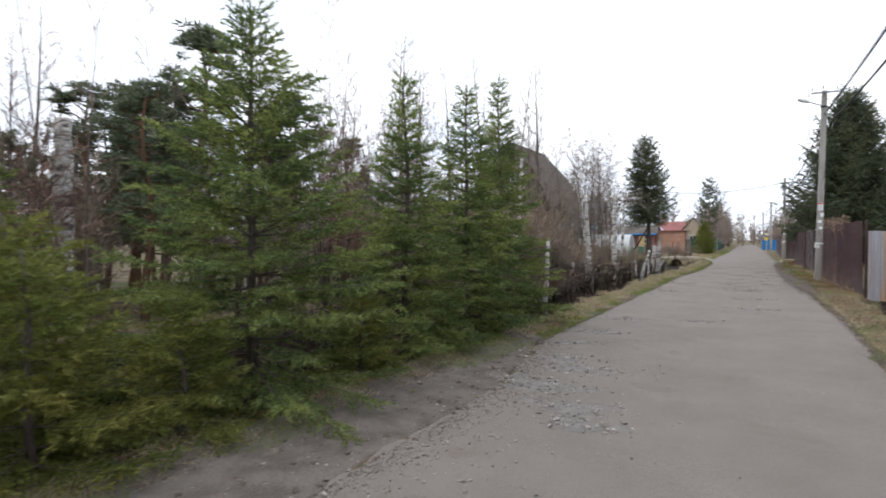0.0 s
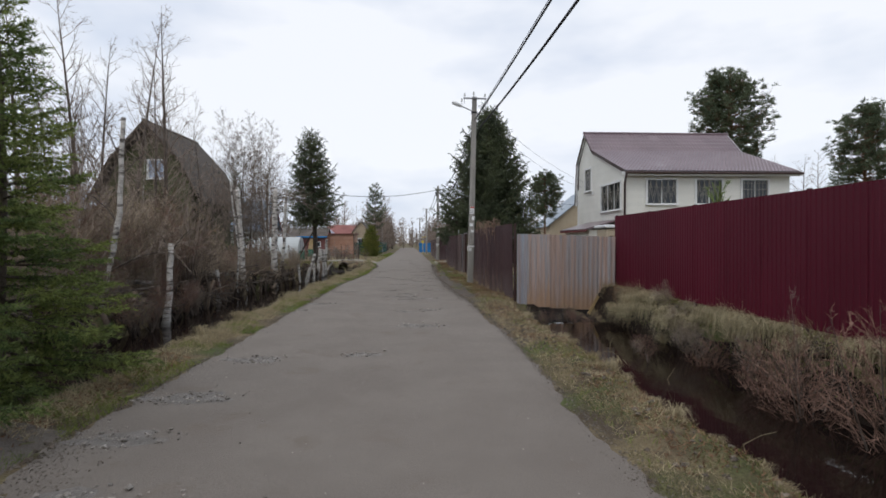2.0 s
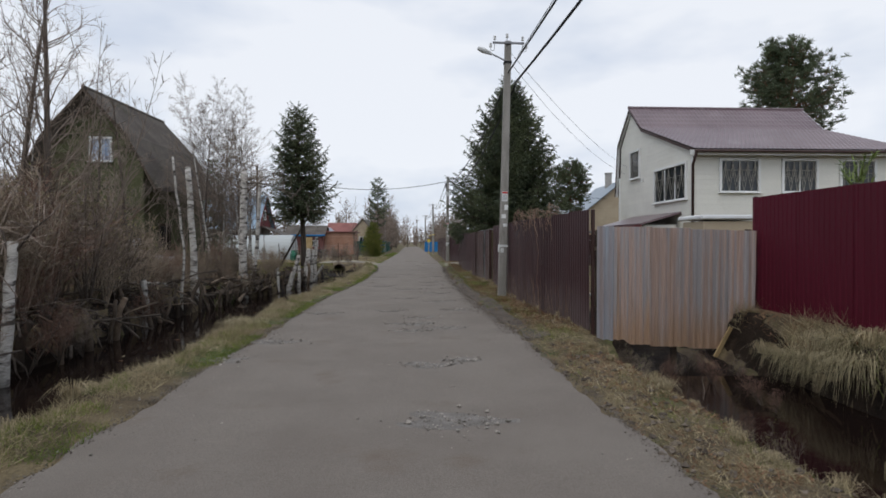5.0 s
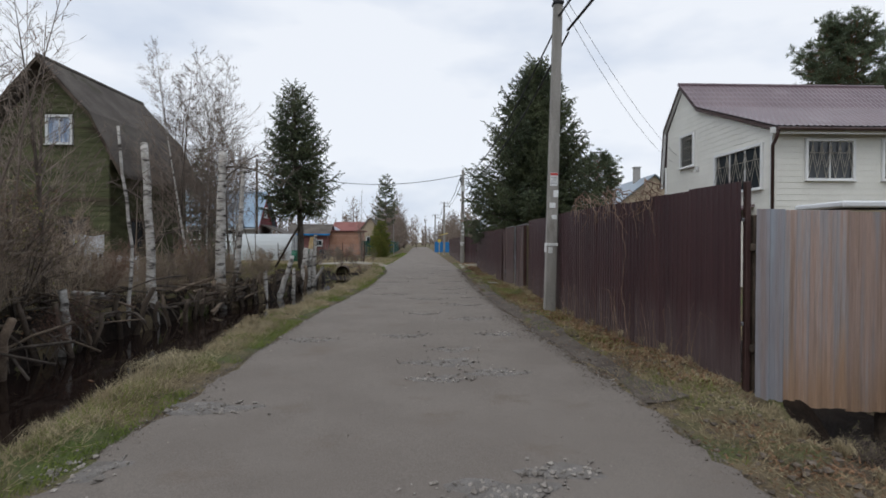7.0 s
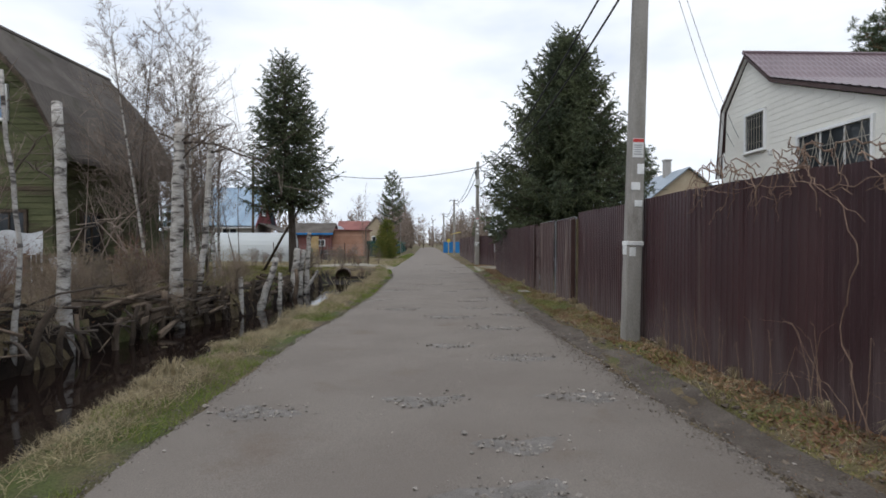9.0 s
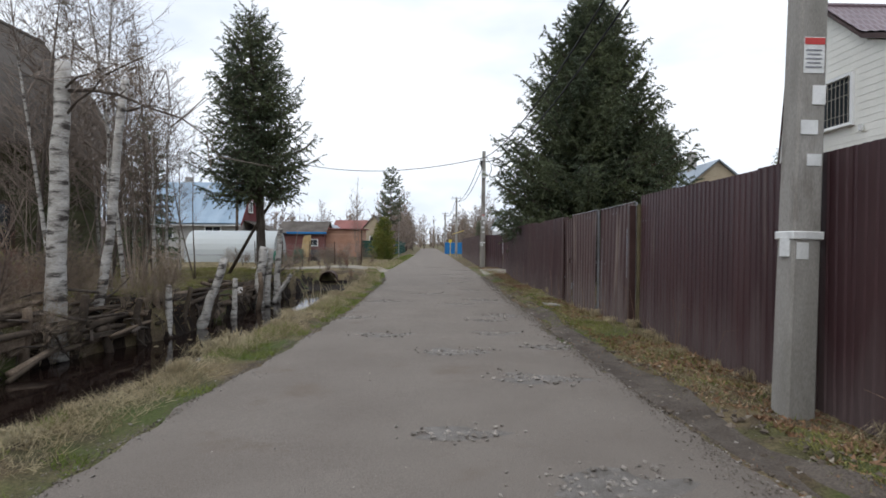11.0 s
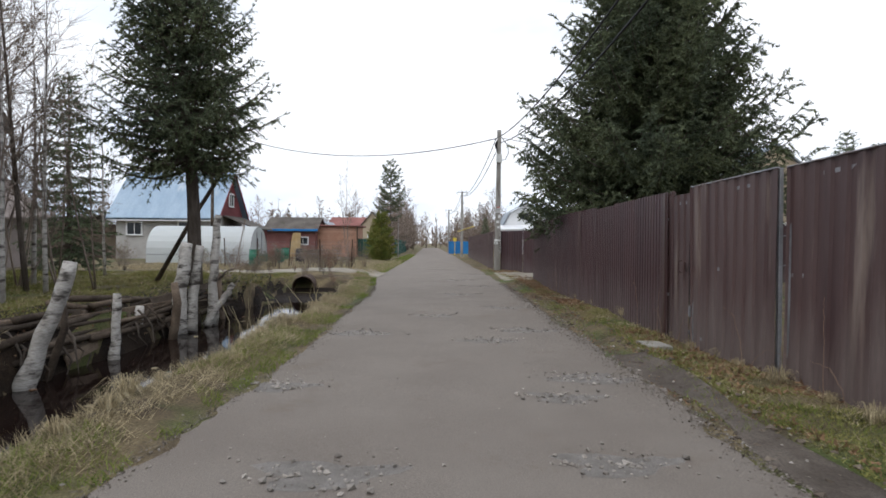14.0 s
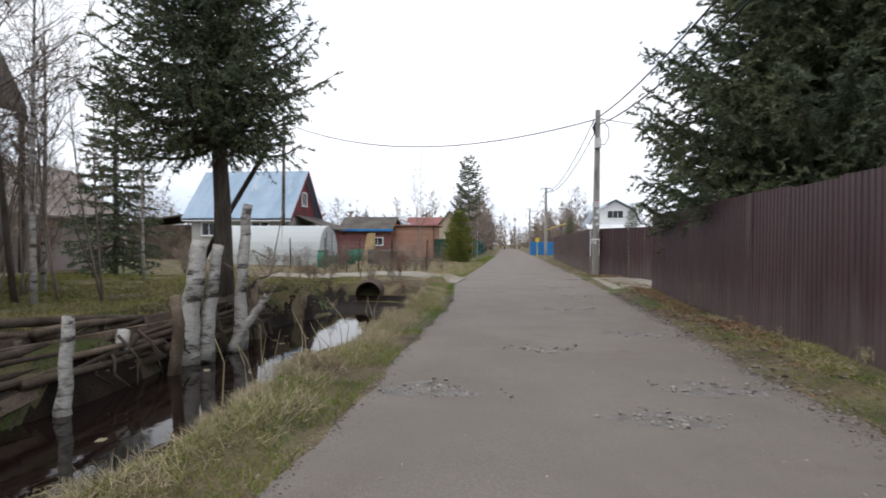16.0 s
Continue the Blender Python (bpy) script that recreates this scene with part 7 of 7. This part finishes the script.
spots += [(float(right_edge(y)) + tr.uniform(0.75, 1.05), y, tr.uniform(0.25, 0.5)) for y in [3 + 16.5 * k / 34 for k in range(34)]]
for k, (x, y, s) in enumerate(spots):
    ob = new("grass_tuft", TUFTS[k % 3])
    ob.matrix_basis = pose(x, y, land_at(x, y) - 0.01, 0, 0, tr.uniform(0, 360)) @ Matrix.Scale(s, 4)
    tagged(ob, "tuft of long straw-coloured dead grass", "grass tuft", "dead grass tufts")



def tussock_mesh(seed, n, length):
    """Long dead grass that springs from one crown and hangs down on the side of +x."""
    r = np.random.default_rng(seed)
    s = Shape()
    for k in range(n):
        a = r.normal(0, 0.75)
        o = Vector((math.cos(a), math.sin(a), 0))
        p = Vector((r.normal(0, 0.12), r.normal(0, 0.22), r.uniform(-0.04, 0.03)))
        ln, rise, w = length * r.uniform(0.5, 1.15), r.uniform(0.05, 0.32), Vector((-o.y, o.x, 0)) * 0.0035
        m1 = p + o * ln * 0.25 + UP * ln * rise * 0.8
        m2 = p + o * ln * 0.55 + UP * ln * rise * 0.45
        e = p + o * ln * 0.72 - UP * ln * r.uniform(0.15, 0.55)
        s.add([p - w, p + w, m1 + w, m1 - w, m2 + w, m2 - w, e], [(0, 1, 2, 3), (3, 2, 4, 5), (5, 4, 6)])
    return s


M_GREYSTRAW = mat("bleached_hanging_grass", (0.27, 0.225, 0.13), (0.40, 0.34, 0.21), 2.0, 12, 0.85, 0, 0.25, island=0.45, trans=0.2)
TUSSOCKS = [tussock_mesh(k, 260, 0.75 + 0.08 * k).mesh("grass_tussock", M_GREYSTRAW) for k in range(3)]
for k in range(34):
    y = 2.0 + 17.3 * k / 34 + tr.uniform(-0.4, 0.4)
    x = float(right_edge(y)) + 4.0 + tr.uniform(-0.18, 0.2)
    tagged(new("grass_tussock", TUSSOCKS[k % 3]), "long bleached dead grass hanging over a ditch", "grass tussock", "tussocks over the ditch").matrix_basis = pose(x, y, land_at(x, y) + 0.02, 0, 0, 180 + tr.uniform(-30, 30)) @ Matrix.Scale(tr.uniform(0.55, 1.05), 4)
for k, (x, y, q) in enumerate(((-3.68, 29.5, 0.8), (-3.75, 30.0, 0.75), (-3.62, 20.8, 0.75), (-3.66, 21.4, 0.7), (-3.75, 26.0, 0.45), (-3.7, 34.0, 0.5), (-3.72, 36.5, 0.55), (-3.8, 38.3, 0.5))):
    tagged(new("grass_tussock", TUSSOCKS[k % 3]), "pale tussock of dead grass leaning over the ditch", "grass tussock", "tussocks on the verge").matrix_basis = pose(x + 0.1, y, land_at(x + 0.1, y) + 0.01, 0, 0, 180 + tr.uniform(-50, 50)) @ Matrix.Scale(q, 4)
# crooked stems sticking out of the right-hand ditch
for k in range(14):
    y = tr.uniform(3, 18.5)
    x = float(right_edge(y)) + tr.uniform(1.6, 3.5)
    ln, q = tr.uniform(0.2, 0.55), tr.uniform(-0.3, 0.3)
    sh = Shape().tube([(0, 0, -0.1), (q * 0.1, 0.05, ln * 0.35), (q * 0.4, tr.uniform(-0.2, 0.2), ln * 0.7), (q, tr.uniform(-0.35, 0.35), ln * tr.uniform(0.7, 1.0))], [0.005, 0.0045, 0.003, 0.0015], 4)
    solo("dead_weed", sh, M_TWIG if k % 2 else M_GREYSTRAW, "crooked dead weed standing in a ditch", "weed", "dead weeds in the ditch", at=pose(x, y, max(land_at(x, y), -0.45), tr.uniform(-25, 25), tr.uniform(-25, 25), 0), smooth=True)

# reeds at the ditch near the culvert
for k in range(16):
    x, y = -4.05 + tr.uniform(-0.3, 0.2), tr.uniform(35.2, 40.5)
    z = land_at(x, y)
    ln = tr.uniform(0.5, 0.95)
    sh = Shape().tube([(0, 0, 0), (tr.uniform(-0.1, 0.1), 0.03, ln * 0.6), (tr.uniform(-0.3, 0.15), 0.05, ln)], [0.008, 0.006, 0.003], 4)
    solo("reed", sh, M_STRAW, "dry broken reed stalk at the ditch", "reed", "reeds at the ditch", at=pose(x, y, z - 0.02, tr.uniform(-12, 12), tr.uniform(-22, 12), 0))


# dry vines over the brown fence
def vine(points, r, label, shake=1.0):
    pts = [Vector(p) for p in points]
    line = []
    for a, b in zip(pts, pts[1:]):
        for k in range(6):
            line.append(a.lerp(b, k / 6) + Vector((tr.gauss(0, 0.012), tr.gauss(0, 0.02), tr.gauss(0, 0.02))) * shake)
    line.append(pts[-1])
    solo("dry_vine", Shape().tube(line, [r * (1 - 0.7 * k / len(line)) for k in range(len(line))], 4), M_VINE, label, "vine", "dry vines on the fence", smooth=True)


M_VINE = mat("dry_vine_stem", (0.20, 0.13, 0.095), (0.30, 0.21, 0.15), 3, 30, 0.9, 0, 0.2)
vine([(2.52, 22.3, 0.1), (2.50, 22.6, 0.9), (2.5, 22.4, 1.5), (2.5, 22.7, 2.0), (2.52, 22.5, 2.32), (2.6, 22.2, 2.35)], 0.006, "thick dry vine climbing over a brown fence")
for k in range(34):
    y = tr.uniform(21.8, 25.0)
    z = tr.uniform(2.2, 2.42)
    fx = 2.62 + (23.0 - y) * 0.11
    p = [(fx + 0.12, y, z)]
    for q in range(3):
        p.append((fx - tr.uniform(0.02, 0.14), y + tr.gauss(0, 0.15) * (q + 1), z + (0.1 if q == 0 else -tr.uniform(0.08, 0.28) * q)))
    vine(p, 0.008, "dry vine tangled over a brown fence top")
for k in range(70):
    y = tr.uniform(20.6, 25.8) if k % 3 else tr.uniform(26.8, 44)
    fx = np.interp(y, [20, 23, 25.3, 31, 36, 47], [3.0, 2.62, 2.45, 2.45, 2.2, 2.0])
    h = tr.uniform(0.35, 0.95)
    q = tr.gauss(0, 0.3)
    vine([(fx - 0.15, y, 0.0), (fx - 0.15, y + q * 0.2, h * 0.5), (fx - 0.17, y + q * 0.6, h * 0.9), (fx - 0.19, y + q * 1.25, h * tr.uniform(0.75, 1.05))], 0.004, "dry weed stalk at the fence foot", 0.2)

# crushed stone in the potholes and along the edges of the lane
sr = np.random.default_rng(121)


def stones(name, cx, cy, n, size, label, kind="stuff"):
    s = Shape()
    for x, y, q in zip(cx, cy, size):
        if not (verge_edge(y) - 0.25 < x < right_edge(y) + 0.6):
            continue
        z = float(road_height(np.array([x]), np.array([y]))[0]) if left_edge(y) < x < right_edge(y) else land_at(x, y)
        t = pose(0, 0, 0, sr.uniform(0, 360), sr.uniform(0, 360), sr.uniform(0, 360)).to_3x3()
        pts = [t @ Vector(v) * q * sr.uniform(0.7, 1.15) for v in ((0.8, 0, 0), (-0.8, 0, 0), (0, 0.7, 0), (0, -0.7, 0), (0, 0, 0.6), (0, 0, -0.6))]
        for p in pts:
            p.z *= 0.6
        s.add([p + Vector((x, y, z + q * 0.3)) for p in pts], [(0, 2, 4), (2, 1, 4), (1, 3, 4), (3, 0, 4), (2, 0, 5), (1, 2, 5), (3, 1, 5), (0, 3, 5)])
    return solo(name, s, M_STONE, label, "gravel", kind=kind)


for a, b, r in HOLES:
    n = int(145 * r * (1.5 if b < 40 else 0.8))
    an, d = sr.uniform(0, 6.283, n), r * np.abs(sr.normal(0.55, 0.3, n))
    ox, oy = a + 1.25 * d * np.cos(an), b + 0.7 * d * np.sin(an)
    stones("gravel_patch", ox, oy, n, np.clip(sr.lognormal(-3.75, 0.42, n), 0.009, 0.055), "patch of loose crushed stone in a pothole")
    bed = Shape()
    k = 18
    rim = []
    for q in range(k):
        w = 2 * math.pi * q / k
        f = r * (0.75 + 0.2 * math.sin(3 * w + a * 7) + 0.12 * math.sin(5 * w + b))
        x, y = a + 1.2 * f * math.cos(w), b + 0.62 * f * math.sin(w)
        rim.append((x, y, float(road_height(np.array([x]), np.array([y]))[0]) + 0.001))
    zc = float(road_height(np.array([a]), np.array([b]))[0]) + 0.007
    inner = [(a + (x - a) * 0.6, b + (y - b) * 0.6, float(road_height(np.array([a + (x - a) * 0.6]), np.array([b + (y - b) * 0.6]))[0]) + 0.006) for x, y, z in rim]
    bed.add(rim + inner + [(a, b, zc)], [(q, (q + 1) % k, k + (q + 1) % k, k + q) for q in range(k)] + [(k + q, k + (q + 1) % k, 2 * k) for q in range(k)])
    solo("pothole", bed, M_PATCH, "shallow pothole with a rough gravel bed", "pothole", kind="structure", smooth=True)
n = 2600
sy = sr.uniform(-2, 50, n)
stones("loose_gravel", left_edge(sy) + (right_edge(sy) - left_edge(sy)) * sr.random(n), sy, n, np.clip(sr.lognormal(-4.9, 0.5, n), 0.004, 0.022), "loose small stones scattered on the lane")
n = 2200
sy = sr.uniform(20, 48, n)
stones("edge_gravel", right_edge(sy) + np.abs(sr.normal(0, 0.22, n)) - 0.1, sy, n, np.clip(sr.lognormal(-4.4, 0.5, n), 0.005, 0.035), "crushed stone along the edge of the lane")
n = 1500
sx, sy = sr.normal(-2.0, 0.7, n), sr.uniform(0.5, 7.5, n)
stones("edge_gravel", sx, sy, n, np.clip(sr.lognormal(-4.3, 0.5, n), 0.006, 0.035), "crushed stone along the edge of the lane")
n = 700
sy = sr.uniform(10, 47, n)
stones("edge_gravel", left_edge(sy) + sr.normal(0.0, 0.15, n), sy, n, np.clip(sr.lognormal(-4.5, 0.5, n), 0.005, 0.03), "crushed stone along the edge of the lane")
solo("concrete_slab", Shape().box((0, 0, 0), (0.34, 0.34, 0.06), None, 0.015), M_CONC, "small concrete slab lying in the grass", "slab", at=pose(1.74, 35.25, 0.06, 2, 3, 12))

# clods of earth along the verges
cs = np.random.default_rng(131)


def clods(side, a, b, y0, y1, n, label):
    s = Shape()
    for k in range(n):
        y, o, q = cs.uniform(y0, y1), cs.uniform(a, b), float(np.clip(cs.lognormal(-3.6, 0.5), 0.012, 0.055))
        x = float(right_edge(y)) + o if side > 0 else float(left_edge(y)) - o
        t = pose(0, 0, 0, cs.uniform(0, 360), cs.uniform(0, 360), cs.uniform(0, 360)).to_3x3()
        pts = [t @ Vector(v) * q * cs.uniform(0.65, 1.2) for v in ((0.9, 0, 0), (-0.9, 0, 0), (0, 0.9, 0), (0, -0.9, 0), (0, 0, 0.8), (0, 0, -0.8))]
        z = max(land_at(x, y), road_height(np.array([x]), np.array([y]))[0] - 0.02 if o < 0 else -9)
        s.add([Vector((x + p.x, y + p.y, z + 0.6 * p.z + q * 0.15)) for p in pts], [(0, 2, 4), (2, 1, 4), (1, 3, 4), (3, 0, 4), (2, 0, 5), (1, 2, 5), (3, 1, 5), (0, 3, 5)])
    return solo("earth_clods", s, M_CLOD, label, "soil", kind="stuff")


M_CLOD = mat("dry_brown_clods", (0.085, 0.066, 0.050), (0.165, 0.135, 0.105), 3.0, 60, 0.95, 0.4, 0.3, island=0.35)
clods(1, -0.05, 0.55, 12, 47, 1500, "clods of brown earth at the edge of the lane")
clods(1, 0.2, 1.3, 2, 21, 900, "clods of brown earth on a rough verge")
clods(-1, -0.05, 0.9, -2, 8.5, 900, "clods of brown earth below young spruces")

# litter floating in the ditch
for k in range(18):
    y = tr.uniform(20, 46)
    solo("floating_litter", Shape().box((0, 0, 0), (tr.uniform(0.05, 0.14), tr.uniform(0.03, 0.08), 0.012), None, 0.004), M_STRAW if k % 3 else M_BROWNLEAF, "pale scrap floating on ditch water", "litter", "scraps in the ditch", at=pose(tr.uniform(-6.1, -4.9), y, -0.456, tr.uniform(-8, 8), 0, tr.uniform(0, 180)))

# leafy shrub top showing over the maroon fence
lf = thing("leafy_shrub", "light green leafy shrub behind a maroon fence", "bush", pose(11.6, 24.8, 0.1))
part("stem", Shape().tube([(0, 0, 0), (0.05, 0, 1.6), (0, 0, 3.3)], [0.05, 0.04, 0.015], 6), M_BARK, lf, smooth=True)
lb = Blades()
for k in range(10):
    a = 0.63 * k
    b = np.array([0.0, 0, 2.5 + 0.08 * k])
    e = np.array([0.4 * math.cos(a), 0.4 * math.sin(a), 0.75])
    m = 30
    t = gr_.random((m, 1))
    lb.add(b + t * e, gr_.normal(size=(m, 3)) * 0.07 + e * 0.15, 0.045)
part("leaves", lb.mesh("leaves", M_LEAF, gr_), None, lf)

# wire fence of the garden by the driveway
wf = thing("wire_fence", "rusty wire mesh fence round a garden", "fence", pose(-12.4, 56.6, 0.05, 0, 0, 6))
wp_ = Shape().tube([(0, 0, -0.2), (0, 0, 1.5)], 0.03, 6).mesh("post", M_RUST)
for k in range(5):
    part("post", wp_, M_RUST, wf, at=pose(1.6 * k, 0, 0, 0, (-2, 1, 3, -1, 2)[k], 0))
for k in range(7):
    part("wire", Shape().tube([(0, 0, 0.15 + 0.2 * k), (3.2, 0, 0.13 + 0.2 * k), (6.4, 0, 0.15 + 0.2 * k)], 0.004, 3), M_STEEL, wf)
up_ = Shape().tube([(0, 0, 0.15), (0, 0, 1.35)], 0.003, 3).mesh("stay", M_STEEL)
for k in range(64):
    part("stay", up_, M_STEEL, wf, at=pose(0.1 * k, 0, 0))
